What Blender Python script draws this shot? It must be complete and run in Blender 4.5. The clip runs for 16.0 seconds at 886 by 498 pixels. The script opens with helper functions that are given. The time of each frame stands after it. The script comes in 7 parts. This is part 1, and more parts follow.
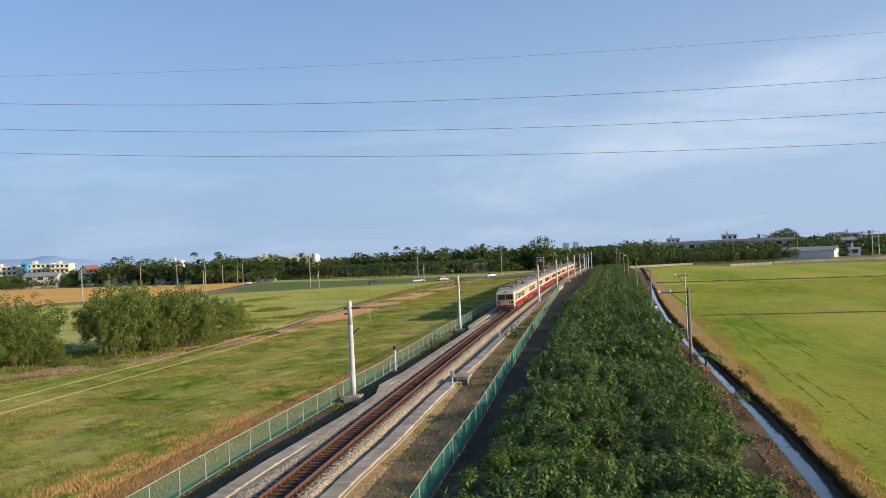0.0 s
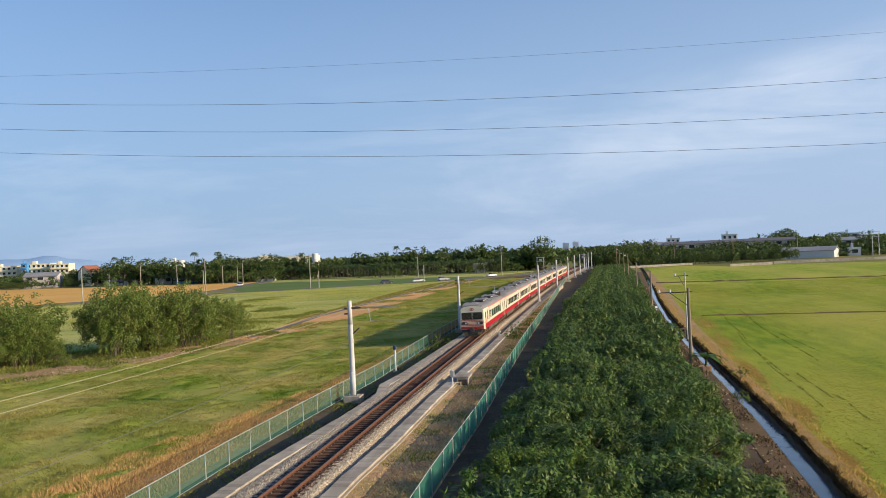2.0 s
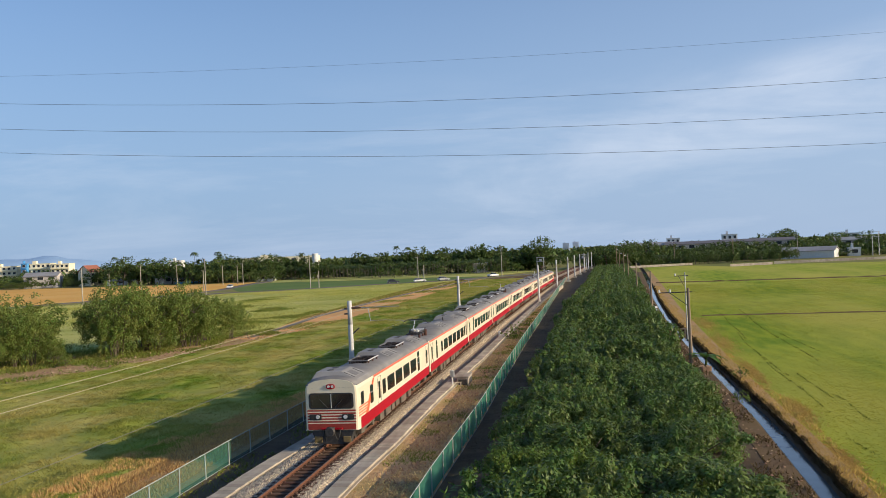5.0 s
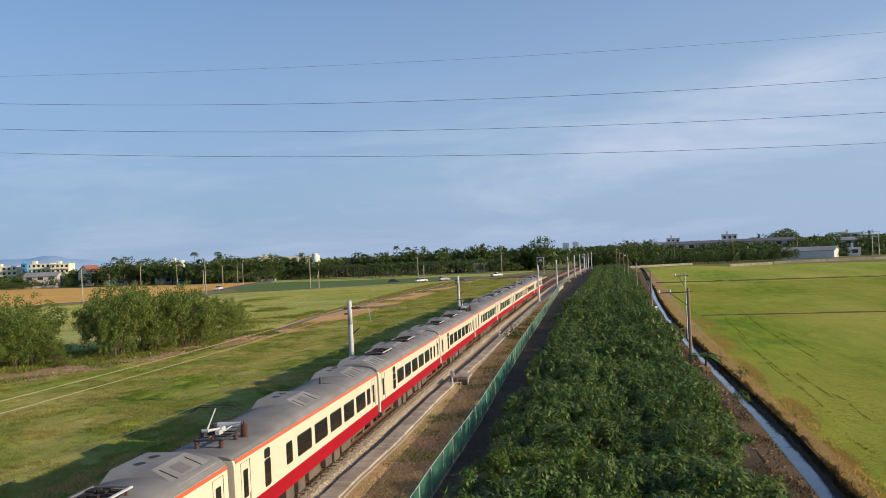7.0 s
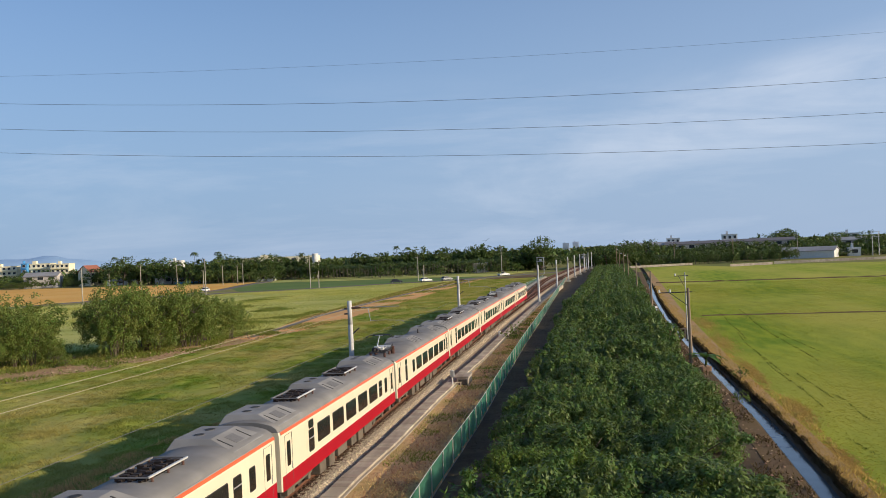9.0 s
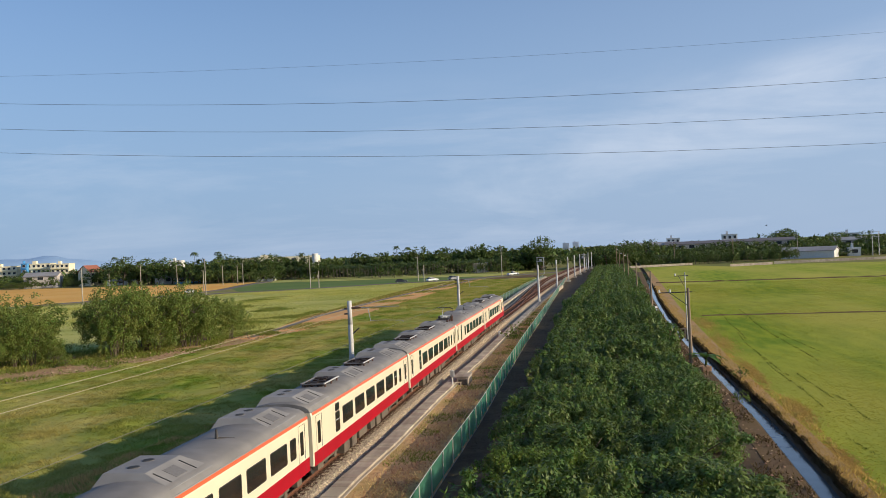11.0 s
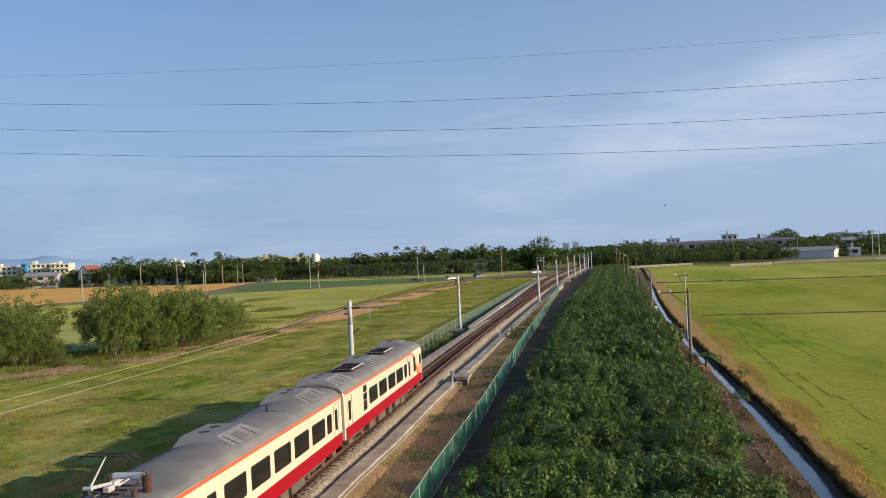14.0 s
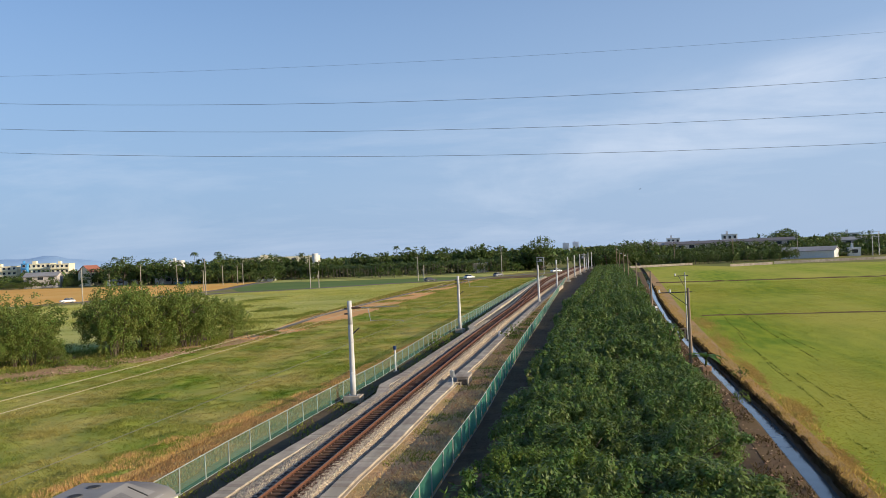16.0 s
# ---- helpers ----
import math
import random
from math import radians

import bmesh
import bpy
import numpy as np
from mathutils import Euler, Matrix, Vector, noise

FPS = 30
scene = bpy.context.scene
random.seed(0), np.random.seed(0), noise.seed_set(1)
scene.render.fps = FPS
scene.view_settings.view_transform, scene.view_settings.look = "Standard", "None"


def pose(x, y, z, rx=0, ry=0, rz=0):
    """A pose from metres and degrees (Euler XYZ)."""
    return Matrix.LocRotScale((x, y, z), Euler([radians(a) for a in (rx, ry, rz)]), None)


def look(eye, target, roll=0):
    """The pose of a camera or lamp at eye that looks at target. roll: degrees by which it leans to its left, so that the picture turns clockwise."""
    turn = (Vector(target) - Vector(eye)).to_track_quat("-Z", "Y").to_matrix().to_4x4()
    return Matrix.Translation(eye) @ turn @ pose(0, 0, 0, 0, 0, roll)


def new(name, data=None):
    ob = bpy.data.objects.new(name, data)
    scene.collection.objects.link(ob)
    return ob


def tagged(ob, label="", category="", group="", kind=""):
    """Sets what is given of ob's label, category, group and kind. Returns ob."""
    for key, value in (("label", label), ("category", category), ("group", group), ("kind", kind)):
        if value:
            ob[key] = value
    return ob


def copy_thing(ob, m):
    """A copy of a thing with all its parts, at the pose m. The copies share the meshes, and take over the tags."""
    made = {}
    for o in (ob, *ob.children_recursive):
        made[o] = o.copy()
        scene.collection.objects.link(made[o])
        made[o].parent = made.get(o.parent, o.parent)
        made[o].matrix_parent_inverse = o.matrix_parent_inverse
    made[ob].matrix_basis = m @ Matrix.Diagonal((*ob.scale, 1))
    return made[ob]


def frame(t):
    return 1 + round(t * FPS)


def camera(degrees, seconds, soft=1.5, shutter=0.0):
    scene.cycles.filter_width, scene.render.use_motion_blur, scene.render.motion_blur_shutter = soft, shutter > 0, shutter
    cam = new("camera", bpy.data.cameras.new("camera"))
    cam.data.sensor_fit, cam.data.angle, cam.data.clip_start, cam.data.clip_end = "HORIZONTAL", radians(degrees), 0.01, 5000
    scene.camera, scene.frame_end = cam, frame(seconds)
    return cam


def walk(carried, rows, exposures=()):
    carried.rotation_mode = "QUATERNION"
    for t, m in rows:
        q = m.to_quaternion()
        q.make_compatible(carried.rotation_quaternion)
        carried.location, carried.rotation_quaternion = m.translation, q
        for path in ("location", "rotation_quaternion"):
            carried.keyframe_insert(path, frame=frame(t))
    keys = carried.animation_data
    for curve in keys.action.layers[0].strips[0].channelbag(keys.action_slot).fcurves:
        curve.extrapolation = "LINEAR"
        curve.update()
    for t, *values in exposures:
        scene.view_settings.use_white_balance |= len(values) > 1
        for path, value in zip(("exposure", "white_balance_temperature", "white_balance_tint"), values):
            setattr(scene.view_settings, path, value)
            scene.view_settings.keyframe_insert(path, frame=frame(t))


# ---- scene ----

# ---------------------------------------------------------------- camera
EYE = (0.0, 0.0, 9.75)
AIM = (-15.04, 98.86, 10.02)
cam = camera(53.01, 16.0, soft=0.5)
walk(cam, [(0.0, look(EYE, AIM, -2.607)), (16.0, look(EYE, AIM, -2.607))],
     exposures=[(0.0, 0.19), (4.0, 0.16), (6.5, 0.02), (15.2, 0.04), (16.0, 0.15)])

# ---------------------------------------------------------------- light
SUN_UP, SUN_BACK = radians(16.8), radians(9.0)
to_sun = Vector((math.cos(SUN_UP) * math.cos(SUN_BACK), -math.cos(SUN_UP) * math.sin(SUN_BACK), math.sin(SUN_UP)))
sun = new("sun", bpy.data.lights.new("sun", "SUN"))
sun.data.energy, sun.data.angle, sun.data.color = 5.0, radians(0.55), (1.0, 0.84, 0.60)
sun.matrix_world = look(to_sun * 50, (0, 0, 0))


def make_sky():
    world = bpy.data.worlds.new("sky")
    scene.world = world
    world.use_nodes = True
    nt = world.node_tree
    nt.nodes.clear()
    out, bg = nt.nodes.new("ShaderNodeOutputWorld"), nt.nodes.new("ShaderNodeBackground")
    sky = nt.nodes.new("ShaderNodeTexSky")
    sky.sky_type, sky.sun_disc = "NISHITA", False
    sky.sun_elevation, sky.sun_rotation = SUN_UP, math.atan2(to_sun.x, to_sun.y)
    sky.air_density, sky.dust_density, sky.ozone_density = 1.0, 0.7, 3.0
    bg.inputs[1].default_value = 0.138
    # thin high cloud: long streaks and a brighter bank towards the sun's side
    co = nt.nodes.new("ShaderNodeTexCoord")

    def streaks(scale, seed, stretch, detail, lo, hi):
        mp, nz, mr = nt.nodes.new("ShaderNodeMapping"), nt.nodes.new("ShaderNodeTexNoise"), nt.nodes.new("ShaderNodeMapRange")
        mp.inputs["Scale"].default_value = stretch
        mp.inputs["Location"].default_value = seed
        mp.inputs["Rotation"].default_value = (0.0, 0.10, 0.0)
        nz.inputs["Scale"].default_value, nz.inputs["Detail"].default_value = scale, detail
        nz.inputs["Roughness"].default_value = 0.62
        nz.inputs["Distortion"].default_value = 0.4
        mr.inputs["From Min"].default_value, mr.inputs["From Max"].default_value = lo, hi
        nt.links.new(co.outputs["Generated"], mp.inputs[0])
        nt.links.new(mp.outputs[0], nz.inputs["Vector"])
        nt.links.new(nz.outputs[0], mr.inputs["Value"])
        return mr.outputs[0]

    def maths(op, a, b):
        n = nt.nodes.new("ShaderNodeMath")
        n.operation, n.use_clamp = op, True
        for k, v in enumerate((a, b)):
            if isinstance(v, (int, float)):
                n.inputs[k].default_value = v
            else:
                nt.links.new(v, n.inputs[k])
        return n.outputs[0]

    def between(value, lo, hi):
        mr = nt.nodes.new("ShaderNodeMapRange")
        mr.interpolation_type = "SMOOTHSTEP"
        mr.inputs["From Min"].default_value, mr.inputs["From Max"].default_value = lo, hi
        nt.links.new(value, mr.inputs["Value"])
        return mr.outputs[0]

    sep = nt.nodes.new("ShaderNodeSeparateXYZ")
    nt.links.new(co.outputs["Generated"], sep.inputs[0])
    east, high = sep.outputs[0], sep.outputs[2]
    wisps = streaks(2.2, (0.3, 0.0, 0.7), (1.0, 1.0, 5.5), 7.0, 0.50, 0.85)
    bank = streaks(4.2, (1.1, 0.4, 0.15), (1.0, 1.0, 4.2), 10.0, 0.33, 0.80)
    # the bank slopes up towards the east
    slope = maths("SUBTRACT", high, maths("MULTIPLY", between(east, -0.35, 0.45), 0.115))
    bank = maths("MULTIPLY", bank, maths("MULTIPLY", between(slope, -0.01, 0.04), maths("SUBTRACT", 1.0, between(slope, 0.068, 0.118))))
    bank = maths("MULTIPLY", bank, between(east, -0.42, 0.30))
    veil = maths("MULTIPLY", wisps, maths("SUBTRACT", 1.0, between(high, 0.12, 0.21)))
    haze = maths("MULTIPLY", maths("SUBTRACT", 1.0, between(high, -0.02, 0.52)), 0.90)
    amount = maths("ADD", maths("MULTIPLY", veil, 0.52), maths("MULTIPLY", bank, 0.52))
    # paler air towards the sun's side
    amount = maths("ADD", amount, maths("MULTIPLY", between(east, -0.45, 0.40), maths("MULTIPLY", maths("SUBTRACT", 1.0, between(high, 0.05, 0.70)), 0.16)))
    def blend(fac, a, colour):
        mx = nt.nodes.new("ShaderNodeMix")
        mx.data_type = "RGBA"
        nt.links.new(fac, mx.inputs["Factor"])
        nt.links.new(a, mx.inputs["A"])
        mx.inputs["B"].default_value = colour
        return mx.outputs["Result"]
    tint = nt.nodes.new("ShaderNodeMix")
    tint.data_type, tint.blend_type = "RGBA", "MULTIPLY"
    tint.inputs["Factor"].default_value = 1.0
    tint.inputs["B"].default_value = (0.76, 0.88, 1.05, 1)
    nt.links.new(sky.outputs[0], tint.inputs["A"])
    tone = blend(haze, tint.outputs["Result"], (2.13, 3.10, 4.68, 1))
    tone = blend(amount, tone, (5.0, 5.5, 6.4, 1))
    nt.links.new(tone, bg.inputs[0])
    nt.links.new(bg.outputs[0], out.inputs[0])


make_sky()


# ---------------------------------------------------------------- materials
def mat(name, c1, c2=None, scale=3.0, c3=None, scale3=0.15, amount3=0.5, rough=0.85, metal=0.0, bump=0.0, bscale=None,
        vary=0.0, glow_through=0.0, stretch=(1, 1, 1), world=False, spec=None, by_object=False, alpha=1.0, coat=0.0):
    """A two-scale noisy surface: c1 to c2 at a fine scale, drifting to c3 at a coarse one."""
    m = bpy.data.materials.new(name)
    m.use_nodes = True
    nt = m.node_tree
    bs = nt.nodes["Principled BSDF"]
    bs.inputs["Roughness"].default_value = rough
    bs.inputs["Metallic"].default_value = metal
    bs.inputs["Specular IOR Level"].default_value = spec if spec is not None else (0.06 if world else 0.4)
    bs.inputs["Coat Weight"].default_value = coat
    bs.inputs["Alpha"].default_value = alpha
    if world:
        src = nt.nodes.new("ShaderNodeNewGeometry").outputs["Position"]
    else:
        src = nt.nodes.new("ShaderNodeTexCoord").outputs["Object"]
    mp = nt.nodes.new("ShaderNodeMapping")
    mp.inputs["Scale"].default_value = stretch
    nt.links.new(src, mp.inputs[0])

    def noise_at(s, detail=5.0):
        n = nt.nodes.new("ShaderNodeTexNoise")
        n.inputs["Scale"].default_value, n.inputs["Detail"].default_value = s, detail
        nt.links.new(mp.outputs[0], n.inputs["Vector"])
        r = nt.nodes.new("ShaderNodeMapRange")
        r.inputs["From Min"].default_value, r.inputs["From Max"].default_value = 0.33, 0.67
        nt.links.new(n.outputs[0], r.inputs["Value"])
        return n.outputs[0], r.outputs[0]

    def mixed(fac, a, b, scale_by=1.0):
        mx = nt.nodes.new("ShaderNodeMix")
        mx.data_type = "RGBA"
        if scale_by != 1.0:
            k = nt.nodes.new("ShaderNodeMath")
            k.operation = "MULTIPLY"
            k.inputs[1].default_value = scale_by
            nt.links.new(fac, k.inputs[0])
            fac = k.outputs[0]
        nt.links.new(fac, mx.inputs["Factor"])
        for sock, v in (("A", a), ("B", b)):
            if isinstance(v, tuple):
                mx.inputs[sock].default_value = (*v, 1)
            else:
                nt.links.new(v, mx.inputs[sock])
        return mx.outputs["Result"]

    raw, fac = noise_at(scale)
    col = mixed(fac, c1, c2 or tuple(v * 0.8 for v in c1))
    if c3:
        col = mixed(noise_at(scale3, 3.0)[1], col, c3, amount3)
    if vary:
        hsv = nt.nodes.new("ShaderNodeHueSaturation")
        pick = nt.nodes.new("ShaderNodeObjectInfo").outputs["Random"] if by_object else nt.nodes.new("ShaderNodeNewGeometry").outputs["Random Per Island"]
        for sock, lo, hi in (("Hue", 0.5 - 0.045 * vary, 0.5 + 0.03 * vary), ("Value", 1 - 0.5 * vary, 1 + 0.5 * vary)):
            r = nt.nodes.new("ShaderNodeMapRange")
            r.inputs["To Min"].default_value, r.inputs["To Max"].default_value = lo, hi
            nt.links.new(pick, r.inputs["Value"])
            nt.links.new(r.outputs[0], hsv.inputs[sock])
        nt.links.new(col, hsv.inputs["Color"])
        col = hsv.outputs[0]
    nt.links.new(col, bs.inputs["Base Color"])
    if bump:
        b = nt.nodes.new("ShaderNodeBump")
        b.inputs["Strength"].default_value = min(1.0, bump)
        b.inputs["Distance"].default_value = 0.05 * bump
        nt.links.new(noise_at(bscale or scale * 3)[0], b.inputs["Height"])
        nt.links.new(b.outputs[0], bs.inputs["Normal"])
    if glow_through:
        tr, mx = nt.nodes.new("ShaderNodeBsdfTranslucent"), nt.nodes.new("ShaderNodeMixShader")
        nt.links.new(col, tr.inputs[0])
        mx.inputs[0].default_value = glow_through
        nt.links.new(bs.outputs[0], mx.inputs[1])
        nt.links.new(tr.outputs[0], mx.inputs[2])
        nt.links.new(mx.outputs[0], nt.nodes["Material Output"].inputs[0])
    return m


GRASS = mat("pasture grass", (0.155, 0.24, 0.030), (0.30, 0.335, 0.058), 0.55, (0.50, 0.405, 0.135), 0.16, 0.75, bump=0.8, bscale=5, world=True, stretch=(1, 0.7, 1))
BLADES = mat("grass blades", (0.155, 0.245, 0.031), (0.325, 0.36, 0.062), 0.55, (0.53, 0.43, 0.145), 0.16, 0.85, vary=0.08, glow_through=0.55, world=True, stretch=(1, 0.7, 1))
DRY_BLADES = mat("dry grass blades", (0.76, 0.47, 0.19), (0.70, 0.46, 0.20), 0.5, (0.40, 0.35, 0.09), 0.22, 0.35, vary=0.35, glow_through=0.4, world=True)
RICE = mat("rice field green", (0.17, 0.27, 0.020), (0.35, 0.40, 0.034), 0.7, (0.50, 0.45, 0.085), 0.06, 0.85, bump=0.8, bscale=3, world=True, stretch=(1.0, 0.22, 1))
RICE_BLADES = mat("rice blades", (0.165, 0.255, 0.020), (0.33, 0.37, 0.034), 0.7, (0.47, 0.425, 0.08), 0.06, 0.85, vary=0.12, glow_through=0.5, world=True, stretch=(1.0, 0.22, 1))
FALLOW = mat("ripe brown field", (0.82, 0.44, 0.11), (0.72, 0.38, 0.09), 0.8, (0.84, 0.52, 0.17), 0.03, 0.6, bump=0.6, bscale=3, world=True)
MEADOW = mat("pale meadow", (0.50, 0.47, 0.135), (0.57, 0.53, 0.175), 0.35, (0.29, 0.335, 0.075), 0.05, 0.7, bump=0.8, bscale=2, world=True, stretch=(0.6, 1.6, 1))
PADDY = mat("young paddy", (0.11, 0.19, 0.05), (0.145, 0.215, 0.06), 0.5, (0.20, 0.23, 0.075), 0.05, 0.5, world=True)
SOIL = mat("reddish dry soil", (0.58, 0.355, 0.18), (0.44, 0.265, 0.13), 1.2, (0.36, 0.28, 0.11), 0.18, 0.6, bump=0.8, bscale=6, world=True)
# dark soil; its deep tone also holds shade by the orchard and ditch
EARTH = mat("dark brown earth", (0.085, 0.062, 0.045), (0.135, 0.098, 0.066), 1.6, (0.19, 0.14, 0.085), 0.3, 0.5, bump=0.6, bscale=9, world=True)
LAND = mat("far farmland", (0.17, 0.20, 0.05), (0.24, 0.24, 0.07), 0.05, (0.32, 0.24, 0.10), 0.01, 0.6, world=True)
ASPHALT = mat("worn asphalt", (0.13, 0.125, 0.12), (0.18, 0.17, 0.16), 3, (0.22, 0.19, 0.155), 0.2, 0.5, rough=0.9, bump=0.3, bscale=30, world=True)
# brown soil; its dark tone also carries shade along path and bunds
PATH = mat("dark brown path soil", (0.20, 0.13, 0.075), (0.13, 0.085, 0.05), 1.2, (0.24, 0.17, 0.08), 0.3, 0.5, bump=0.9, bscale=5, world=True)
NET_RIB = mat("green net strand", (0.13, 0.38, 0.28), (0.15, 0.43, 0.32), 2.0, rough=0.7, glow_through=0.35)
WATER = mat("still ditch water", (0.20, 0.205, 0.19), (0.16, 0.165, 0.15), 0.5, rough=0.05, spec=0.7, bump=0.012, bscale=3, world=True)
BALLAST = mat("ballast bed", (0.46, 0.37, 0.265), (0.27, 0.215, 0.155), 9, (0.32, 0.235, 0.165), 0.4, 0.5, bump=1.0, bscale=12, world=True)
STONE = mat("crushed stone", (0.74, 0.61, 0.445), (0.53, 0.43, 0.305), 4, vary=0.7, bump=0.4, bscale=40, world=True)
RUST = mat("rusty rail steel", (0.19, 0.088, 0.056), (0.125, 0.06, 0.04), 6, rough=0.85, metal=0.1, bump=0.2, bscale=40, world=True)
RAILHEAD = mat("polished rail head", (0.30, 0.20, 0.15), (0.22, 0.13, 0.09), 5, rough=0.45, metal=0.6, world=True)
SLEEPER = mat("stained sleeper", (0.175, 0.105, 0.074), (0.12, 0.072, 0.05), 5, rough=0.95, bump=0.4, bscale=20, vary=0.4, by_object=True, world=True)
CONCRETE = mat("weathered concrete", (0.55, 0.475, 0.385), (0.42, 0.365, 0.295), 1.6, (0.29, 0.245, 0.19), 0.45, 0.7, rough=0.9, bump=0.35, bscale=14, vary=0.3, by_object=True, world=True, stretch=(2.5, 0.5, 1))
PALE_CONCRETE = mat("pale spun concrete", (0.66, 0.645, 0.62), (0.58, 0.565, 0.54), 2.5, (0.48, 0.46, 0.43), 0.6, 0.5, rough=0.8, bump=0.15, bscale=18)
GALV = mat("galvanised steel", (0.48, 0.49, 0.48), (0.38, 0.39, 0.39), 6, rough=0.5, metal=0.5)
DARK_STEEL = mat("dark steel", (0.05, 0.05, 0.05), (0.09, 0.08, 0.075), 8, rough=0.6, metal=0.4)
BROWN_INS = mat("brown glazed insulator", (0.09, 0.045, 0.03), (0.12, 0.06, 0.04), 8, rough=0.3)
NET = mat("green netting", (0.095, 0.32, 0.22), (0.115, 0.37, 0.255), 1.5, (0.085, 0.28, 0.195), 0.3, 0.5, rough=0.7, glow_through=0.35, alpha=0.42, world=True)
NET_THIN = mat("thin green netting", (0.04, 0.16, 0.12), (0.055, 0.20, 0.15), 1.5, rough=0.7, alpha=0.4, world=True)
NET_POST = mat("painted fence post", (0.42, 0.44, 0.39), (0.34, 0.36, 0.32), 5, rough=0.6)
BARK = mat("grey brown bark", (0.16, 0.12, 0.085), (0.10, 0.075, 0.055), 6, stretch=(1, 1, 0.3), bump=0.6, bscale=14)
PALM_BARK = mat("grey palm trunk", (0.19, 0.16, 0.125), (0.12, 0.10, 0.08), 4, stretch=(1, 1, 2), bump=0.3)
LEAF = mat("broad leaf", (0.056, 0.100, 0.020), (0.088, 0.135, 0.028), 0.8, (0.115, 0.145, 0.036), 0.25, 0.5, rough=0.55, vary=0.8, glow_through=0.22, spec=0.3)
ORCHARD_LEAF = mat("orchard leaf", (0.062, 0.132, 0.027), (0.120, 0.195, 0.039), 0.9, (0.25, 0.25, 0.062), 0.6, 0.4, rough=0.5, vary=0.5, glow_through=0.26, spec=0.35)
YOUNG_LEAF = mat("young orchard leaf", (0.10, 0.18, 0.026), (0.16, 0.235, 0.04), 0.9, (0.25, 0.26, 0.06), 0.6, 0.4, rough=0.55, vary=0.5, glow_through=0.32, spec=0.25)
BUSH_LEAF = mat("bush leaf", (0.098, 0.170, 0.029), (0.155, 0.225, 0.042), 0.6, (0.25, 0.255, 0.064), 0.35, 0.65, rough=0.6, vary=0.9, glow_through=0.32, spec=0.25)
PALM_LEAF = mat("palm frond", (0.052, 0.092, 0.019), (0.078, 0.118, 0.027), 0.8, (0.10, 0.125, 0.033), 0.2, 0.4, rough=0.5, vary=0.6, glow_through=0.2, spec=0.3)
WOOD_POLE = mat("weathered wooden pole", (0.30, 0.225, 0.155), (0.20, 0.15, 0.105), 5, stretch=(2, 2, 0.2), bump=0.3, bscale=10)
CREAM = mat("cream coach paint", (0.83, 0.745, 0.55), (0.775, 0.69, 0.505), 0.8, (0.68, 0.60, 0.44), 0.35, 0.35, rough=0.38, spec=0.5, coat=0.15)
RED = mat("crimson coach paint", (0.405, 0.003, 0.015), (0.36, 0.003, 0.014), 0.8, (0.30, 0.008, 0.014), 0.4, 0.4, rough=0.5, spec=0.2)
ORANGE = mat("orange stripe paint", (0.74, 0.125, 0.035), (0.66, 0.11, 0.03), 0.9, rough=0.42)
ROOF = mat("grey coach roof paint", (0.285, 0.268, 0.25), (0.232, 0.218, 0.204), 1.2, (0.16, 0.15, 0.14), 0.5, 0.6, rough=0.7, bump=0.1, bscale=6, spec=0.3)
ROOF_LIGHT = mat("light grey roof casing", (0.33, 0.318, 0.305), (0.275, 0.265, 0.255), 1.5, (0.19, 0.182, 0.176), 0.6, 0.6, rough=0.7, spec=0.2)
GRILLE = mat("dark vent grille", (0.13, 0.125, 0.12), (0.09, 0.085, 0.085), 20, rough=0.7)
PANE = mat("tinted coach glass", (0.022, 0.018, 0.016), (0.035, 0.026, 0.020), 0.7, rough=0.06, spec=0.8)
RUBBER = mat("black rubber", (0.03, 0.03, 0.03), (0.04, 0.038, 0.036), 5, rough=0.75)
UNDER = mat("dusty underframe", (0.15, 0.12, 0.092), (0.075, 0.06, 0.048), 3, (0.20, 0.155, 0.11), 0.5, 0.5, rough=0.85)
RESISTOR = mat("rusty resistor grid", (0.055, 0.038, 0.032), (0.03, 0.024, 0.022), 9, rough=0.8, metal=0.3)
WHITE = mat("white paint", (0.78, 0.77, 0.74), (0.70, 0.69, 0.66), 1.5, (0.60, 0.58, 0.54), 0.3, 0.3, rough=0.55)
LAMP_LENS = mat("headlamp lens", (0.72, 0.72, 0.70), (0.6, 0.6, 0.58), 5, rough=0.1, spec=0.8)
YELLOW = mat("worn yellow paint", (0.40, 0.27, 0.07), (0.22, 0.15, 0.06), 4, (0.10, 0.08, 0.06), 3.0, 0.6, rough=0.8)
# dark brown joins rust stain with the shade between sleepers and rails
TRACK_BED = mat("rust-stained and shaded ballast between the rails", (0.105, 0.066, 0.046), (0.055, 0.036, 0.027), 8, (0.14, 0.09, 0.06), 0.4, 0.5, bump=1.0, bscale=12, world=True)
DIRT = mat("orange dirt track", (0.86, 0.45, 0.18), (0.72, 0.37, 0.145), 0.8, (0.52, 0.33, 0.14), 0.08, 0.5, bump=0.7, bscale=4, world=True)
LITTER = mat("brown leaf litter", (0.66, 0.43, 0.245), (0.42, 0.265, 0.15), 2.2, (0.33, 0.29, 0.085), 0.3, 0.5, bump=1.0, bscale=7, world=True)
# red-orange of the cab end, darkened in colour for its shaded front
FACE_RED = mat("shade-darkened red cab paint", (0.40, 0.05, 0.032), (0.32, 0.04, 0.028), 1.2, rough=0.5)
FAR_POLE = mat("pale concrete utility pole", (0.44, 0.40, 0.34), (0.36, 0.33, 0.28), 2, rough=0.9)
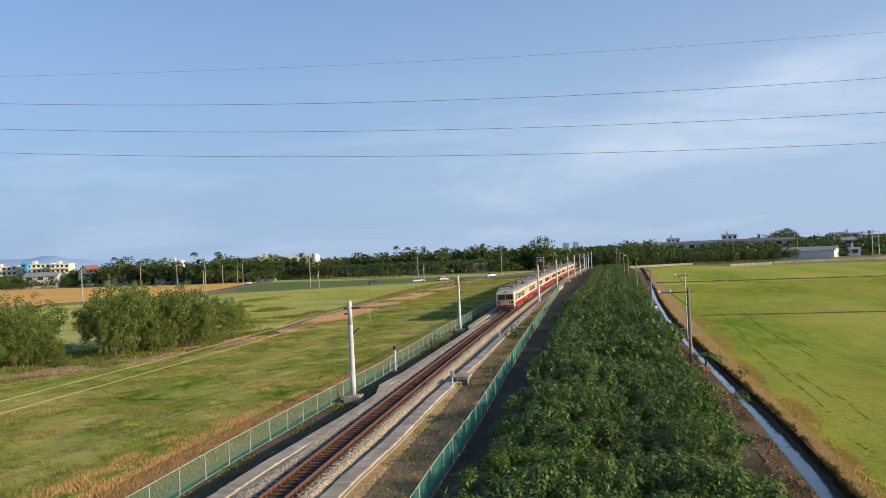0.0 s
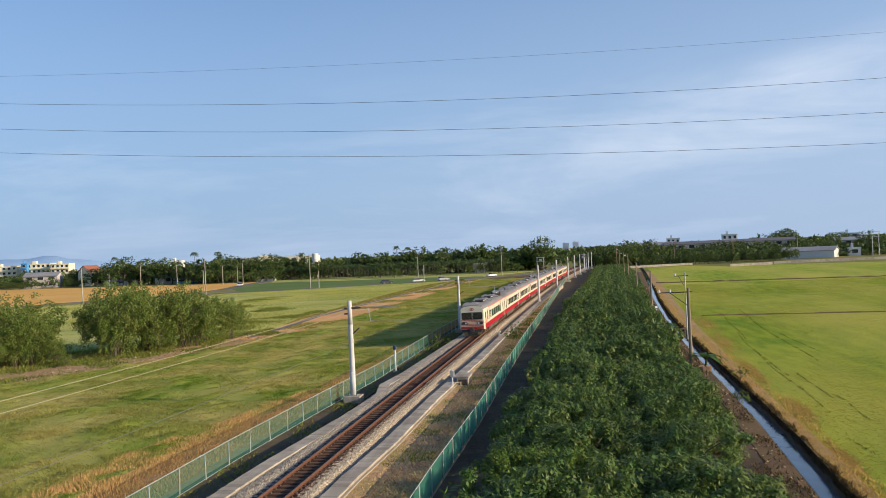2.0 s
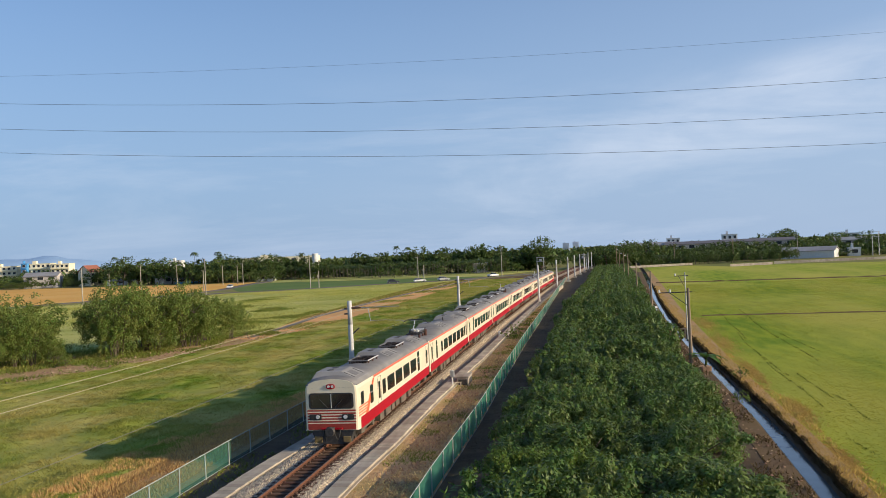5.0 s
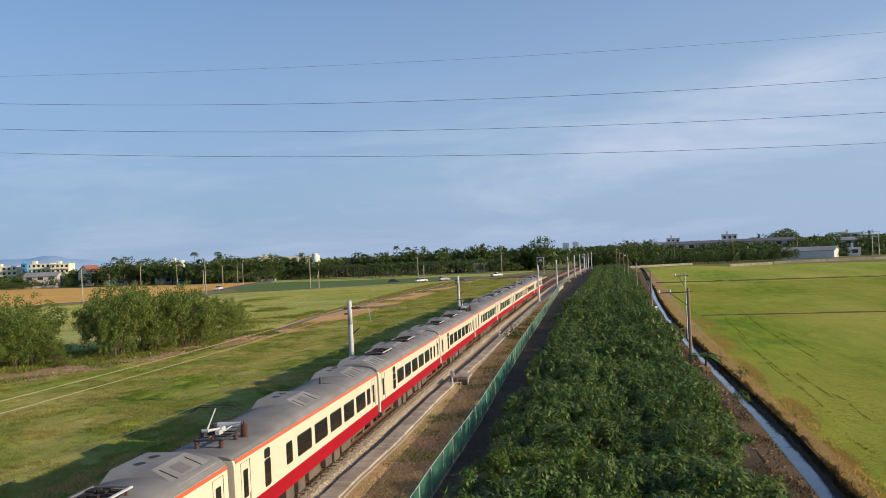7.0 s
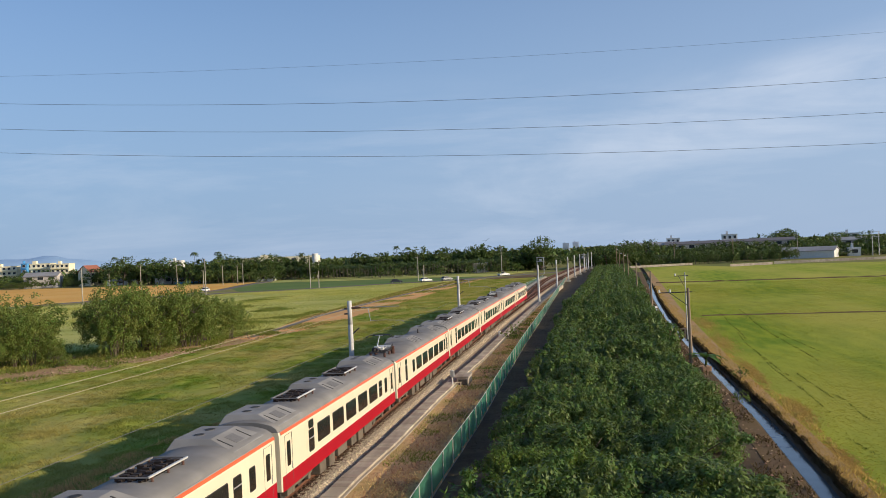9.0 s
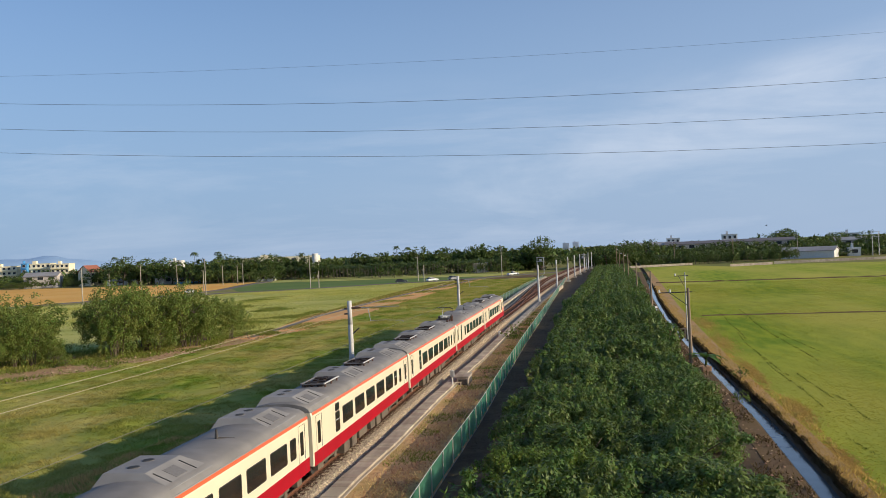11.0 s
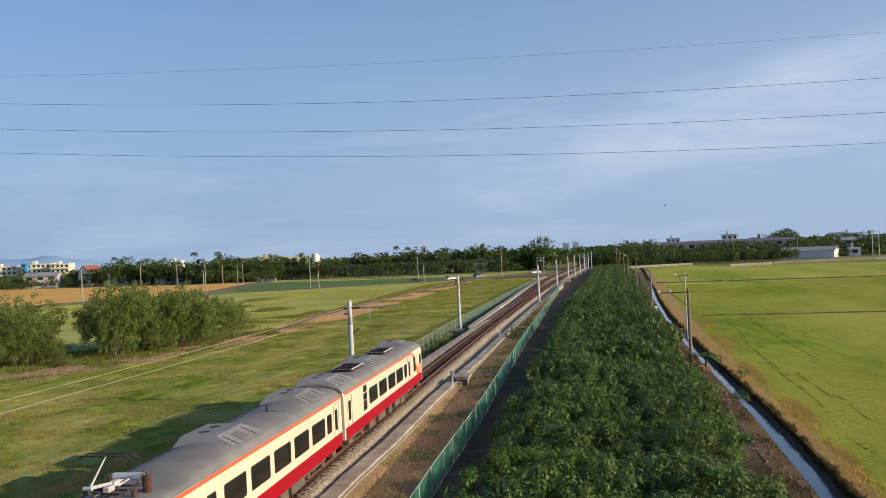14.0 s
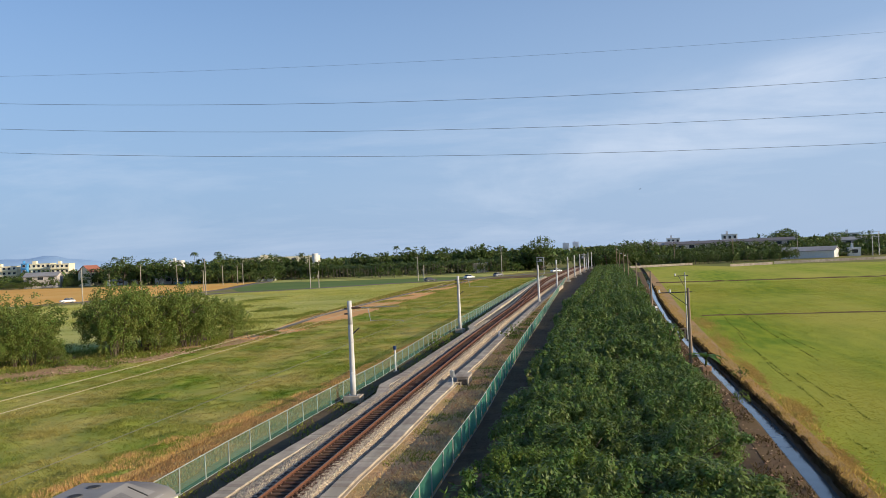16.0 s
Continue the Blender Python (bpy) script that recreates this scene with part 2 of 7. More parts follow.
BLEACHED = mat("golden bank grass", (0.66, 0.45, 0.15), (0.56, 0.37, 0.12), 0.6, (0.46, 0.37, 0.09), 0.2, 0.5, vary=0.3, glow_through=0.35, world=True)
ROUGH_SOIL = mat("rubble-strewn brown soil", (0.54, 0.33, 0.18), (0.38, 0.23, 0.125), 1.0, (0.30, 0.27, 0.075), 0.13, 0.55, bump=0.9, bscale=5, world=True)


# ---------------------------------------------------------------- building helpers
G = -1.0                      # level of the fields; the rail heads lie at 0


def part(name, bm, material, parent=None, label="", smooth=False):
    """Links a bmesh as one mesh object, under a thing or a part."""
    me = bpy.data.meshes.new(name)
    bm.to_mesh(me)
    bm.free()
    me.materials.append(material)
    if smooth:
        me.polygons.foreach_set("use_smooth", [True] * len(me.polygons))
    ob = new(name, me)
    if parent is not None:
        ob.parent = parent
    if label:
        ob["label"] = label
    return ob


def raw_mesh(name, verts, faces, material, parent=None, smooth=False):
    me = bpy.data.meshes.new(name)
    me.from_pydata(verts, [], faces)
    me.materials.append(material)
    if smooth:
        me.polygons.foreach_set("use_smooth", [True] * len(me.polygons))
    ob = new(name, me)
    if parent is not None:
        ob.parent = parent
    return ob


def array_mesh(name, verts, loops, size, material, parent=None, smooth=False):
    """A mesh from numpy arrays: every face has the same number of corners."""
    me = bpy.data.meshes.new(name)
    n = len(loops) // size
    me.vertices.add(len(verts))
    me.vertices.foreach_set("co", np.asarray(verts, np.float32).ravel())
    me.loops.add(len(loops))
    me.loops.foreach_set("vertex_index", np.asarray(loops, np.int32))
    me.polygons.add(n)
    me.polygons.foreach_set("loop_start", np.arange(n, dtype=np.int32) * size)
    me.update(calc_edges=True)
    me.materials.append(material)
    if smooth:
        me.polygons.foreach_set("use_smooth", np.ones(n, bool))
    ob = new(name, me)
    if parent is not None:
        ob.parent = parent
    return ob


def thing(name, label, category, group="", kind="", at=(0, 0, 0)):
    ob = new(name)
    ob.location = at
    ob.empty_display_size = 0.3
    return tagged(ob, label, category, group, kind)


def box(bm, x0, x1, y0, y1, z0, z1, bevel=0.0):
    r = bmesh.ops.create_cube(bm, size=1.0, matrix=Matrix.LocRotScale(((x0 + x1) / 2, (y0 + y1) / 2, (z0 + z1) / 2), None, (abs(x1 - x0), abs(y1 - y0), abs(z1 - z0))))
    if bevel:
        edges = list({e for v in r["verts"] for e in v.link_edges})
        bmesh.ops.bevel(bm, geom=edges, offset=bevel, segments=1, affect="EDGES", profile=0.5)
    return bm


def tube(bm, p0, p1, r0, r1=None, sides=8, caps=True):
    p0, p1 = Vector(p0), Vector(p1)
    r1 = r0 if r1 is None else r1
    q = (p1 - p0).to_track_quat("Z", "Y").to_matrix()
    rings = []
    for p, r in ((p0, r0), (p1, r1)):
        rings.append([bm.verts.new(p + q @ Vector((r * math.cos(2 * math.pi * k / sides), r * math.sin(2 * math.pi * k / sides), 0))) for k in range(sides)])
    for k in range(sides):
        bm.faces.new((rings[0][k], rings[0][(k + 1) % sides], rings[1][(k + 1) % sides], rings[1][k]))
    if caps:
        bm.faces.new(rings[0][::-1])
        bm.faces.new(rings[1])
    return bm


def path_tube(bm, pts, r, sides=6):
    for a, b in zip(pts, pts[1:]):
        tube(bm, a, b, r, r, sides)
    return bm


def loft(bm, rings, closed=False, caps=False):
    """Skin through rings of points of equal number."""
    vs = [[bm.verts.new(p) for p in ring] for ring in rings]
    n = len(vs[0])
    for a, b in zip(vs, vs[1:]):
        for k in range(n if closed else n - 1):
            bm.faces.new((a[k], a[(k + 1) % n], b[(k + 1) % n], b[k]))
    if caps:
        bm.faces.new(vs[0][::-1])
        bm.faces.new(vs[-1])
    return bm


def steps(a, b, d):
    n = max(1, round((b - a) / d))
    return [a + (b - a) * k / n for k in range(n + 1)]


def blend_rows(rows, y):
    """Straight interpolation in a short table of (y, value)."""
    for (y0, v0), (y1, v1) in zip(rows, rows[1:]):
        if y <= y1:
            return v0 + (v1 - v0) * max(0.0, (y - y0) / (y1 - y0))
    return rows[-1][1]


def smooth01(v):
    v = min(1.0, max(0.0, v))
    return v * v * (3 - 2 * v)


# the line of the main track: straight at first, then a wide bend to the right
TRACK_X, BEND = -13.01, 9.44e-5


def bend(y):
    return BEND * max(0.0, y) ** 2 if y < 330 else BEND * 330 ** 2 + 2 * BEND * 330 * (y - 330)


def line_x(y, side=0.0):
    return TRACK_X + bend(y) + side


def siding_x(y):
    """The second track, which leaves the main one on its left beyond the second mast."""
    return line_x(y, -4.1 * smooth01((y - 135) / 150))


def line_pose(y):
    slope = 2 * BEND * min(330.0, max(0.0, y))
    return pose(line_x(y), y, 0, 0, 0, -math.degrees(math.atan(slope)))


# ---------------------------------------------------------------- ground and fields
FENCE_R = [(-20, -7.0), (39, -6.82), (54, -6.5), (70, -6.45), (95, -6.3), (137, -5.75), (200, -5.1), (262, -4.3), (280, -4.1)]

def flat(name, pts, z, material, label, category="field", thick=0.06, kind="structure"):
    """A level sheet with an outline and some thickness."""
    bm = bmesh.new()
    top = [bm.verts.new((x, y, z)) for x, y in pts]
    f = bm.faces.new(top)
    f.normal_update()
    if f.normal.z < 0:
        f.normal_flip()
    r = bmesh.ops.extrude_face_region(bm, geom=[f])
    for v in r["geom"]:
        if isinstance(v, bmesh.types.BMVert):
            v.co.z -= thick
    bmesh.ops.recalc_face_normals(bm, faces=bm.faces)
    bmesh.ops.triangulate(bm, faces=[q for q in bm.faces if len(q.verts) > 4])
    ob = part(name, bm, material)
    return tagged(ob, label, category, kind=kind)


def ribbon(name, rows, z, material, label, category, thick=0.05):
    """A strip along y from rows of (y, left x, right x)."""
    bm = bmesh.new()
    vs = [(bm.verts.new((l, y, z)), bm.verts.new((r, y, z)), bm.verts.new((l, y, z - thick)), bm.verts.new((r, y, z - thick))) for y, l, r in rows]
    for a, b in zip(vs, vs[1:]):
        bm.faces.new((a[0], a[1], b[1], b[0]))
        bm.faces.new((a[2], a[0], b[0], b[2]))
        bm.faces.new((a[1], a[3], b[3], b[1]))
    bm.faces.new((vs[0][0], vs[0][2], vs[0][3], vs[0][1]))
    bm.faces.new((vs[-1][0], vs[-1][1], vs[-1][3], vs[-1][2]))
    return tagged(part(name, bm, material), label, category, kind="structure")


bm = bmesh.new()
R_FAR = 4300
# the land is one sheet, cut only where the ditch runs in it
DITCH = [(-60, 9.0, 9.3), (39, 9.94, 10.22), (48.4, 10.30, 10.70), (55.6, 10.58, 10.87), (65.4, 10.77, 10.97), (81, 10.94, 11.22), (96, 11.17, 11.40), (120, 11.90, 12.0), (140, 12.62, 12.72), (180, 14.5, 14.7), (230, 17.5, 17.8), (330, 23.0, 23.4)]
LIP_L, LIP_R = 0.64, 0.46
left_line = [(-600, 9.2)] + [(y, l - LIP_L) for y, l, r in DITCH] + [(R_FAR, 220)]
right_line = [(-600, 11.3)] + [(y, r + LIP_R) for y, l, r in DITCH] + [(R_FAR, 222)]
lo = [(bm.verts.new((-R_FAR, y, G - 0.07)), bm.verts.new((x, y, G - 0.07))) for y, x in left_line]
hi = [(bm.verts.new((x, y, G - 0.07)), bm.verts.new((R_FAR, y, G - 0.07))) for y, x in right_line]
for side in (lo, hi):
    for a, b in zip(side, side[1:]):
        bm.faces.new((a[0], a[1], b[1], b[0]))
bank_l = [(lo[k][1], bm.verts.new((left_line[k][1] + (LIP_L if 0 < k < len(left_line) - 1 else 0.9), left_line[k][0], G - 0.75))) for k in range(len(left_line))]
bank_r = [(hi[k][0], bm.verts.new((right_line[k][1] - (LIP_R if 0 < k < len(right_line) - 1 else 0.9), right_line[k][0], G - 0.75))) for k in range(len(right_line))]
dug = len(bm.faces)
for k in range(len(left_line) - 1):
    bm.faces.new((bank_l[k][0], bank_l[k][1], bank_l[k + 1][1], bank_l[k + 1][0]))
    bm.faces.new((bank_r[k][1], bank_r[k][0], bank_r[k + 1][0], bank_r[k + 1][1]))
    bm.faces.new((bank_l[k][1], bank_r[k][1], bank_r[k + 1][1], bank_l[k + 1][1]))
bmesh.ops.recalc_face_normals(bm, faces=bm.faces)
bm.faces.ensure_lookup_table()
# banks take the dark earth, which also carries their shade
for face in bm.faces[dug:]:
    face.material_index = 1
ground = tagged(part("ground", bm, LAND), "green-brown flat farmland reaching the horizon", "ground", kind="structure")
ground.data.materials.append(EARTH)
ribbon("water", [(y, l - 0.33, r + 0.32) for y, l, r in DITCH], G - 0.43, WATER, "still grey water in a narrow irrigation ditch", "water", 0.02)

# pasture beside the railway, up to the dirt track
flat("pasture", [(-19.2, -40), (-19.3, 60), (-18.9, 110), (-18.6, 150), (-16.6, 190), (-14.3, 250), (-11.6, 318), (-35.5, 316), (-38, 224), (-38.9, 174), (-39.2, 141),
                 (-40.5, 127), (-42.7, 112), (-46.4, 95), (-51.8, 81.5), (-60, 62), (-90, 30), (-110, -40)], G, GRASS, "uneven pasture grass with dry patches", "meadow")
# dirt track and its rubble verge
flat("dirt_track", [(-40.2, 127), (-42.4, 112), (-46.1, 95), (-51.5, 81.5), (-59.7, 62), (-90, 29), (-110, 20), (-122, 56), (-82, 92), (-63, 100), (-55, 108), (-49.0, 117), (-47.0, 128)],
     G + 0.018, ROUGH_SOIL, "brown dirt track strewn with rubble and weeds", "dirt track", 0.08)
flat("dirt_track", [(-35.0, 319), (-37.7, 223), (-38.6, 174), (-38.9, 141), (-40.2, 127), (-42.0, 114.5), (-47.6, 116), (-46.8, 133), (-50.0, 155), (-49.8, 174), (-50.6, 221), (-49.9, 284), (-44, 322)], G + 0.02, DIRT,
     "bright orange dirt track beside the pasture", "dirt track", 0.08)
ribbon("lane", [(118, -46.0, -45.2), (134, -46.4, -45.2), (156, -48.0, -46.6), (170, -47.7, -46.2), (207, -46.8, -45.2), (254, -44.3, -42.6), (300, -40.3, -38.4), (318, -38.6, -36.4)], G + 0.05, ASPHALT,
       "narrow worn asphalt lane", "road", 0.09)
flat("earth_bank", [(-34, 316), (-28, 322), (-12.4, 322), (-12.0, 340), (-18, 350), (-31, 335)], G + 0.03, PATH, "bare brown earth beside the level crossing", "soil")
# fields behind the dirt track
flat("meadow", [(-50.3, 156), (-50.1, 174), (-51.0, 221), (-50.2, 284), (-45, 318), (-57, 310), (-66, 309), (-83, 297), (-100, 287), (-113, 284), (-134, 262), (-152, 236),
                (-168, 216), (-260, 130), (-200, 60), (-122.3, 57), (-82.3, 93), (-63.3, 101), (-55.3, 109), (-49.3, 118), (-47.2, 133)], G, MEADOW, "pale uneven meadow with darker tussocks", "meadow")
flat("young_paddy", [(-45, 326), (-57, 321), (-67, 319), (-84, 307), (-101, 297), (-118, 296), (-134, 330), (-146, 376), (-140, 388), (-100, 372), (-60, 365), (-38, 352)], G, PADDY, "dark green young paddy by the road", "field")
flat("orchard_floor_grass", [(-38, 356), (-60, 369), (-100, 376), (-140, 392), (-150, 420), (-160, 470), (-40, 470), (-20, 400)], G, MEADOW, "mown grass under the palm plantation", "meadow")
flat("ripe_field", [(-138, 322), (-140, 285), (-161, 258), (-170, 238), (-330, 60), (-700, 200), (-560, 560), (-441, 560), (-341, 482), (-243, 437), (-154, 409), (-150, 380)], G, FALLOW, "ripe orange-brown crop field", "field")
# roads with traffic
ROAD_B = [(-8.2, 371, 0), (-14.9, 363.7, 0), (-32.2, 347, 0), (-46.6, 325.4, 0), (-57, 316, 0), (-67, 314.3, 0), (-84, 302.1, 0), (-100.5, 291.6, 0), (-114.5, 289.5, 0), (-132, 275, 0)]
ROAD_A = [(-149.2, 417.3, 0), (-144.7, 375.3, 0), (-134.5, 322, 0), (-136.3, 283, 0), (-157.5, 256.3, 0), (-167.5, 234.0, 0), (-190, 205, 0), (-300, 90, 0)]


def way_mesh(name, pts, half, z, material, label):
    bm = bmesh.new()
    ring = []
    for k, (x, y, _) in enumerate(pts):
        a, b = pts[max(0, k - 1)], pts[min(len(pts) - 1, k + 1)]
        d = Vector((b[0] - a[0], b[1] - a[1], 0)).normalized()
        n = Vector((-d.y, d.x, 0)) * half
        p = Vector((x, y, z))
        ring.append([p - n - Vector((0, 0, 0.1)), p - n, p + n, p + n - Vector((0, 0, 0.1))])
    loft(bm, ring)
    bmesh.ops.recalc_face_normals(bm, faces=bm.faces)
    return tagged(part(name, bm, material), label, "road", kind="structure")


way_mesh("road", ROAD_B, 2.6, G + 0.05, ASPHALT, "grey country road leading to the level crossing")
way_mesh("road", ROAD_A, 2.4, G + 0.055, ASPHALT, "narrow field road beside the ripe crop")
# rice field east of the ditch, and the dry bank between
BANK_R = [(-60, 11.0), (38, 11.5), (46, 11.9), (58, 12.15), (81, 12.9), (115, 14.3), (152, 16.0), (230, 20.4), (336, 26)]
flat("rice_field", [(x, y) for y, x in BANK_R] + [(27.5, 384), (48, 386), (57.6, 350), (73, 357), (108, 337), (330, 330), (420, 60), (300, -60)], G, RICE, "bright yellow-green rice field", "field")
ribbon("bank", [(y, blend_rows([(a, r + 0.47) for a, l, r in DITCH], y), blend_rows(BANK_R, y) + 0.02) for y in steps(-60, 330, 10)], G + 0.03, SOIL, "dry bank of bleached grass beside the ditch", "bank")
ribbon("bank", [(y, blend_rows([(a, l - 1.8) for a, l, r in DITCH], y), blend_rows([(a, l - 0.65) for a, l, r in DITCH], y)) for y in steps(-60, 330, 10)], G - 0.012, PATH, "bare earth path beside the ditch", "bank")
# bare ground under the orchard and the ditch's dark sides
# the dark tone partly holds shade under the trees and along the fence
ribbon("orchard_floor", [(y, blend_rows(FENCE_R, y) - 0.03, blend_rows([(a, l - 1.78) for a, l, r in DITCH], y)) for y in steps(-60, 395, 13)], G - 0.03, EARTH, "dark bare earth under the orchard", "soil", 0.05)
# strips between the fences
VERGE_Z = -0.42
TROUGH_R = [(-40, -10.85), (39, -10.80), (46, -10.56), (60, -10.55), (67, -10.42), (82, -10.08), (105, -9.95), (140, -9.9), (230, -9.7)]
ribbon("verge", [(y, -19.2 + bend(y), -16.6 + bend(y)) for y in steps(-40, 330, 12)], G + 0.05, EARTH, "dark trampled soil inside the fence", "verge")
bm = bmesh.new()
loft(bm, [[(blend_rows(TROUGH_R, y) + 0.49 + bend(y), y, G - 0.1), (blend_rows(TROUGH_R, y) + 0.49 + bend(y), y, VERGE_Z), (blend_rows(FENCE_R, y) - 0.9, y, VERGE_Z - 0.12), (blend_rows(FENCE_R, y) - 0.02, y, G + 0.08), (blend_rows(FENCE_R, y) - 0.02, y, G - 0.1)] for y in steps(-40, 212, 4)])
bmesh.ops.recalc_face_normals(bm, faces=bm.faces)
tagged(part("verge", bm, LITTER), "brown leaf-strewn verge inside the fence", "verge", kind="structure")
ribbon("dry_strip", [(y, blend_rows([(-40, -25), (40, -24.0), (48, -23.5), (58, -22.2), (67, -20.8), (85, -19.6), (115, -18.9), (180, -17.9), (250, -16.0), (318, -13.6)], y), blend_rows([(-40, -19.2), (60, -18.8), (115, -17.6), (150, -16.6), (186, -15.9), (250, -13.9), (318, -11.3)], y)) for y in steps(-40, 318, 10)], G + 0.012, SOIL, "dry reddish strip of soil along the fence", "verge", 0.03)

# ---------------------------------------------------------------- railway
NEAR, FAR = 4.0, 430.0


def build_track():
    tr = thing("railway_track", "rusty narrow-gauge track on pale ballast", "railway track", kind="structure")
    ys = steps(NEAR - 50, FAR, 4.0)
    bm = bmesh.new()
    loft(bm, [[(line_x(y, a), y, z) for a, z in ((-2.6, -0.74), (-2.2, -0.34), (-1.5, -0.2), (-1.0, -0.185), (-0.8, -0.24), (0.8, -0.24), (1.0, -0.185), (1.36, -0.2), (1.58, -0.40), (2.8, -0.62))] for y in ys])
    bmesh.ops.recalc_face_normals(bm, faces=bm.faces)
    part("ballast", bm, BALLAST, tr)
    bm = bmesh.new()
    loft(bm, [[(siding_x(y) + a, y, z) for a, z in ((-2.3, -0.74), (-1.5, -0.235), (1.5, -0.235), (2.3, -0.74))] for y in steps(140, FAR, 4.0)])
    bmesh.ops.recalc_face_normals(bm, faces=bm.faces)
    part("ballast", bm, BALLAST, tr)
    for fx, y0 in ((line_x, NEAR - 50), (siding_x, 150.0)):
        bm = bmesh.new()
        loft(bm, [[(fx(y) + a, y, z) for a, z in ((-1.02, -0.182), (-0.80, -0.172), (-0.62, -0.215), (0.62, -0.215), (0.80, -0.172), (1.02, -0.182))] for y in steps(y0, FAR, 4.0)])
        part("track_bed", bm, TRACK_BED, tr)
    prof = [(-0.065, -0.145), (-0.065, -0.13), (-0.012, -0.11), (-0.012, -0.045), (-0.034, -0.035), (-0.034, -0.004), (0.034, -0.004), (0.034, -0.035), (0.012, -0.045), (0.012, -0.11), (0.065, -0.13), (0.065, -0.145)]
    for fx, y0 in ((line_x, NEAR - 50), (siding_x, 150.0)):
        for s in (-0.567, 0.567):
            bm = bmesh.new()
            loft(bm, [[(fx(y) + s + a, y, z) for a, z in prof] for y in steps(y0, FAR, 4.0)], closed=True)
            rail = part("rail", bm, RUST, tr)
            bm = bmesh.new()
            loft(bm, [[(fx(y) + s + a, y, z) for a, z in ((-0.026, -0.004), (-0.022, 0.0), (0.022, 0.0), (0.026, -0.004))] for y in steps(y0, FAR, 4.0)])
            part("rail_head", bm, RAILHEAD, rail)
    # sleepers, with their fastenings
    bm = bmesh.new()
    box(bm, -1.05, 1.05, -0.11, 0.11, -0.30, -0.146, 0.012)
    for s in (-0.567, 0.567):
        for o in (-0.12, 0.12):
            box(bm, s + o - 0.035, s + o + 0.035, -0.06, 0.06, -0.147, -0.10)
    me = bpy.data.meshes.new("sleeper")
    bm.to_mesh(me)
    me.materials.append(SLEEPER)
    ys = steps(18, 195, 0.6)
    for y in ys[:300]:
        ob = new("sleeper", me)
        ob.parent = tr
        ob.matrix_basis = line_pose(y) @ pose(random.uniform(-0.02, 0.02), 0, random.uniform(-0.01, 0.005))
    rest = bmesh.new()
    for fx, a, b in ((line_x, 195.6, FAR - 90), (siding_x, 175, FAR - 90)):
        for y in steps(a, b, 0.6):
            box(rest, fx(y) - 1.05, fx(y) + 1.05, y - 0.11, y + 0.11, -0.30, -0.146)
    far = part("far_sleepers", rest, SLEEPER, tr)
    far["kind"] = "stuff"
    bm.free()
    # loose stones on the shoulders
    rng = np.random.default_rng(5)
    n = 34000
    y = 30 + 95 * rng.random(n) ** 1.5
    a = np.where(rng.random(n) < 0.58, -rng.uniform(0.80, 2.45, n), rng.uniform(0.80, 1.60, n))
    z = np.where(a < 0, np.where(a > -1.55, -0.19, -0.19 + (a + 1.55) * 0.22), np.where(a < 1.36, -0.19, -0.19 - (a - 1.36) * 0.90))
    x = TRACK_X + BEND * y * y + a
    base = np.array([[0, 0, 1], [1, 0, -0.2], [-0.5, 0.87, -0.2], [-0.5, -0.87, -0.2]])
    sz = rng.uniform(0.028, 0.062, n)
    ang = rng.uniform(0, 6.28, n)
    v = base[None] * rng.uniform(0.7, 1.3, (n, 4, 3))
    c, s = np.cos(ang)[:, None], np.sin(ang)[:, None]
    v = np.stack([v[..., 0] * c - v[..., 1] * s, v[..., 0] * s + v[..., 1] * c, v[..., 2]], -1) * sz[:, None, None]
    v += np.stack([x, y, z], -1)[:, None]
    tri = np.array([[0, 1, 2], [0, 2, 3], [0, 3, 1]])
    loops = (tri[None] + 4 * np.arange(n)[:, None, None]).ravel()
    st = array_mesh("ballast_stones", v.reshape(-1, 3), loops, 3, STONE, tr)
    st["kind"] = "stuff"


build_track()

TROUGH_L = [(-40, -15.75), (35, -15.75), (41, -15.6), (53, -14.95), (60, -14.72), (62, -14.74), (66.5, -15.5), (73, -15.1), (105, -14.75), (111, -14.72), (116, -15.7), (135, -15.9), (175, -16.6), (300, -19.8)]


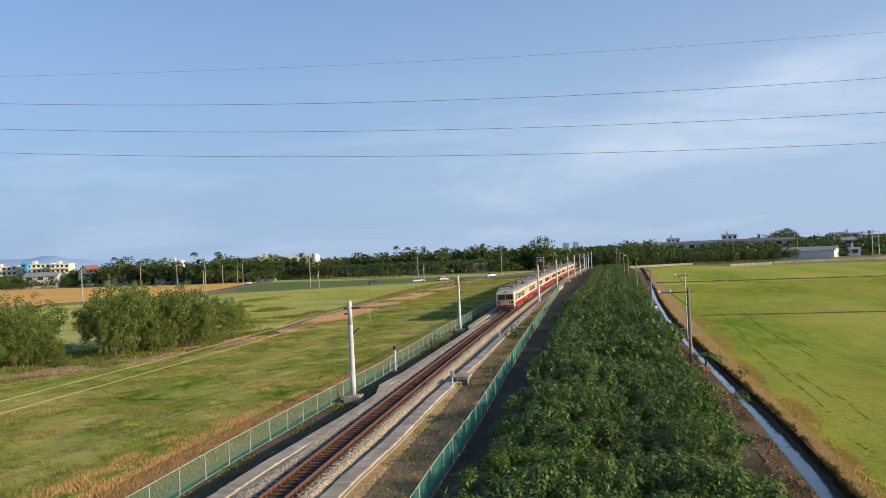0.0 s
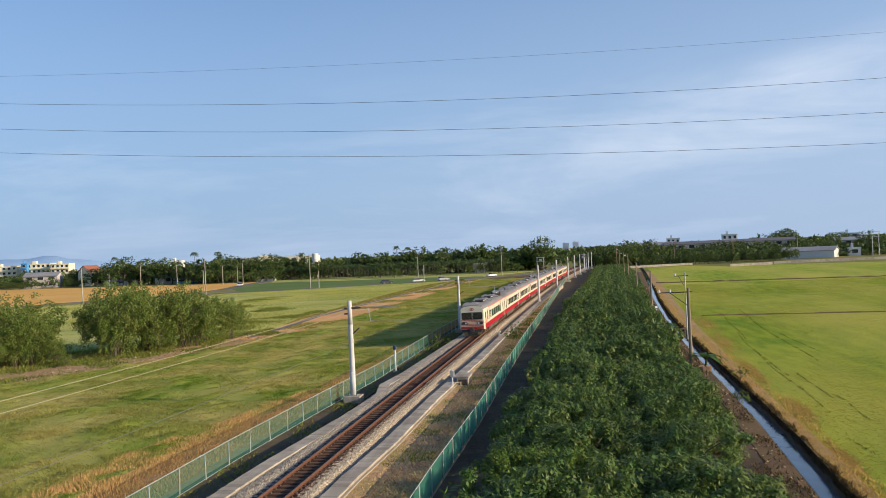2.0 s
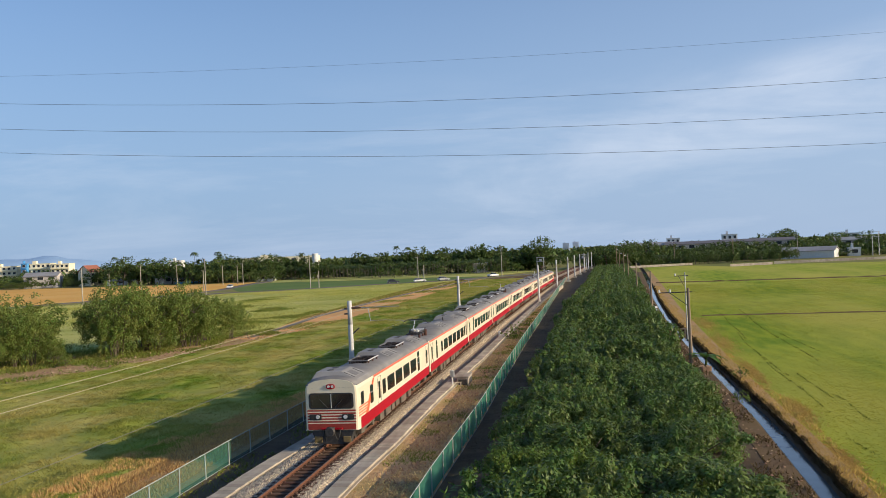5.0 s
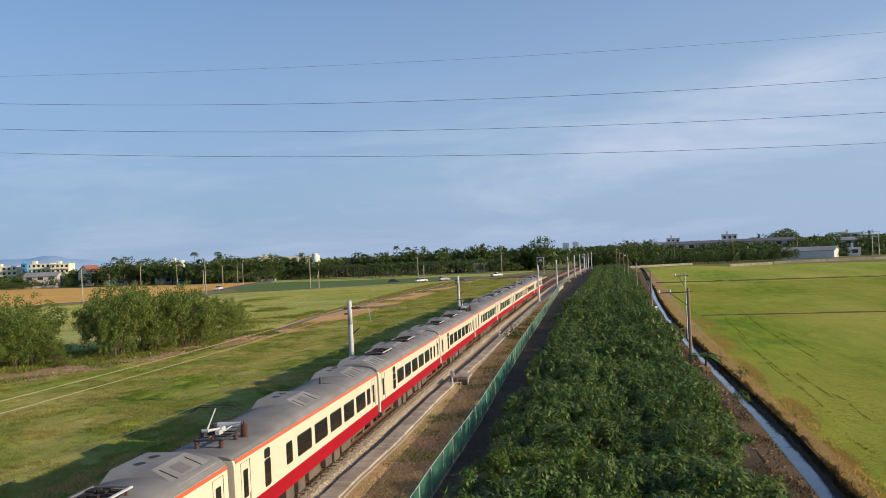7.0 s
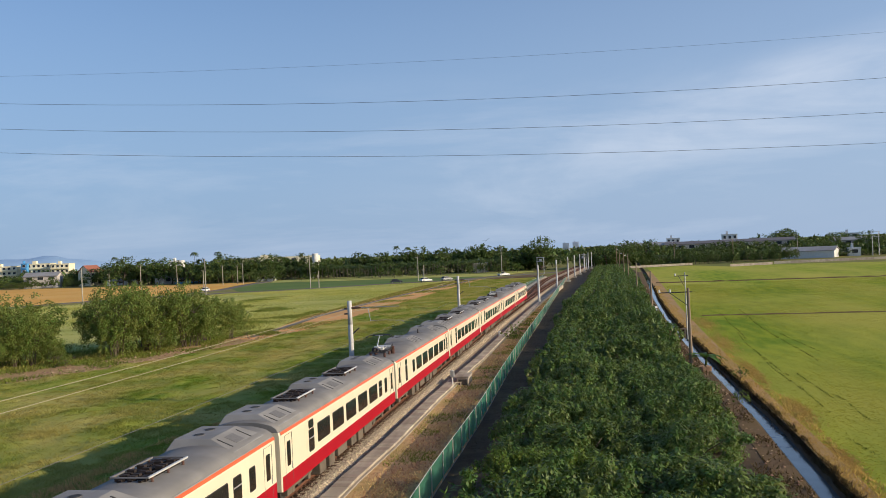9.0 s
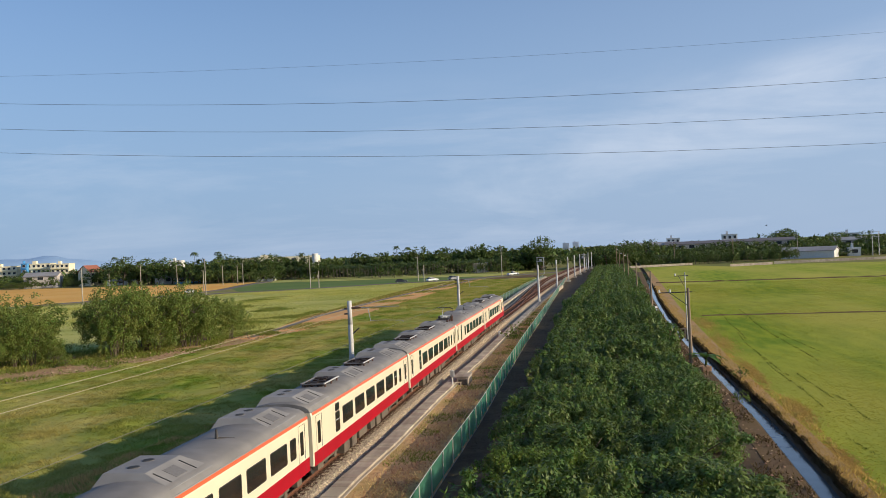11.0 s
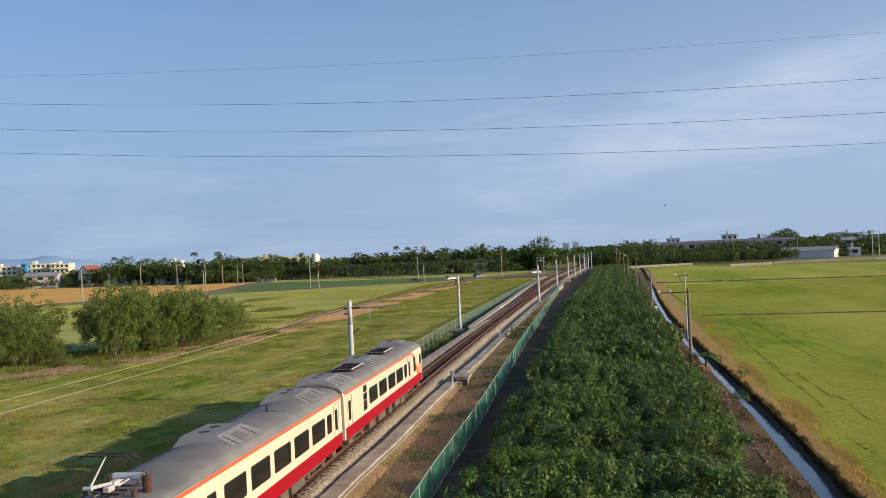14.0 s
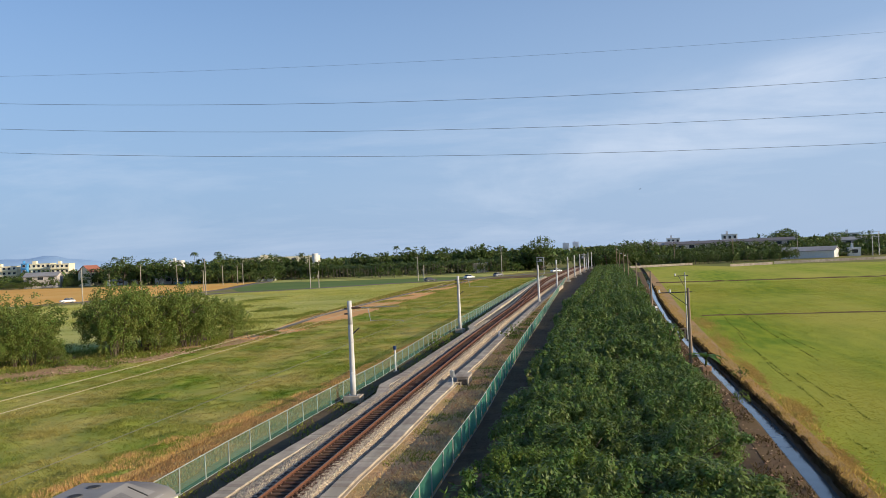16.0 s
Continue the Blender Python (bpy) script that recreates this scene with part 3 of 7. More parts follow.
def build_trough(rows, half, y1, ledge=0.0):
    """A concrete cable trough: a low wall and its row of cover slabs."""
    tr = thing("cable_trough", "weathered concrete cable trough with cover slabs beside the track", "cable trough", kind="structure")
    bm = bmesh.new()
    ys = steps(-20, y1, 1.0)
    X = lambda y: blend_rows(rows, y) + bend(y)
    loft(bm, [[(X(y) - half + 0.05, y, G + 0.02), (X(y) - half + 0.05, y, -0.30), (X(y) + half - 0.05, y, -0.30), (X(y) + half - 0.05, y, -0.36), (X(y) + half + ledge - 0.05, y, -0.37), (X(y) + half + ledge - 0.05, y, G + 0.02)] for y in ys])
    bmesh.ops.recalc_face_normals(bm, faces=bm.faces)
    part("trough_wall", bm, CONCRETE, tr)
    bm = bmesh.new()
    box(bm, -half, half, -0.243, 0.243, -0.298, -0.205, 0.012)
    me = bpy.data.meshes.new("slab")
    bm.to_mesh(me)
    bm.free()
    me.materials.append(CONCRETE)
    y, n = 26.0, 0
    while n < 250 and y < y1:
        ob = new("slab", me)
        ob.parent = tr
        turn = -math.degrees(math.atan((X(y + 0.5) - X(y - 0.5)) / 1.0))
        ob.matrix_basis = pose(X(y) + random.uniform(-0.015, 0.015), y, random.uniform(-0.008, 0.012), 0, 0, turn + random.uniform(-1, 1))
        y += 0.5
        n += 1
    if y < y1:
        bm = bmesh.new()
        loft(bm, [[(X(v) - half, v, -0.298), (X(v) - half, v, -0.205), (X(v) + half, v, -0.205), (X(v) + half, v, -0.298)] for v in steps(y - 0.24, y1, 2.0)])
        bmesh.ops.recalc_face_normals(bm, faces=bm.faces)
        part("far_slabs", bm, CONCRETE, tr)


build_trough(TROUGH_L, 0.41, 300)
build_trough(TROUGH_R, 0.40, 230, 0.14)


# ---------------------------------------------------------------- the train
HALF_W, CAR_L, PITCH, BODY_RISE = 1.43, 10.13, 20.85, 0.968
HATCH = mat("grey hatch mesh", (0.19, 0.18, 0.18), (0.15, 0.145, 0.14), 12, rough=0.7)
ALU_RAIL = mat("bare aluminium rail", (0.72, 0.70, 0.66), (0.60, 0.58, 0.55), 5, rough=0.45, metal=0.25)


def section(y, shrink=0.0, drop=0.0):
    """Upper outline of the coach at y: from one side sill over the roof to the other."""
    w = HALF_W - shrink
    pts = [(-w, 0.88), (-w, 2.2), (-w + 0.015, 3.05), (-w + 0.06, 3.22)]
    return [(x, y, z) for x, z in pts] + [(-x, y, z) for x, z in reversed(pts)]


def roof_section(y, shrink=0.0, drop=0.0, low=0.0):
    w = HALF_W - 0.055 - shrink
    prof = [(-1.0, 3.215), (-0.95, 3.36), (-0.80, 3.50), (-0.45, 3.61), (0.0, 3.65), (0.45, 3.61), (0.80, 3.50), (0.95, 3.36), (1.0, 3.215)]
    return [(a * w, y, 3.215 + (z - 3.215) * (1 - low) - drop) for a, z in prof]


def rounded(bm, plane, c, w, h, depth, r=0.08, normal=1):
    """A slab with rounded corners. plane 'x': lies on a side wall, c = (x, y, z); plane 'y': on an end wall."""
    pts = []
    for cx, cz, a0 in ((1, 1, 0), (-1, 1, 90), (-1, -1, 180), (1, -1, 270)):
        for k in range(4):
            a = radians(a0 + 30 * k)
            pts.append((cx * (w / 2 - r) + r * math.cos(a), cz * (h / 2 - r) + r * math.sin(a)))
    rings = []
    for d in (0.0, depth * normal):
        if plane == "x":
            rings.append([(c[0] + d, c[1] + a, c[2] + b) for a, b in pts])
        else:
            rings.append([(c[0] + a, c[1] + d, c[2] + b) for a, b in pts])
    loft(bm, rings, closed=True, caps=True)
    bmesh.ops.recalc_face_normals(bm, faces=bm.faces)
    return bm


def pane_on(car, y, z, w, h, split=False, r=0.07):
    """A tinted window in a rubber seal, on both sides of the coach."""
    for s in (1, -1):
        bm = bmesh.new()
        rounded(bm, "x", (s * (HALF_W - 0.006), y, z), w + 0.07, h + 0.07, 0.012, r + 0.03, s)
        seal = part("window", bm, RUBBER, car)
        bm = bmesh.new()
        rounded(bm, "x", (s * (HALF_W + 0.004), y, z), w, h, 0.006, r, s)
        part("pane", bm, PANE, seal)
        if split:
            bm = bmesh.new()
            box(bm, *sorted((s * (HALF_W + 0.008), s * (HALF_W + 0.016))), y - w / 2, y + w / 2, z + h * 0.08, z + h * 0.08 + 0.05)
            part("glazing_bar", bm, GALV, seal)


def coach_door(car, y):
    for s in (1, -1):
        bm = bmesh.new()
        x0 = s * (HALF_W - 0.004)
        for a, b, c, d in ((y - 0.412, y + 0.42, 3.0, 3.008), (y - 0.412, y - 0.404, 0.98, 3.0), (y + 0.40, y + 0.42, 0.98, 3.0)):
            box(bm, *sorted((x0, x0 + s * 0.012)), a, b, c, d)
        door = part("door", bm, GRILLE, car, "narrow coach door outlined by dark seals")
        bm = bmesh.new()
        rounded(bm, "x", (s * (HALF_W - 0.003), y, 2.23), 0.40, 0.98, 0.012, 0.06, s)
        part("pane", bm, PANE, door)
        bm = bmesh.new()
        box(bm, *sorted((x0, x0 + s * 0.03)), y + 0.30, y + 0.33, 1.55, 1.85)
        part("handle", bm, GALV, door)


def air_unit(car, y, long=2.85):
    """A hipped roof casing of an air conditioner with hatch, slots and fans."""
    a, b = long / 2, long / 2 - 0.30
    bm = bmesh.new()
    low = [(-1.26, y - a, 3.30), (1.24, y - a, 3.30), (1.24, y + a, 3.30), (-1.26, y + a, 3.30)]
    mid = [(p[0], p[1], 3.42) for p in low]
    top = [(-1.02, y - b, 3.84), (0.30, y - b, 3.84), (0.30, y + b, 3.84), (-1.02, y + b, 3.84)]
    loft(bm, [low, mid, top], closed=True, caps=True)
    bmesh.ops.bevel(bm, geom=bm.edges[:], offset=0.018, segments=1, affect="EDGES")
    bmesh.ops.recalc_face_normals(bm, faces=bm.faces)
    unit = part("air_conditioner", bm, ROOF_LIGHT, car, "light grey hipped air conditioner casing")
    tilt = math.atan2(0.42, 0.94)
    slope = lambda yy, w, d, h: Matrix.Translation((0.74, yy, 3.648)) @ Matrix.Rotation(tilt, 4, "Y") @ Matrix.Diagonal((w, d, h, 1))
    bm = bmesh.new()
    bmesh.ops.create_cube(bm, size=1.0, matrix=slope(y - 0.12, 0.50, 0.72, 0.022))
    bmesh.ops.bevel(bm, geom=bm.edges[:], offset=0.008, segments=1, affect="EDGES")
    part("hatch", bm, HATCH, unit)
    for yy in (y - 0.95, y + 0.72):
        bm = bmesh.new()
        bmesh.ops.create_cube(bm, size=1.0, matrix=slope(yy, 0.62, 0.05, 0.024))
        part("slot", bm, RUBBER, unit)
    bm = bmesh.new()
    for k in range(2):
        ya = y - 0.95 + 1.05 * k
        for j in range(3):
            box(bm, 1.228, 1.248, ya, ya + 0.85, 3.315 + 0.034 * j, 3.332 + 0.034 * j)
    part("louvre", bm, GRILLE, unit)
    for o in (-0.45, 0.45):
        bm = bmesh.new()
        tube(bm, (-0.40, y + o, 3.83), (-0.40, y + o, 3.86), 0.20, 0.19, 18)
        fan = part("fan", bm, GRILLE, unit)
        bm = bmesh.new()
        tube(bm, (-0.40, y + o, 3.858), (-0.40, y + o, 3.866), 0.155, 0.155, 18)
        part("fan_opening", bm, RUBBER, fan)
    for e in (-1, 1):
        bm = bmesh.new()
        path_tube(bm, [(0.15, y + e * (a - 0.04), 3.50), (0.15, y + e * (a - 0.10), 3.56), (0.42, y + e * (a - 0.10), 3.56), (0.42, y + e * (a - 0.04), 3.50)], 0.014, 6)
        part("lifting_handle", bm, GALV, unit)


def resistor_frame(car, y, long=2.5):
    """A raised frame of brake resistors over the roof."""
    fr = thing("resistor_frame", "", "")
    fr.parent = car
    for s in (-1, 1):
        bm = bmesh.new()
        box(bm, s * 0.58 - 0.045, s * 0.58 + 0.045, y - long / 2, y + long / 2, 3.76, 3.82, 0.012)
        # sunward rail bright, the others dark grey: sunlight put into the materials
        part("rail", bm, ALU_RAIL if s > 0 else HATCH, fr)
        for e in (-0.40, 0.0, 0.40):
            bm = bmesh.new()
            for j in range(3):
                tube(bm, (s * 0.56, y + e * long, 3.50 + 0.09 * j), (s * 0.56, y + e * long, 3.59 + 0.09 * j), 0.055, 0.035, 8)
            part("insulator", bm, BROWN_INS, fr)
    for e in (-0.5, 0.5):
        bm = bmesh.new()
        box(bm, -0.60, 0.60, y + e * long - 0.03, y + e * long + 0.03, 3.762, 3.812, 0.01)
        part("rail", bm, HATCH, fr)
    rnd = random.Random(int(y * 10))
    for k in range(3):
        x = -0.36 + 0.33 * k
        bm = bmesh.new()
        yy = y - long / 2 + 0.16
        while yy < y + long / 2 - 0.22:
            w = rnd.uniform(0.08, 0.2)
            box(bm, x - 0.12, x + 0.12, yy, yy + w, 3.62, rnd.uniform(3.73, 3.84))
            yy += w + rnd.uniform(0.03, 0.09)
        box(bm, x - 0.05, x + 0.05, y - long / 2 + 0.02, y + long / 2 - 0.02, 3.64, 3.69)
        part("resistor", bm, RESISTOR, fr)


def pantograph(car, y):
    """A folded-knee current collector on its insulated frame."""
    pg = new("pantograph")
    pg.parent = car
    z = 3.44
    bm = bmesh.new()
    for s in (-0.5, 0.5):
        tube(bm, (s, y - 0.75, z + 0.24), (s, y + 0.75, z + 0.24), 0.035, 0.035, 8)
    for e in (-0.75, 0.75, -0.1, 0.3):
        tube(bm, (-0.55, y + e, z + 0.24), (0.55, y + e, z + 0.24), 0.035, 0.035, 8)
    part("base_frame", bm, DARK_STEEL, pg)
    for s in (-0.5, 0.5):
        for e in (-0.7, 0.6):
            bm = bmesh.new()
            for j in range(3):
                tube(bm, (s * 0.9, y + e, z - 0.08 + 0.10 * j), (s * 0.9, y + e, z + 0.02 + 0.10 * j), 0.11, 0.06, 10)
            part("insulator", bm, BROWN_INS, pg)
    rnd = random.Random(5)
    for k in range(9):
        bm = bmesh.new()
        p = Vector((rnd.uniform(-0.45, 0.45), y + rnd.uniform(-0.6, 0.7), z + rnd.uniform(0.26, 0.36)))
        tube(bm, p, p + Vector((rnd.uniform(-0.25, 0.25), rnd.uniform(-0.45, 0.45), rnd.uniform(-0.02, 0.16))), 0.035, 0.03, 6)
        part("linkage", bm, (ALU_RAIL, DARK_STEEL, UNDER)[k % 3], pg)
    bm = bmesh.new()
    tube(bm, (0.0, y + 0.65, z + 0.38), (0.0, y - 0.95, z + 0.62), 0.06, 0.05, 8)
    part("lower_arm", bm, ALU_RAIL, pg)
    bm = bmesh.new()
    tube(bm, (0.05, y - 0.95, z + 0.62), (0.02, y - 0.05, z + 1.28), 0.032, 0.024, 8)
    tube(bm, (-0.28, y - 0.05, z + 1.28), (0.28, y - 0.05, z + 1.28), 0.018, 0.018, 6)
    tube(bm, (-0.12, y - 0.95, z + 0.62), (0.12, y - 0.95, z + 0.62), 0.06, 0.06, 8)
    part("upper_arm", bm, ALU_RAIL, pg)
    bm = bmesh.new()
    for e in (-0.16, 0.16):
        path_tube(bm, [(-0.90, y + e, z + 1.14), (-0.62, y + e, z + 1.32), (0.62, y + e, z + 1.32), (0.90, y + e, z + 1.14)], 0.022, 6)
    tube(bm, (-0.3, y - 0.18, z + 1.29), (-0.3, y + 0.18, z + 1.29), 0.02)
    tube(bm, (0.3, y - 0.18, z + 1.29), (0.3, y + 0.18, z + 1.29), 0.02)
    part("collector_head", bm, DARK_STEEL, pg)
    bm = bmesh.new()
    tube(bm, (-0.45, y + 1.15, z + 0.40), (0.45, y + 1.15, z + 0.40), 0.12, 0.12, 12)
    part("arrester", bm, ALU_RAIL, pg)
    for s, e in ((-0.28, -0.45), (0.22, -0.30), (0.05, 0.30)):
        bm = bmesh.new()
        box(bm, s - 0.09, s + 0.09, y + e - 0.16, y + e + 0.16, z + 0.36, z + 0.52, 0.02)
        part("spring_box", bm, ALU_RAIL if s > 0 else DARK_STEEL, pg)
    for s in (-0.55, 0.55):
        bm = bmesh.new()
        for j in range(6):
            tube(bm, (s, y + 1.15, z - 0.05 + 0.085 * j), (s, y + 1.15, z + 0.035 + 0.085 * j), 0.17, 0.11, 12)
        part("insulator", bm, BROWN_INS, pg)
    bm = bmesh.new()
    path_tube(bm, [(0.55, y + 1.15, z + 0.45), (0.62, y + 0.9, z + 0.62), (0.55, y + 0.6, z + 0.36)], 0.025, 6)
    part("cable", bm, DARK_STEEL, pg)


def bogie(car, y):
    bg = new("bogie")
    bg.parent = car
    bm = bmesh.new()
    for s in (-0.98, 0.98):
        box(bm, s - 0.09, s + 0.09, y - 1.55, y + 1.55, 0.46, 0.66, 0.03)
        for e in (-1.05, 1.05):
            box(bm, s - 0.13, s + 0.13, y + e - 0.16, y + e + 0.16, 0.30, 0.60, 0.03)
        tube(bm, (s, y, 0.62), (s, y, 0.95), 0.24, 0.24, 12)
    box(bm, -0.9, 0.9, y - 0.25, y + 0.25, 0.5, 0.86)
    part("frame", bm, UNDER, bg)
    for e in (-1.05, 1.05):
        bm = bmesh.new()
        tube(bm, (-0.6, y + e, 0.43), (0.6, y + e, 0.43), 0.08, 0.08, 8)
        for s in (-1, 1):
            tube(bm, (s * 0.52, y + e, 0.43), (s * 0.64, y + e, 0.43), 0.43, 0.42, 20)
        part("wheelset", bm, DARK_STEEL, bg)


def build_car(kind, nose=0):
    """One coach. kind 'p' carries the pantograph, 'r' the resistors. nose: -1 a cab at the leading end, 1 at the trailing end."""
    names = {"p": "cream and crimson electric coach with a raised pantograph", "r": "cream and crimson electric coach with roof resistor frames"}
    label = "cream and crimson driving coach with orange cab stripes" if nose else names[kind]
    car = thing("train_car", label, "train car", group="coaches of the passing train")
    y0, y1 = -CAR_L, CAR_L
    # shell: a skin through sections, rounded in at a cab end
    ends = []
    for e, y in ((-1, y0), (1, y1)):
        if nose == e:
            ends.append([(y - e * 0.0, 0.16), (y - e * 0.05, 0.07), (y - e * 0.16, 0.02), (y - e * 0.4, 0.0)])
        else:
            ends.append([(y, 0.05), (y - e * 0.05, 0.0)])
    order = ends[0] + ends[1][::-1]
    bm = bmesh.new()
    loft(bm, [section(y, s) for y, s in order])
    for ring in (order[0], order[-1]):
        bm.faces.new([bm.verts.new(p) for p in section(*ring)])
    # floor
    bm.faces.new([bm.verts.new(p) for p in ((-HALF_W + 0.01, y0, 0.885), (HALF_W - 0.01, y0, 0.885), (HALF_W - 0.01, y1, 0.885), (-HALF_W + 0.01, y1, 0.885))])
    bmesh.ops.recalc_face_normals(bm, faces=bm.faces)
    part("body", bm, CREAM, car, "cream painted coach body")
    # roof, lowered under the pantograph
    bm = bmesh.new()
    rings = []
    for y, s in order:
        rings.append((y, s, 0.0))
    if kind == "p":
        rings = [(y0, 0.05, 0.55), (y0 + 0.05, 0.0, 0.55), (y0 + 4.3, 0.0, 0.55), (y0 + 4.75, 0.0, 0.0), (y1 - 0.05, 0.0, 0.0), (y1, 0.05, 0.0)]
    drop = lambda y: 0.10 if nose and abs(y - nose * CAR_L) < 0.1 else 0.0
    loft(bm, [roof_section(y, s, drop(y), lw) for y, s, lw in rings])
    for ring in (rings[0], rings[-1]):
        bm.faces.new([bm.verts.new(p) for p in roof_section(ring[0], ring[1], drop(ring[0]), ring[2])])
    bmesh.ops.recalc_face_normals(bm, faces=bm.faces)
    part("roof", bm, ROOF, car, "dull grey painted roof", smooth=True)
    # roof edge stripe, crimson band, gutter
    cab = 3.55
    a = y0 + (cab if nose < 0 else 0.06)
    b = y1 - (cab if nose > 0 else 0.06)
    for s in (1, -1):
        bm = bmesh.new()
        x = [s * (HALF_W - 0.011), s * (HALF_W + 0.005), s * (HALF_W - 0.03), s * (HALF_W - 0.075)]
        loft(bm, [[(x[0], y, 3.10), (x[1], y, 3.115), (x[2], y, 3.20), (x[3], y, 3.235)] for y in (a, b)])
        part("stripe", bm, ORANGE, car, "orange stripe along the roof edge")
        bm = bmesh.new()
        box(bm, *sorted((s * (HALF_W - 0.02), s * (HALF_W + 0.006))), y0 + (0.42 if nose < 0 else 0.05), y1 - (0.42 if nose > 0 else 0.05), 0.86, 1.46)
        part("band", bm, RED, car, "crimson band along the sill")
        bm = bmesh.new()
        box(bm, *sorted((s * (HALF_W - 0.09), s * (HALF_W - 0.05))), y0 + 0.1, y1 - 0.1, 3.215, 3.262)
        part("gutter", bm, ROOF_LIGHT, car)
        if nose:
            # slanting cab stripes
            base = nose * (CAR_L - cab)
            X = s * (HALF_W + 0.007)
            bm = bmesh.new()
            p = [(base, 3.10), (base + nose * 0.28, 3.10), (base + nose * 2.15, 1.45), (base + nose * 1.55, 1.45)]
            vs = [bm.verts.new((X, yy, zz)) for yy, zz in p]
            f = bm.faces.new(vs if s * nose > 0 else vs[::-1])
            r = bmesh.ops.extrude_face_region(bm, geom=[f])
            for v in r["geom"]:
                if isinstance(v, bmesh.types.BMVert):
                    v.co.x -= s * 0.015
            bmesh.ops.recalc_face_normals(bm, faces=bm.faces)
            part("stripe", bm, ORANGE, car, "slanting orange cab stripe")
            for k in range(4):
                bm = bmesh.new()
                z = 1.56 + 0.14 * k
                ya, yb = sorted((base + nose * (1.95 - 0.16 * k), nose * (CAR_L - 0.12)))
                box(bm, *sorted((X - s * 0.015, X)), ya, yb, z, z + 0.065)
                part("stripe", bm, ORANGE, car)
    # windows and doors, by distance from the end away from the pantograph or cab
    if nose:
        pos = lambda d: nose * (-CAR_L + d)
        coach_door(car, pos(0.85))
        pane_on(car, pos(3.95), 2.12, 0.66, 0.86, True)
        pane_on(car, pos(3.95), 2.82, 0.60, 0.30)
        for d in (5.77, 8.06, 10.38, 12.62):
            pane_on(car, pos(d), 2.24, 1.80, 0.80)
        pane_on(car, pos(14.43), 2.24, 0.72, 0.80)
        coach_door(car, pos(15.6))
        pane_on(car, pos(17.4), 2.30, 0.62, 0.95, True)
        pane_on(car, pos(19.4), 2.42, 0.52, 0.62)
    elif kind == "p":
        pos = lambda d: -CAR_L + d
        coach_door(car, pos(0.85))
        pane_on(car, pos(2.95), 2.08, 0.55, 0.95)
        pane_on(car, pos(2.95), 2.80, 0.50, 0.30)
        pane_on(car, pos(5.35), 2.24, 0.66, 0.80)
        for k in range(5):
            pane_on(car, pos(7.27 + 2.32 * k), 2.24, 1.80, 0.80)
        pane_on(car, pos(18.2), 2.24, 0.66, 0.80)
        coach_door(car, pos(19.3))
    else:
        pos = lambda d: -CAR_L + d
        coach_door(car, pos(0.85))
        pane_on(car, pos(3.75), 2.12, 0.66, 0.90, True)
        pane_on(car, pos(3.75), 2.82, 0.60, 0.30)
        for k in range(5):
            pane_on(car, pos(5.56 + 2.31 * k), 2.24, 1.80, 0.80)
        pane_on(car, pos(16.5), 2.24, 0.66, 0.84, True)
        pane_on(car, pos(17.85), 2.22, 0.52, 0.80)
        coach_door(car, pos(19.4))
    # roof equipment
    if nose:
        for d in (1.8, 9.6):
            air_unit(car, nose * (-CAR_L + d))
        air_unit(car, nose * (-CAR_L + 18.3), 2.5)
        for d in (5.85, 13.4):
            resistor_frame(car, nose * (-CAR_L + d))
    elif kind == "p":
        pantograph(car, y0 + 1.9)
        air_unit(car, y0 + 9.6)
        air_unit(car, y0 + 17.9)
        bm = bmesh.new()
        tube(bm, (0.1, y0 + 14.0, 3.6), (0.1, y0 + 14.0, 3.98), 0.07, 0.04, 8)
        path_tube(bm, [(0.1, y0 + 14.0, 3.68), (0.6, y0 + 14.3, 3.60), (1.1, y0 + 14.2, 3.47), (1.33, y0 + 13.9, 3.27)], 0.02, 6)
        part("aerial", bm, DARK_STEEL, car)
    else:
        for d in (1.8, 9.6, 18.2):
            air_unit(car, y0 + d)
        for d in (5.85, 13.4):
            resistor_frame(car, y0 + d)
    # ends: bellows or cab
    for e in (-1, 1):
        y = e * CAR_L
        if nose == e:
            build_cab(car, y, e)
        else:
            bm = bmesh.new()
            for k in range(4):
                ya, yb = sorted((y + e * 0.03 * (2 * k), y + e * 0.03 * (2 * k + 1.4)))
                box(bm, -0.55, 0.55, ya, yb, 1.0, 3.12, 0.01)
            part("bellows", bm, RUBBER, car, "dark gangway bellows")
            bm = bmesh.new()
            tube(bm, (0, y - e * 0.3, 0.85), (0, y + e * 0.26, 0.85), 0.11, 0.11, 8)
            part("coupler", bm, DARK_STEEL, car)
            for s in (-1.15, 1.15):
                bm = bmesh.new()
                path_tube(bm, [(s, y, 2.6), (s, y + e * 0.14, 2.2), (s, y + e * 0.16, 1.6), (s, y, 1.3)], 0.025, 6)
                part("cable", bm, RUBBER, car)
    # under the floor
    for y in (-6.9, 6.9):
        bogie(car, y)
    rnd = random.Random(3 + len(kind) + nose)
    y = -4.9
    while y < 4.8:
        w = rnd.uniform(0.7, 1.7)
        bm = bmesh.new()
        box(bm, -1.28, 1.28, y, min(y + w, 5.0), rnd.uniform(0.20, 0.38), 0.89, 0.03)
        part("equipment_box", bm, UNDER, car)
        y += w + rnd.uniform(0.25, 1.0)
    for e in (-1, 1):
        for s in (-1, 1):
            bm = bmesh.new()
            box(bm, *sorted((s * 1.05, s * 1.32)), *sorted((e * 8.75, e * 9.3)), 0.5, 0.88, 0.02)
            part("step_box", bm, UNDER, car)
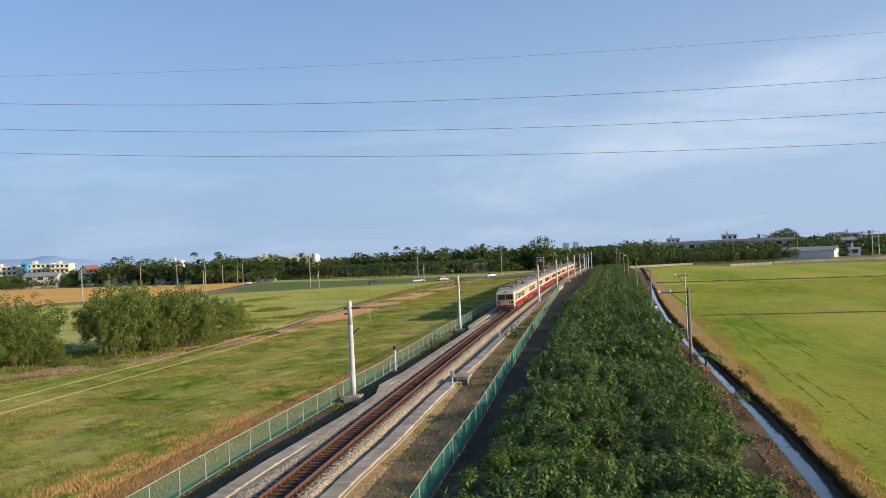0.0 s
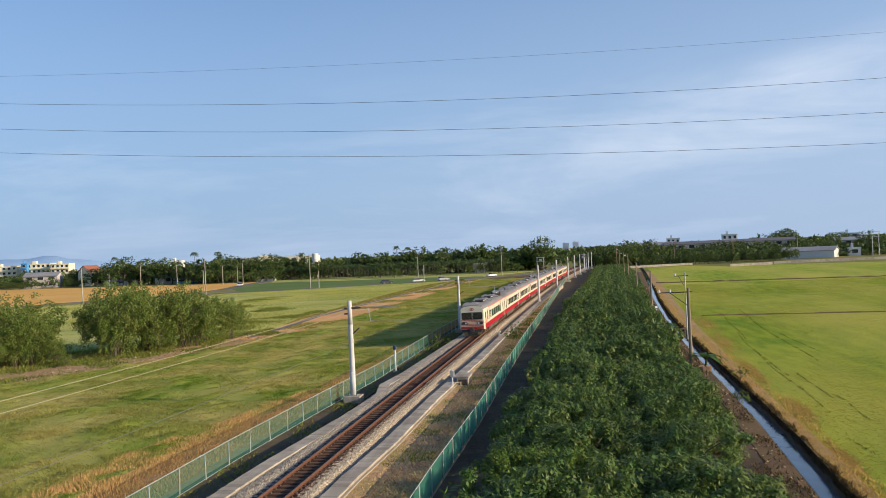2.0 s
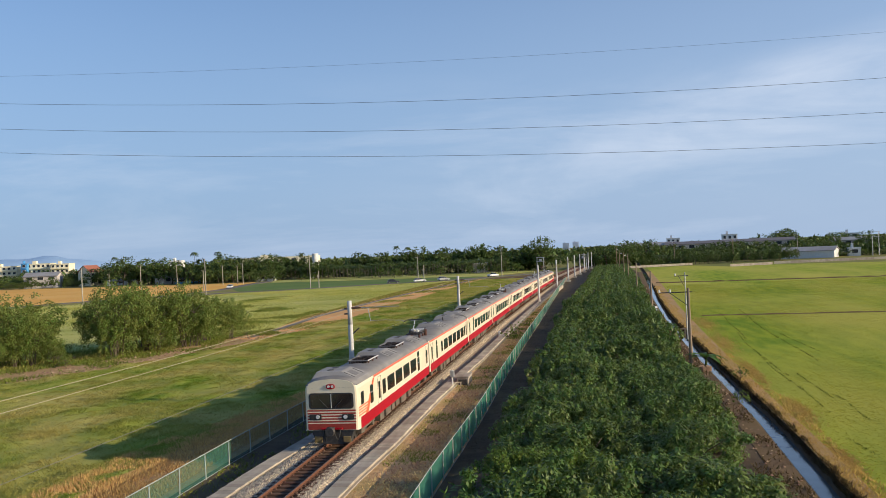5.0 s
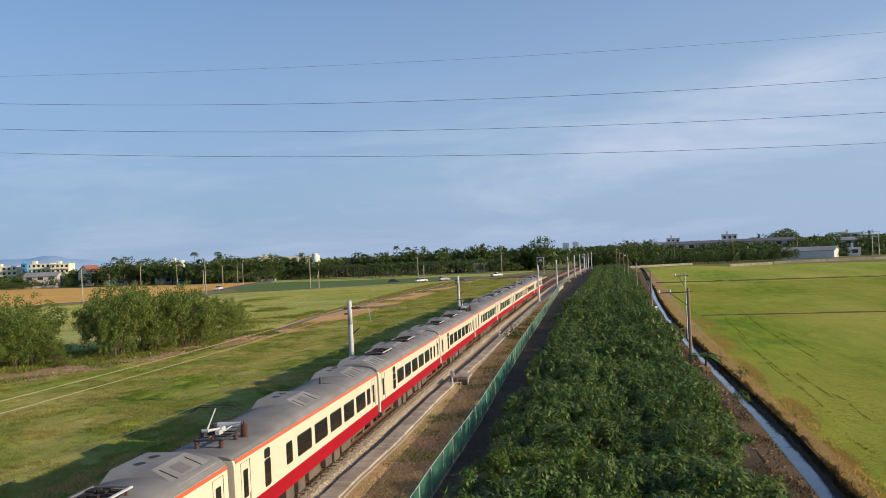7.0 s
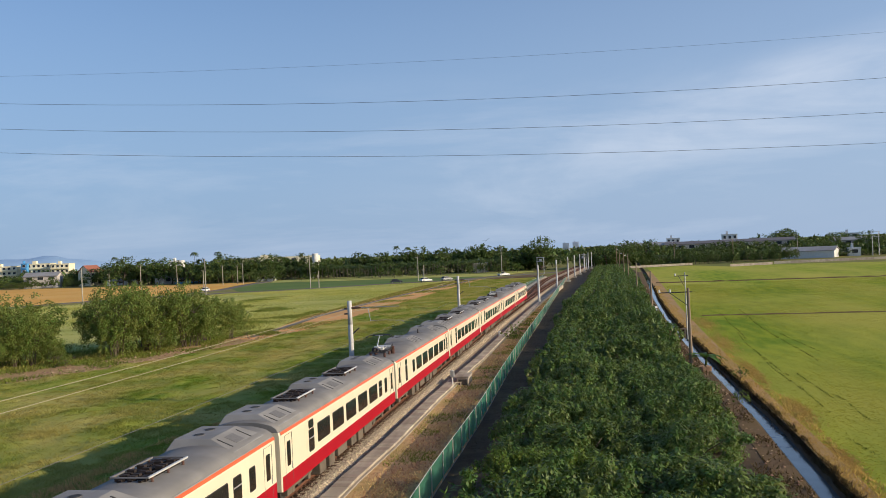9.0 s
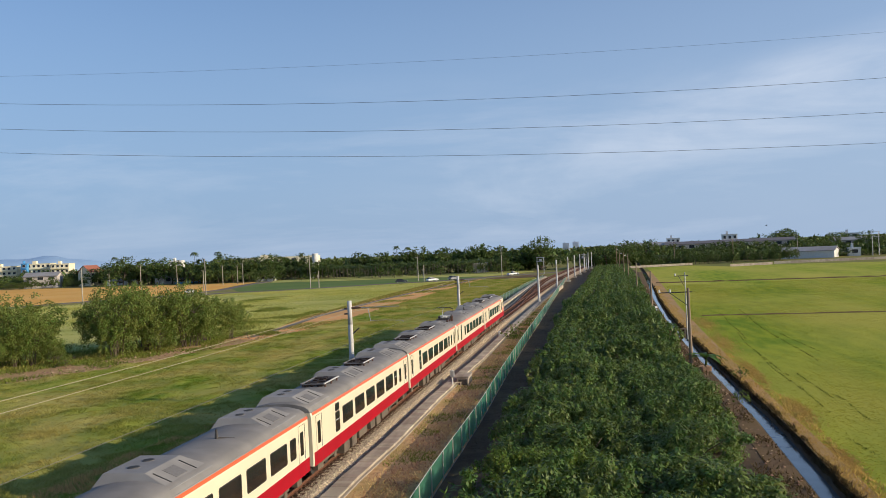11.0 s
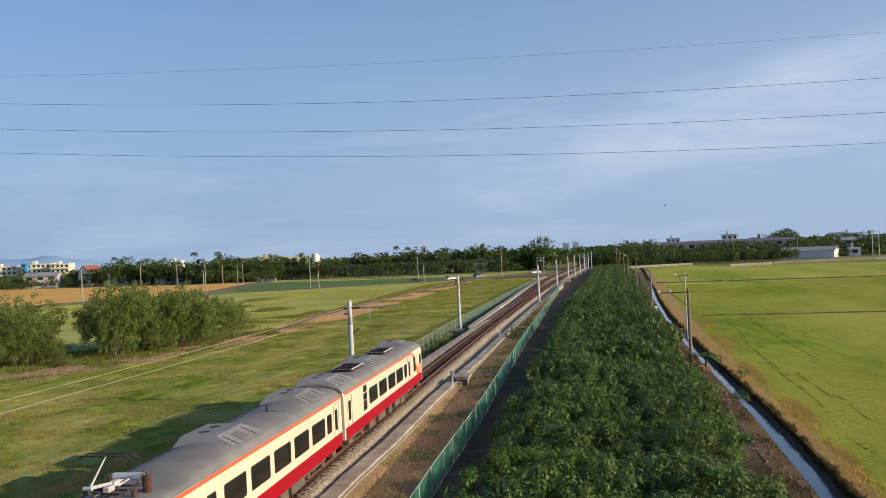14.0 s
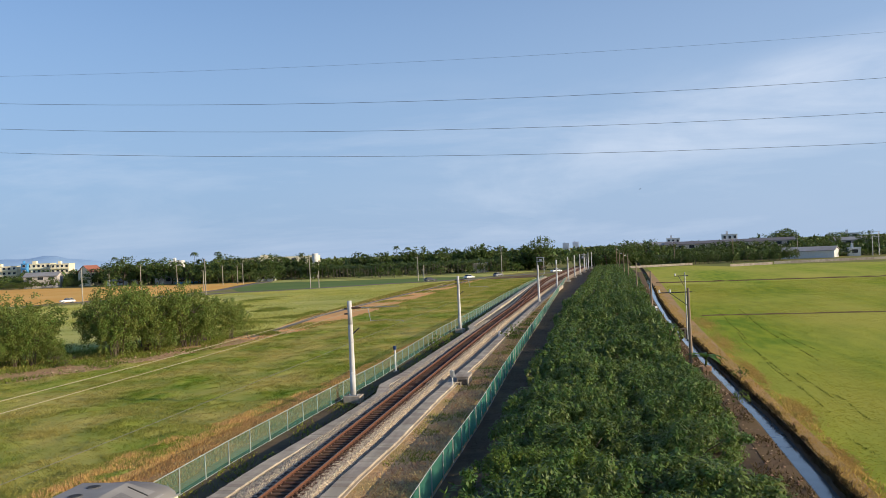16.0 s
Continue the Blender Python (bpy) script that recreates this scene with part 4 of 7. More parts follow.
    # true height of the body over its floor
    for ob in car.children_recursive:
        if ob.type == "MESH":
            for v in ob.data.vertices:
                if v.co.z > 0.86:
                    v.co.z = 0.86 + (v.co.z - 0.86) * BODY_RISE
    return car


def build_cab(car, y, e):
    """The flat driving end: windscreen, stripes, lamps, coupler and plough."""
    out = lambda d: y + e * d
    bm = bmesh.new()
    rounded(bm, "y", (0, out(-0.02), 2.42), 2.36, 0.84, 0.035, 0.16, e)
    screen = part("windscreen", bm, RUBBER, car, "wide black windscreen surround")
    for s in (-1, 1):
        bm = bmesh.new()
        rounded(bm, "y", (s * 0.56, out(0.012), 2.42), 1.06, 0.70, 0.008, 0.10, e)
        part("pane", bm, PANE, screen)
        bm = bmesh.new()
        tube(bm, (s * 0.20, out(0.03), 2.08), (s * 0.62, out(0.03), 2.52), 0.012, 0.012, 6)
        part("wiper", bm, DARK_STEEL, screen)
    bm = bmesh.new()
    box(bm, -0.022, 0.022, *sorted((out(0.0), out(0.03))), 2.04, 2.80, 0.006)
    part("pillar", bm, GALV, screen)
    # marker lamps over the screen
    bm = bmesh.new()
    rounded(bm, "y", (0, out(-0.03), 3.18), 0.46, 0.26, 0.07, 0.12, e)
    housing = part("lamp_housing", bm, RED, car)
    for s in (-0.1, 0.1):
        bm = bmesh.new()
        tube(bm, (s, out(0.03), 3.18), (s, out(0.06), 3.18), 0.075, 0.07, 12)
        part("lamp", bm, LAMP_LENS, housing)
    # crown of the end wall, in body colour
    bm = bmesh.new()
    w = HALF_W - 0.16
    arch = [(-w + 0.02, 3.12), (-0.92 * w, 3.34), (-0.72 * w, 3.46), (-0.4 * w, 3.54), (0, 3.57), (0.4 * w, 3.54), (0.72 * w, 3.46), (0.92 * w, 3.34), (w - 0.02, 3.12)]
    ring = [[(x, out(-0.05), z) for x, z in arch], [(x, out(0.004), z) for x, z in arch]]
    loft(bm, ring, closed=True, caps=True)
    bmesh.ops.recalc_face_normals(bm, faces=bm.faces)
    part("end_crown", bm, CREAM, car)
    # stripes and red front
    for k in range(5):
        bm = bmesh.new()
        z = 1.28 + 0.148 * k
        box(bm, -1.28, 1.28, *sorted((out(-0.03), out(0.006))), z, z + 0.078, 0.004)
        part("stripe", bm, FACE_RED, car)
    bm = bmesh.new()
    box(bm, -1.27, 1.27, *sorted((out(-0.05), out(0.008))), 0.90, 1.22, 0.004)
    part("band", bm, FACE_RED, car, "dark red-orange apron under the lamps")
    for s in (-1, 1):
        bm = bmesh.new()
        rounded(bm, "y", (s * 0.86, out(-0.02), 1.57), 0.64, 0.30, 0.05, 0.06, e)
        h = part("lamp_housing", bm, RUBBER, car)
        for o in (-0.15, 0.15):
            bm = bmesh.new()
            tube(bm, (s * 0.88 + o, out(0.025), 1.58), (s * 0.88 + o, out(0.05), 1.58), 0.11, 0.105, 14)
            part("lamp", bm, LAMP_LENS if o * s < 0 else RUBBER, h)
    bm = bmesh.new()
    box(bm, -0.55, 0.55, *sorted((out(-0.1), out(0.12))), 0.92, 1.0, 0.01)
    part("step", bm, RED, car)
    bm = bmesh.new()
    box(bm, -0.16, 0.16, *sorted((out(0.0), out(0.42))), 0.72, 1.05, 0.03)
    tube(bm, (0, out(0.40), 0.88), (0, out(0.54), 0.88), 0.27, 0.22, 14)
    part("coupler", bm, DARK_STEEL, car)
    bm = bmesh.new()
    p = [(-1.22, 0.90), (1.22, 0.90), (1.05, 0.52), (0.98, 0.24), (0.5, 0.16), (-0.5, 0.16), (-0.98, 0.24), (-1.05, 0.52)]
    loft(bm, [[(x, out(-0.35), z) for x, z in p], [(x * 0.94, out(-0.05), z) for x, z in p]], closed=True, caps=True)
    bmesh.ops.recalc_face_normals(bm, faces=bm.faces)
    part("plough", bm, DARK_STEEL, car, "dark plough with worn yellow corners")
    for s in (-1, 1):
        bm = bmesh.new()
        box(bm, *sorted((s * 0.56, s * 0.96)), *sorted((out(-0.06), out(0.0))), 0.24, 0.56, 0.02)
        part("plough_corner", bm, YELLOW, car)
        bm = bmesh.new()
        path_tube(bm, [(s * 0.42, out(0.0), 0.9), (s * 0.42, out(0.2), 0.6), (s * 0.30, out(0.2), 0.4), (s * 0.2, out(0.3), 0.75)], 0.03, 6)
        part("hose", bm, RUBBER, car)


def build_train():
    lead, mid_r, mid_p, tail_car = build_car("r", -1), build_car("r"), build_car("p"), build_car("r", 1)
    cars = [lead, mid_p, mid_r]
    for k in range(3, 8):
        cars.append(copy_thing(mid_p if k in (4, 7) else mid_r, pose(0, 0, 0)))
    cars.append(tail_car)
    return cars


CARS = build_train()


# ---------------------------------------------------------------- masts, wires, fences
def build_mast(y, side, arm=False):
    """A spun concrete catenary mast on its footing."""
    x = line_x(y, side)
    m = thing("catenary_mast", "white spun concrete catenary mast on a block footing", "catenary mast", group="masts along the railway", at=(x, y, -0.5))
    bm = bmesh.new()
    for k in range(4):
        a, b = k / 4, (k + 1) / 4
        tube(bm, (0, 0, 0.0 + 6.95 * a), (0, 0, 6.95 * b), 0.215 - 0.055 * a, 0.215 - 0.055 * b, 16, caps=k in (0, 3))
    part("pole", bm, PALE_CONCRETE, m, smooth=True)
    bm = bmesh.new()
    box(bm, -0.62, 0.62, -0.62, 0.62, -0.52, 0.03, 0.03)
    part("footing", bm, CONCRETE, m)
    bm = bmesh.new()
    box(bm, -0.36, 0.36, -0.36, 0.36, 0.03, 0.07, 0.01)
    part("base_plate", bm, GALV, m)
    for a in (-0.3, 0.3):
        for b in (-0.3, 0.3):
            bm = bmesh.new()
            tube(bm, (a, b, 0.05), (a, b, 0.26), 0.025, 0.025, 6)
            part("bolt", bm, DARK_STEEL, m)
    s = 1 if side < -13 + 13 and side < -1 else -1
    # lower stub insulator, angled up to the track
    bm = bmesh.new()
    tube(bm, (s * 0.18, 0, 4.55), (s * 0.66, 0, 4.95), 0.045, 0.055, 8)
    part("stub_insulator", bm, DARK_STEEL, m)
    if arm:
        bm = bmesh.new()
        tube(bm, (s * 0.15, 0, 6.42), (s * 0.85, 0, 6.42), 0.075, 0.06, 10)
        part("insulator", bm, BROWN_INS, m)
        bm = bmesh.new()
        tube(bm, (s * 0.85, 0, 6.42), (s * 3.7, 0, 6.44), 0.03, 0.025, 8)
        part("cantilever_tube", bm, GALV, m)
        bm = bmesh.new()
        tube(bm, (s * 1.35, 0, 6.42), (s * 1.55, 0, 5.42), 0.025, 0.025, 8)
        part("dropper", bm, GALV, m)
        bm = bmesh.new()
        path_tube(bm, [(s * 1.50, 0, 5.46), (s * 2.6, 0, 5.46), (s * 3.9, 0, 5.40), (s * 4.0, 0, 5.30)], 0.02, 6)
        part("steady_arm", bm, GALV, m)
        for z in (6.38, 6.0):
            bm = bmesh.new()
            tube(bm, (-s * 0.16, 0, z), (-s * 0.42, 0, z), 0.05, 0.05, 8)
            part("bracket", bm, DARK_STEEL, m)
    return m


SIDE_L, SIDE_R = -3.99, 3.04
for y_, s_, a_ in ((63.26, SIDE_L - 0.11, True), (115.28, SIDE_L, True), (162.84, SIDE_R, False), (218.16, SIDE_R, False), (266.3, SIDE_R, False), (299.5, SIDE_R, False),
                   (327.0, SIDE_R + 0.2, False), (352.0, SIDE_R + 0.4, False), (378.0, SIDE_R + 0.6, False), (402.0, SIDE_R + 0.8, False), (424.0, SIDE_R + 1, False)):
    build_mast(y_, s_, a_)


def wire(name, pts, r, material, label, sides=5):
    bm = bmesh.new()
    path_tube(bm, pts, r, sides)
    return tagged(part(name, bm, material), label, "overhead wire", kind="structure")


def sag(p, q, drop, n=12):
    p, q = Vector(p), Vector(q)
    return [p.lerp(q, k / n) - Vector((0, 0, drop * 4 * (k / n) * (1 - k / n))) for k in range(n + 1)]


ALU = mat("bright aluminium wire", (0.52, 0.45, 0.28), (0.46, 0.39, 0.24), 1, rough=0.5, metal=0.2)
COPPER = mat("grey contact wire", (0.30, 0.29, 0.26), (0.25, 0.24, 0.22), 1, rough=0.5, metal=0.4)
m1, m2 = line_x(63.26, SIDE_L - 0.11), line_x(115.28, SIDE_L)
for dz, dx in ((5.90, -0.40), (5.52, -0.40)):
    wire("feeder_wire", sag((-18.1, 12.5, dz - 0.05), (m1 + dx, 63.26, dz), 0.16) + sag((m1 + dx, 63.26, dz), (m2 + dx, 115.28, dz + 0.05), 0.2)[1:], 0.012, ALU, "bright aluminium feeder wire along the masts")
wire("contact_wire", sag((TRACK_X - 0.3, 10, 4.95), (m1 + 3.9, 63.26, 4.80), 0.05) + sag((m1 + 3.9, 63.26, 4.80), (m2 + 3.9, 115.28, 4.85), 0.05)[1:] +
     [(line_x(y), y, 4.9) for y in steps(140, 420, 20)], 0.007, COPPER, "thin grey contact wire over the track")
# power lines high across the view
for a, b, c in ((0.000381, -0.027898, 28.091), (0.00036, -0.033679, 24.3267), (0.000315, -0.038433, 21.0048), (0.00024, -0.01919, 33.281)):
    pts = [(x, 110.0, c + b * x + a * x * x) for x in steps(-190, 150, 10)]
    wire("power_line", pts, 0.021 if c < 30 else 0.011, DARK_STEEL, "dark power line strung high across the fields")


def build_fence(xs, y0, y1, gap, net, label, height=1.28, z0=-0.95):
    f = thing("fence", label, "fence", kind="structure")
    ys = steps(y0, y1, gap)
    bm = bmesh.new()
    tube(bm, (0, 0, -0.25), (0, 0, height), 0.032, 0.032, 8)
    me = bpy.data.meshes.new("post")
    bm.to_mesh(me)
    bm.free()
    me.materials.append(NET_POST)
    for y in ys:
        ob = new("post", me)
        ob.parent = f
        ob.matrix_basis = pose(xs(y), y, z0, random.uniform(-1, 1), random.uniform(-1.5, 1.5), 0)
    for a, b in zip(ys, ys[1:]):
        bm = bmesh.new()
        n = 5
        d = [0, 0.012 * random.uniform(-1, 1), 0.03 * random.uniform(-1, 1), 0.012 * random.uniform(-1, 1), 0]
        rings = []
        for k in range(n):
            y = a + (b - a) * k / (n - 1)
            rings.append([(xs(y) + d[k] * 1.5 - 0.034, y, z0 + 0.05), (xs(y) + d[k] - 0.034, y, z0 + height * 0.5), (xs(y) - 0.034, y, z0 + height - 0.02)])
        loft(bm, rings)
        panel = part("net_panel", bm, net, f)
        if net == NET:
            bm = bmesh.new()
            for k in range(20):
                y = a + (b - a) * (k + 0.5) / 20
                x = xs(y) - 0.06
                bm.faces.new([bm.verts.new(p) for p in ((x, y, z0 + 0.06), (x + 0.02, y, z0 + 0.06), (x + 0.02, y, z0 + height - 0.03), (x, y, z0 + height - 0.03))])
            part("strands", bm, NET_RIB, panel)
        for z, r in ((height, 0.022), (0.05, 0.014)):
            bm = bmesh.new()
            tube(bm, (xs(a), a, z0 + z), (xs(b), b, z0 + z), r, r, 6)
            part("rail", bm, NET_POST, f)


FENCE_L = [(-20, -18.75), (45, -18.6), (60, -18.1), (75, -17.4), (110, -17.3), (144, -16.3), (186, -15.7), (253, -13.7), (320, -11.0)]
build_fence(lambda y: blend_rows(FENCE_L, y), 24, 300, 2.9, NET_THIN, "green netting fence on pale posts along the pasture")
build_fence(lambda y: blend_rows(FENCE_R, y), 24, 276, 2.9, NET, "green netting fence on pale posts beside the orchard", 1.38, -1.05)


def equipment():
    # lineside box with its post
    b = thing("lineside_box", "grey concrete lineside cabinet on the trough", "cabinet", at=(-9.1, 67.8, -0.52))
    bm = bmesh.new()
    box(bm, -0.46, 0.46, -1.15, 1.15, 0, 0.66, 0.03)
    part("body", bm, CONCRETE, b)
    bm = bmesh.new()
    box(bm, -0.50, 0.50, -1.2, 1.2, 0.662, 0.72, 0.02)
    part("lid", bm, CONCRETE, b)
    for k in (-0.78, 0.0, 0.78):
        bm = bmesh.new()
        box(bm, -0.44, 0.44, k - 0.34, k + 0.34, 0.722, 0.745, 0.01)
        part("cover", bm, CONCRETE, b)
    # flat dark plates on two faces, with nothing cut into the body
    for k in (-0.28, 0.28):
        bm = bmesh.new()
        box(bm, -0.32, 0.32, -1.156, -1.144, 0.10, 0.52) if k < 0 else box(bm, 0.454, 0.466, -0.9, 0.9, 0.10, 0.52)
        part("recess", bm, DARK_STEEL, b)
    p = thing("lineside_post", "white lineside telephone post with a small box", "post", at=(-9.72, 65.6, -0.62))
    bm = bmesh.new()
    tube(bm, (0, 0, -0.2), (0, 0, 1.5), 0.055, 0.055, 10)
    part("pole", bm, WHITE, p)
    bm = bmesh.new()
    box(bm, -0.16, 0.16, -0.12, 0.12, 0.98, 1.46, 0.02)
    part("box", bm, GALV, p)
    bm = bmesh.new()
    tube(bm, (0.55, 0.4, 0), (0.55, 0.4, 0.55), 0.05, 0.05, 8)
    tube(bm, (0.0, 0.1, 0.5), (0.6, 0.5, 0.5), 0.04, 0.04, 8)
    part("bracket", bm, CONCRETE, p)
    q = thing("marker_post", "white marker post with a dark blue lamp head", "marker post", at=(-16.75, 78.5, -0.95))
    bm = bmesh.new()
    tube(bm, (0, 0, 0), (0, 0, 2.05), 0.075, 0.065, 10)
    part("pole", bm, WHITE, q)
    bm = bmesh.new()
    tube(bm, (0, 0, 2.05), (0, 0, 2.38), 0.15, 0.17, 12)
    part("head", bm, mat("dark blue enamel", (0.02, 0.05, 0.14), rough=0.4), q)
    bm = bmesh.new()
    box(bm, -0.2, 0.2, -0.2, 0.2, 0, 0.14, 0.02)
    part("base", bm, CONCRETE, q)
    k = thing("marker_stub", "pale kilometre stone beside the trough", "marker stone", at=(-9.45, 102.5, -0.8))
    bm = bmesh.new()
    box(bm, -0.14, 0.14, -0.12, 0.12, 0, 1.05, 0.04)
    part("stone", bm, PALE_CONCRETE, k)


equipment()


# ---------------------------------------------------------------- plants
def leaf_cloud(name, rng, centers, radii, per, length, width, material, parent, up=0.35, whorl=0.0):
    """Many single leaves gathered in clumps."""
    n = len(centers) * per
    c = np.repeat(np.asarray(centers, float), per, 0)
    r = np.repeat(np.asarray(radii, float), per)
    d = rng.normal(size=(n, 3))
    d /= np.linalg.norm(d, axis=1)[:, None]
    p = c + d * (r * rng.random(n) ** 0.4)[:, None]
    nrm = d * 0.8 + rng.normal(size=(n, 3)) * 0.45 + np.array([0.0, 0.0, up])
    nrm /= np.linalg.norm(nrm, axis=1)[:, None]
    ax = np.cross(nrm, rng.normal(size=(n, 3)))
    ax[:, 2] -= 0.35
    if whorl:
        # leaves spread and droop from the tip of their twig
        ax = ax * (1 - whorl) + d * whorl * 1.6 - np.array([0.0, 0.0, 0.45 * whorl])
        nrm = nrm * 0.6 + np.array([0.0, 0.0, 0.7])
        nrm -= ax * (np.sum(nrm * ax, 1) / np.sum(ax * ax, 1))[:, None]
        nrm /= np.linalg.norm(nrm, axis=1)[:, None]
    ax /= np.linalg.norm(ax, axis=1)[:, None]
    sd = np.cross(nrm, ax)
    sd /= np.linalg.norm(sd, axis=1)[:, None] + 1e-9
    ln = (length * rng.uniform(0.65, 1.3, n))[:, None]
    wd = (width * rng.uniform(0.7, 1.25, n))[:, None]
    v = np.stack([p - ax * ln * 0.5, p + sd * wd * 0.5 - nrm * wd * 0.12, p + ax * ln * 0.5, p - sd * wd * 0.5 - nrm * wd * 0.12], 1)
    return array_mesh(name, v.reshape(-1, 3), np.arange(4 * n), 4, material, parent)


def crown_points(rng, n, rx, rz, z0, hollow=0.55, lumps=6, uneven=0.22):
    """Clump centres on an uneven dome: bulges and dents in its outline."""
    d = rng.normal(size=(n, 3))
    d[:, 2] = np.abs(d[:, 2]) * 1.0 - 0.35
    d /= np.linalg.norm(d, axis=1)[:, None]
    dirs = rng.normal(size=(lumps, 3))
    dirs /= np.linalg.norm(dirs, axis=1)[:, None]
    bulge = 1 + uneven * (np.max(d @ dirs.T, axis=1) - 0.55)
    rr = (hollow + (1 - hollow) * rng.random(n) ** 0.5) * bulge
    return np.stack([d[:, 0] * rx * rr, d[:, 1] * rx * rr, z0 + d[:, 2] * rz * rr], 1)


def stems(name, rng, height, r, limbs, spread, parent, material=BARK, multi=1):
    bm = bmesh.new()
    for m in range(multi):
        base = Vector((rng.uniform(-0.5, 0.5), rng.uniform(-0.5, 0.5), 0)) if multi > 1 else Vector((0, 0, 0))
        lean = Vector((rng.uniform(-0.15, 0.15), rng.uniform(-0.15, 0.15), 0)) * (2.2 if multi > 1 else 1)
        top = base + Vector((0, 0, height)) + lean * height
        mid = base.lerp(top, 0.5) + Vector((rng.uniform(-0.1, 0.1), rng.uniform(-0.1, 0.1), 0))
        tube(bm, base - Vector((0, 0, 0.1)), mid, r, r * 0.75, 7)
        tube(bm, mid, top, r * 0.75, r * 0.5, 7)
        for k in range(limbs):
            a = 6.283 * (k + rng.random()) / limbs
            q = base.lerp(top, rng.uniform(0.55, 0.98))
            e = q + Vector((math.cos(a) * spread, math.sin(a) * spread, spread * rng.uniform(0.35, 0.9))) * rng.uniform(0.5, 0.85)
            tube(bm, q, e, r * 0.42, r * 0.15, 5)
    return part(name, bm, material, parent)


def put(src, m):
    """The first call places the model itself, later ones copies of it."""
    if "used" in src:
        return copy_thing(src, m)
    src["used"] = 1
    src.matrix_basis = m
    return src


def orchard_tree(seed, clumps, per, length, width, leaf=ORCHARD_LEAF, label="low dense fruit tree with glossy dark leaves"):
    rng = np.random.default_rng(seed)
    t = thing("orchard_tree", label, "fruit tree", group="trees of the orchard")
    stems("trunk", rng, 0.7, 0.09, 6, 1.3, t)
    pts = crown_points(rng, clumps, 1.5, 1.02, 0.80, 0.70, 14, 1.1)
    leaf_cloud("crown", rng, pts, rng.uniform(0.24, 0.42, clumps), per, length, width, leaf, t, whorl=0.28)
    return t


def orchard_mid(y):
    return blend_rows([(20, 0.9), (40, 1.0), (54, 1.15), (78, 1.6), (94, 2.3), (150, 4.2), (228, 8.4), (294, 10.4), (400, 14.5)], y)


def plant_orchard():
    near = [orchard_tree(s, 62, 66, 0.20, 0.085) for s in (11, 12, 13, 14, 15, 16)]
    mid = [orchard_tree(s, 54, 30, 0.30, 0.14) for s in (21, 22, 23)]
    rng = random.Random(4)
    for t in near + mid:
        t["used"] = 0
    far_c, far_r = [], []
    y = 25.0
    while y < 396:
        for k, o in enumerate((-3.2 - min(2.0, 0.02 * max(0, y - 62)), -1.25, 2.15, 4.55 + min(0.5, 0.008 * max(0, y - 50)) - 0.5 * (y < 44))):
            yy = y + rng.uniform(-0.5, 0.5) + 0.6 * (k % 2)
            x = orchard_mid(yy) + o + rng.uniform(-0.25, 0.25)
            size = rng.uniform(0.80, 1.22)
            if yy > 165:
                for _ in range(9):
                    a, q = rng.uniform(0, 6.283), rng.random() ** 0.5
                    far_c.append((x + 1.6 * q * math.cos(a), yy + 1.6 * q * math.sin(a), G + 0.75 + 0.85 * math.sqrt(1 - q * q * 0.8) * rng.uniform(0.7, 1.05)))
                    far_r.append(0.6)
                continue
            pool = near if yy < 62 else mid
            src = rng.choice(pool)
            m = pose(x, yy, G - 0.05, 0, 0, rng.uniform(0, 360)) @ Matrix.Diagonal((size, size, size * rng.uniform(0.82, 1.18), 1))
            if src["used"]:
                copy_thing(src, m)
            else:
                src["used"] = 1
                src.matrix_basis = m
        y += 2.75
    # a younger, paler row at the near end
    young = orchard_tree(17, 62, 66, 0.20, 0.085, YOUNG_LEAF, "young fruit tree with pale yellow-green leaves")
    for k, x in enumerate((-3.4, -2.2, -0.9)):
        put(young, pose(x, 37.6 + 0.5 * (k % 2), G - 0.05, 0, 0, 77 * k) @ Matrix.Scale(0.92 + 0.08 * (k % 3), 4))
    leaf = leaf_cloud("far_orchard", np.random.default_rng(8), far_c, far_r, 17, 0.68, 0.24, ORCHARD_LEAF, None, 1.0)
    tagged(leaf, "dense far rows of low dark green fruit trees", "orchard", kind="stuff")


plant_orchard()


def broad_tree(seed, height, rx, clumps, per, leaf, material, label, name="tree", multi=1, low=0.35):
    rng = np.random.default_rng(seed)
    t = thing(name, label, "bush" if name == "bush" else "tree", group="bushes by the dirt track" if name == "bush" else "trees behind the fields")
    stems("trunk", rng, height * 0.62, (0.009 if multi > 1 else 0.022) * height + 0.02, 7, rx * 0.75, t, multi=multi)
    zc = height * (low + (1 - low) * 0.45)
    pts = crown_points(rng, clumps, rx, height - zc, zc, 0.45, 9, 0.95 if name == "bush" else 0.35)
    if name == "bush":
        skirt = crown_points(rng, clumps // 3, rx * 0.98, height * 0.30, height * 0.28, 0.55, 9, 0.6)
        pts = np.concatenate([pts, skirt])
        clumps = len(pts)
    leaf_cloud("crown", rng, pts, rng.uniform(0.05, 0.125 if name == "bush" else 0.17, clumps) * height, per, leaf, leaf * 0.42, material, t)
    return t


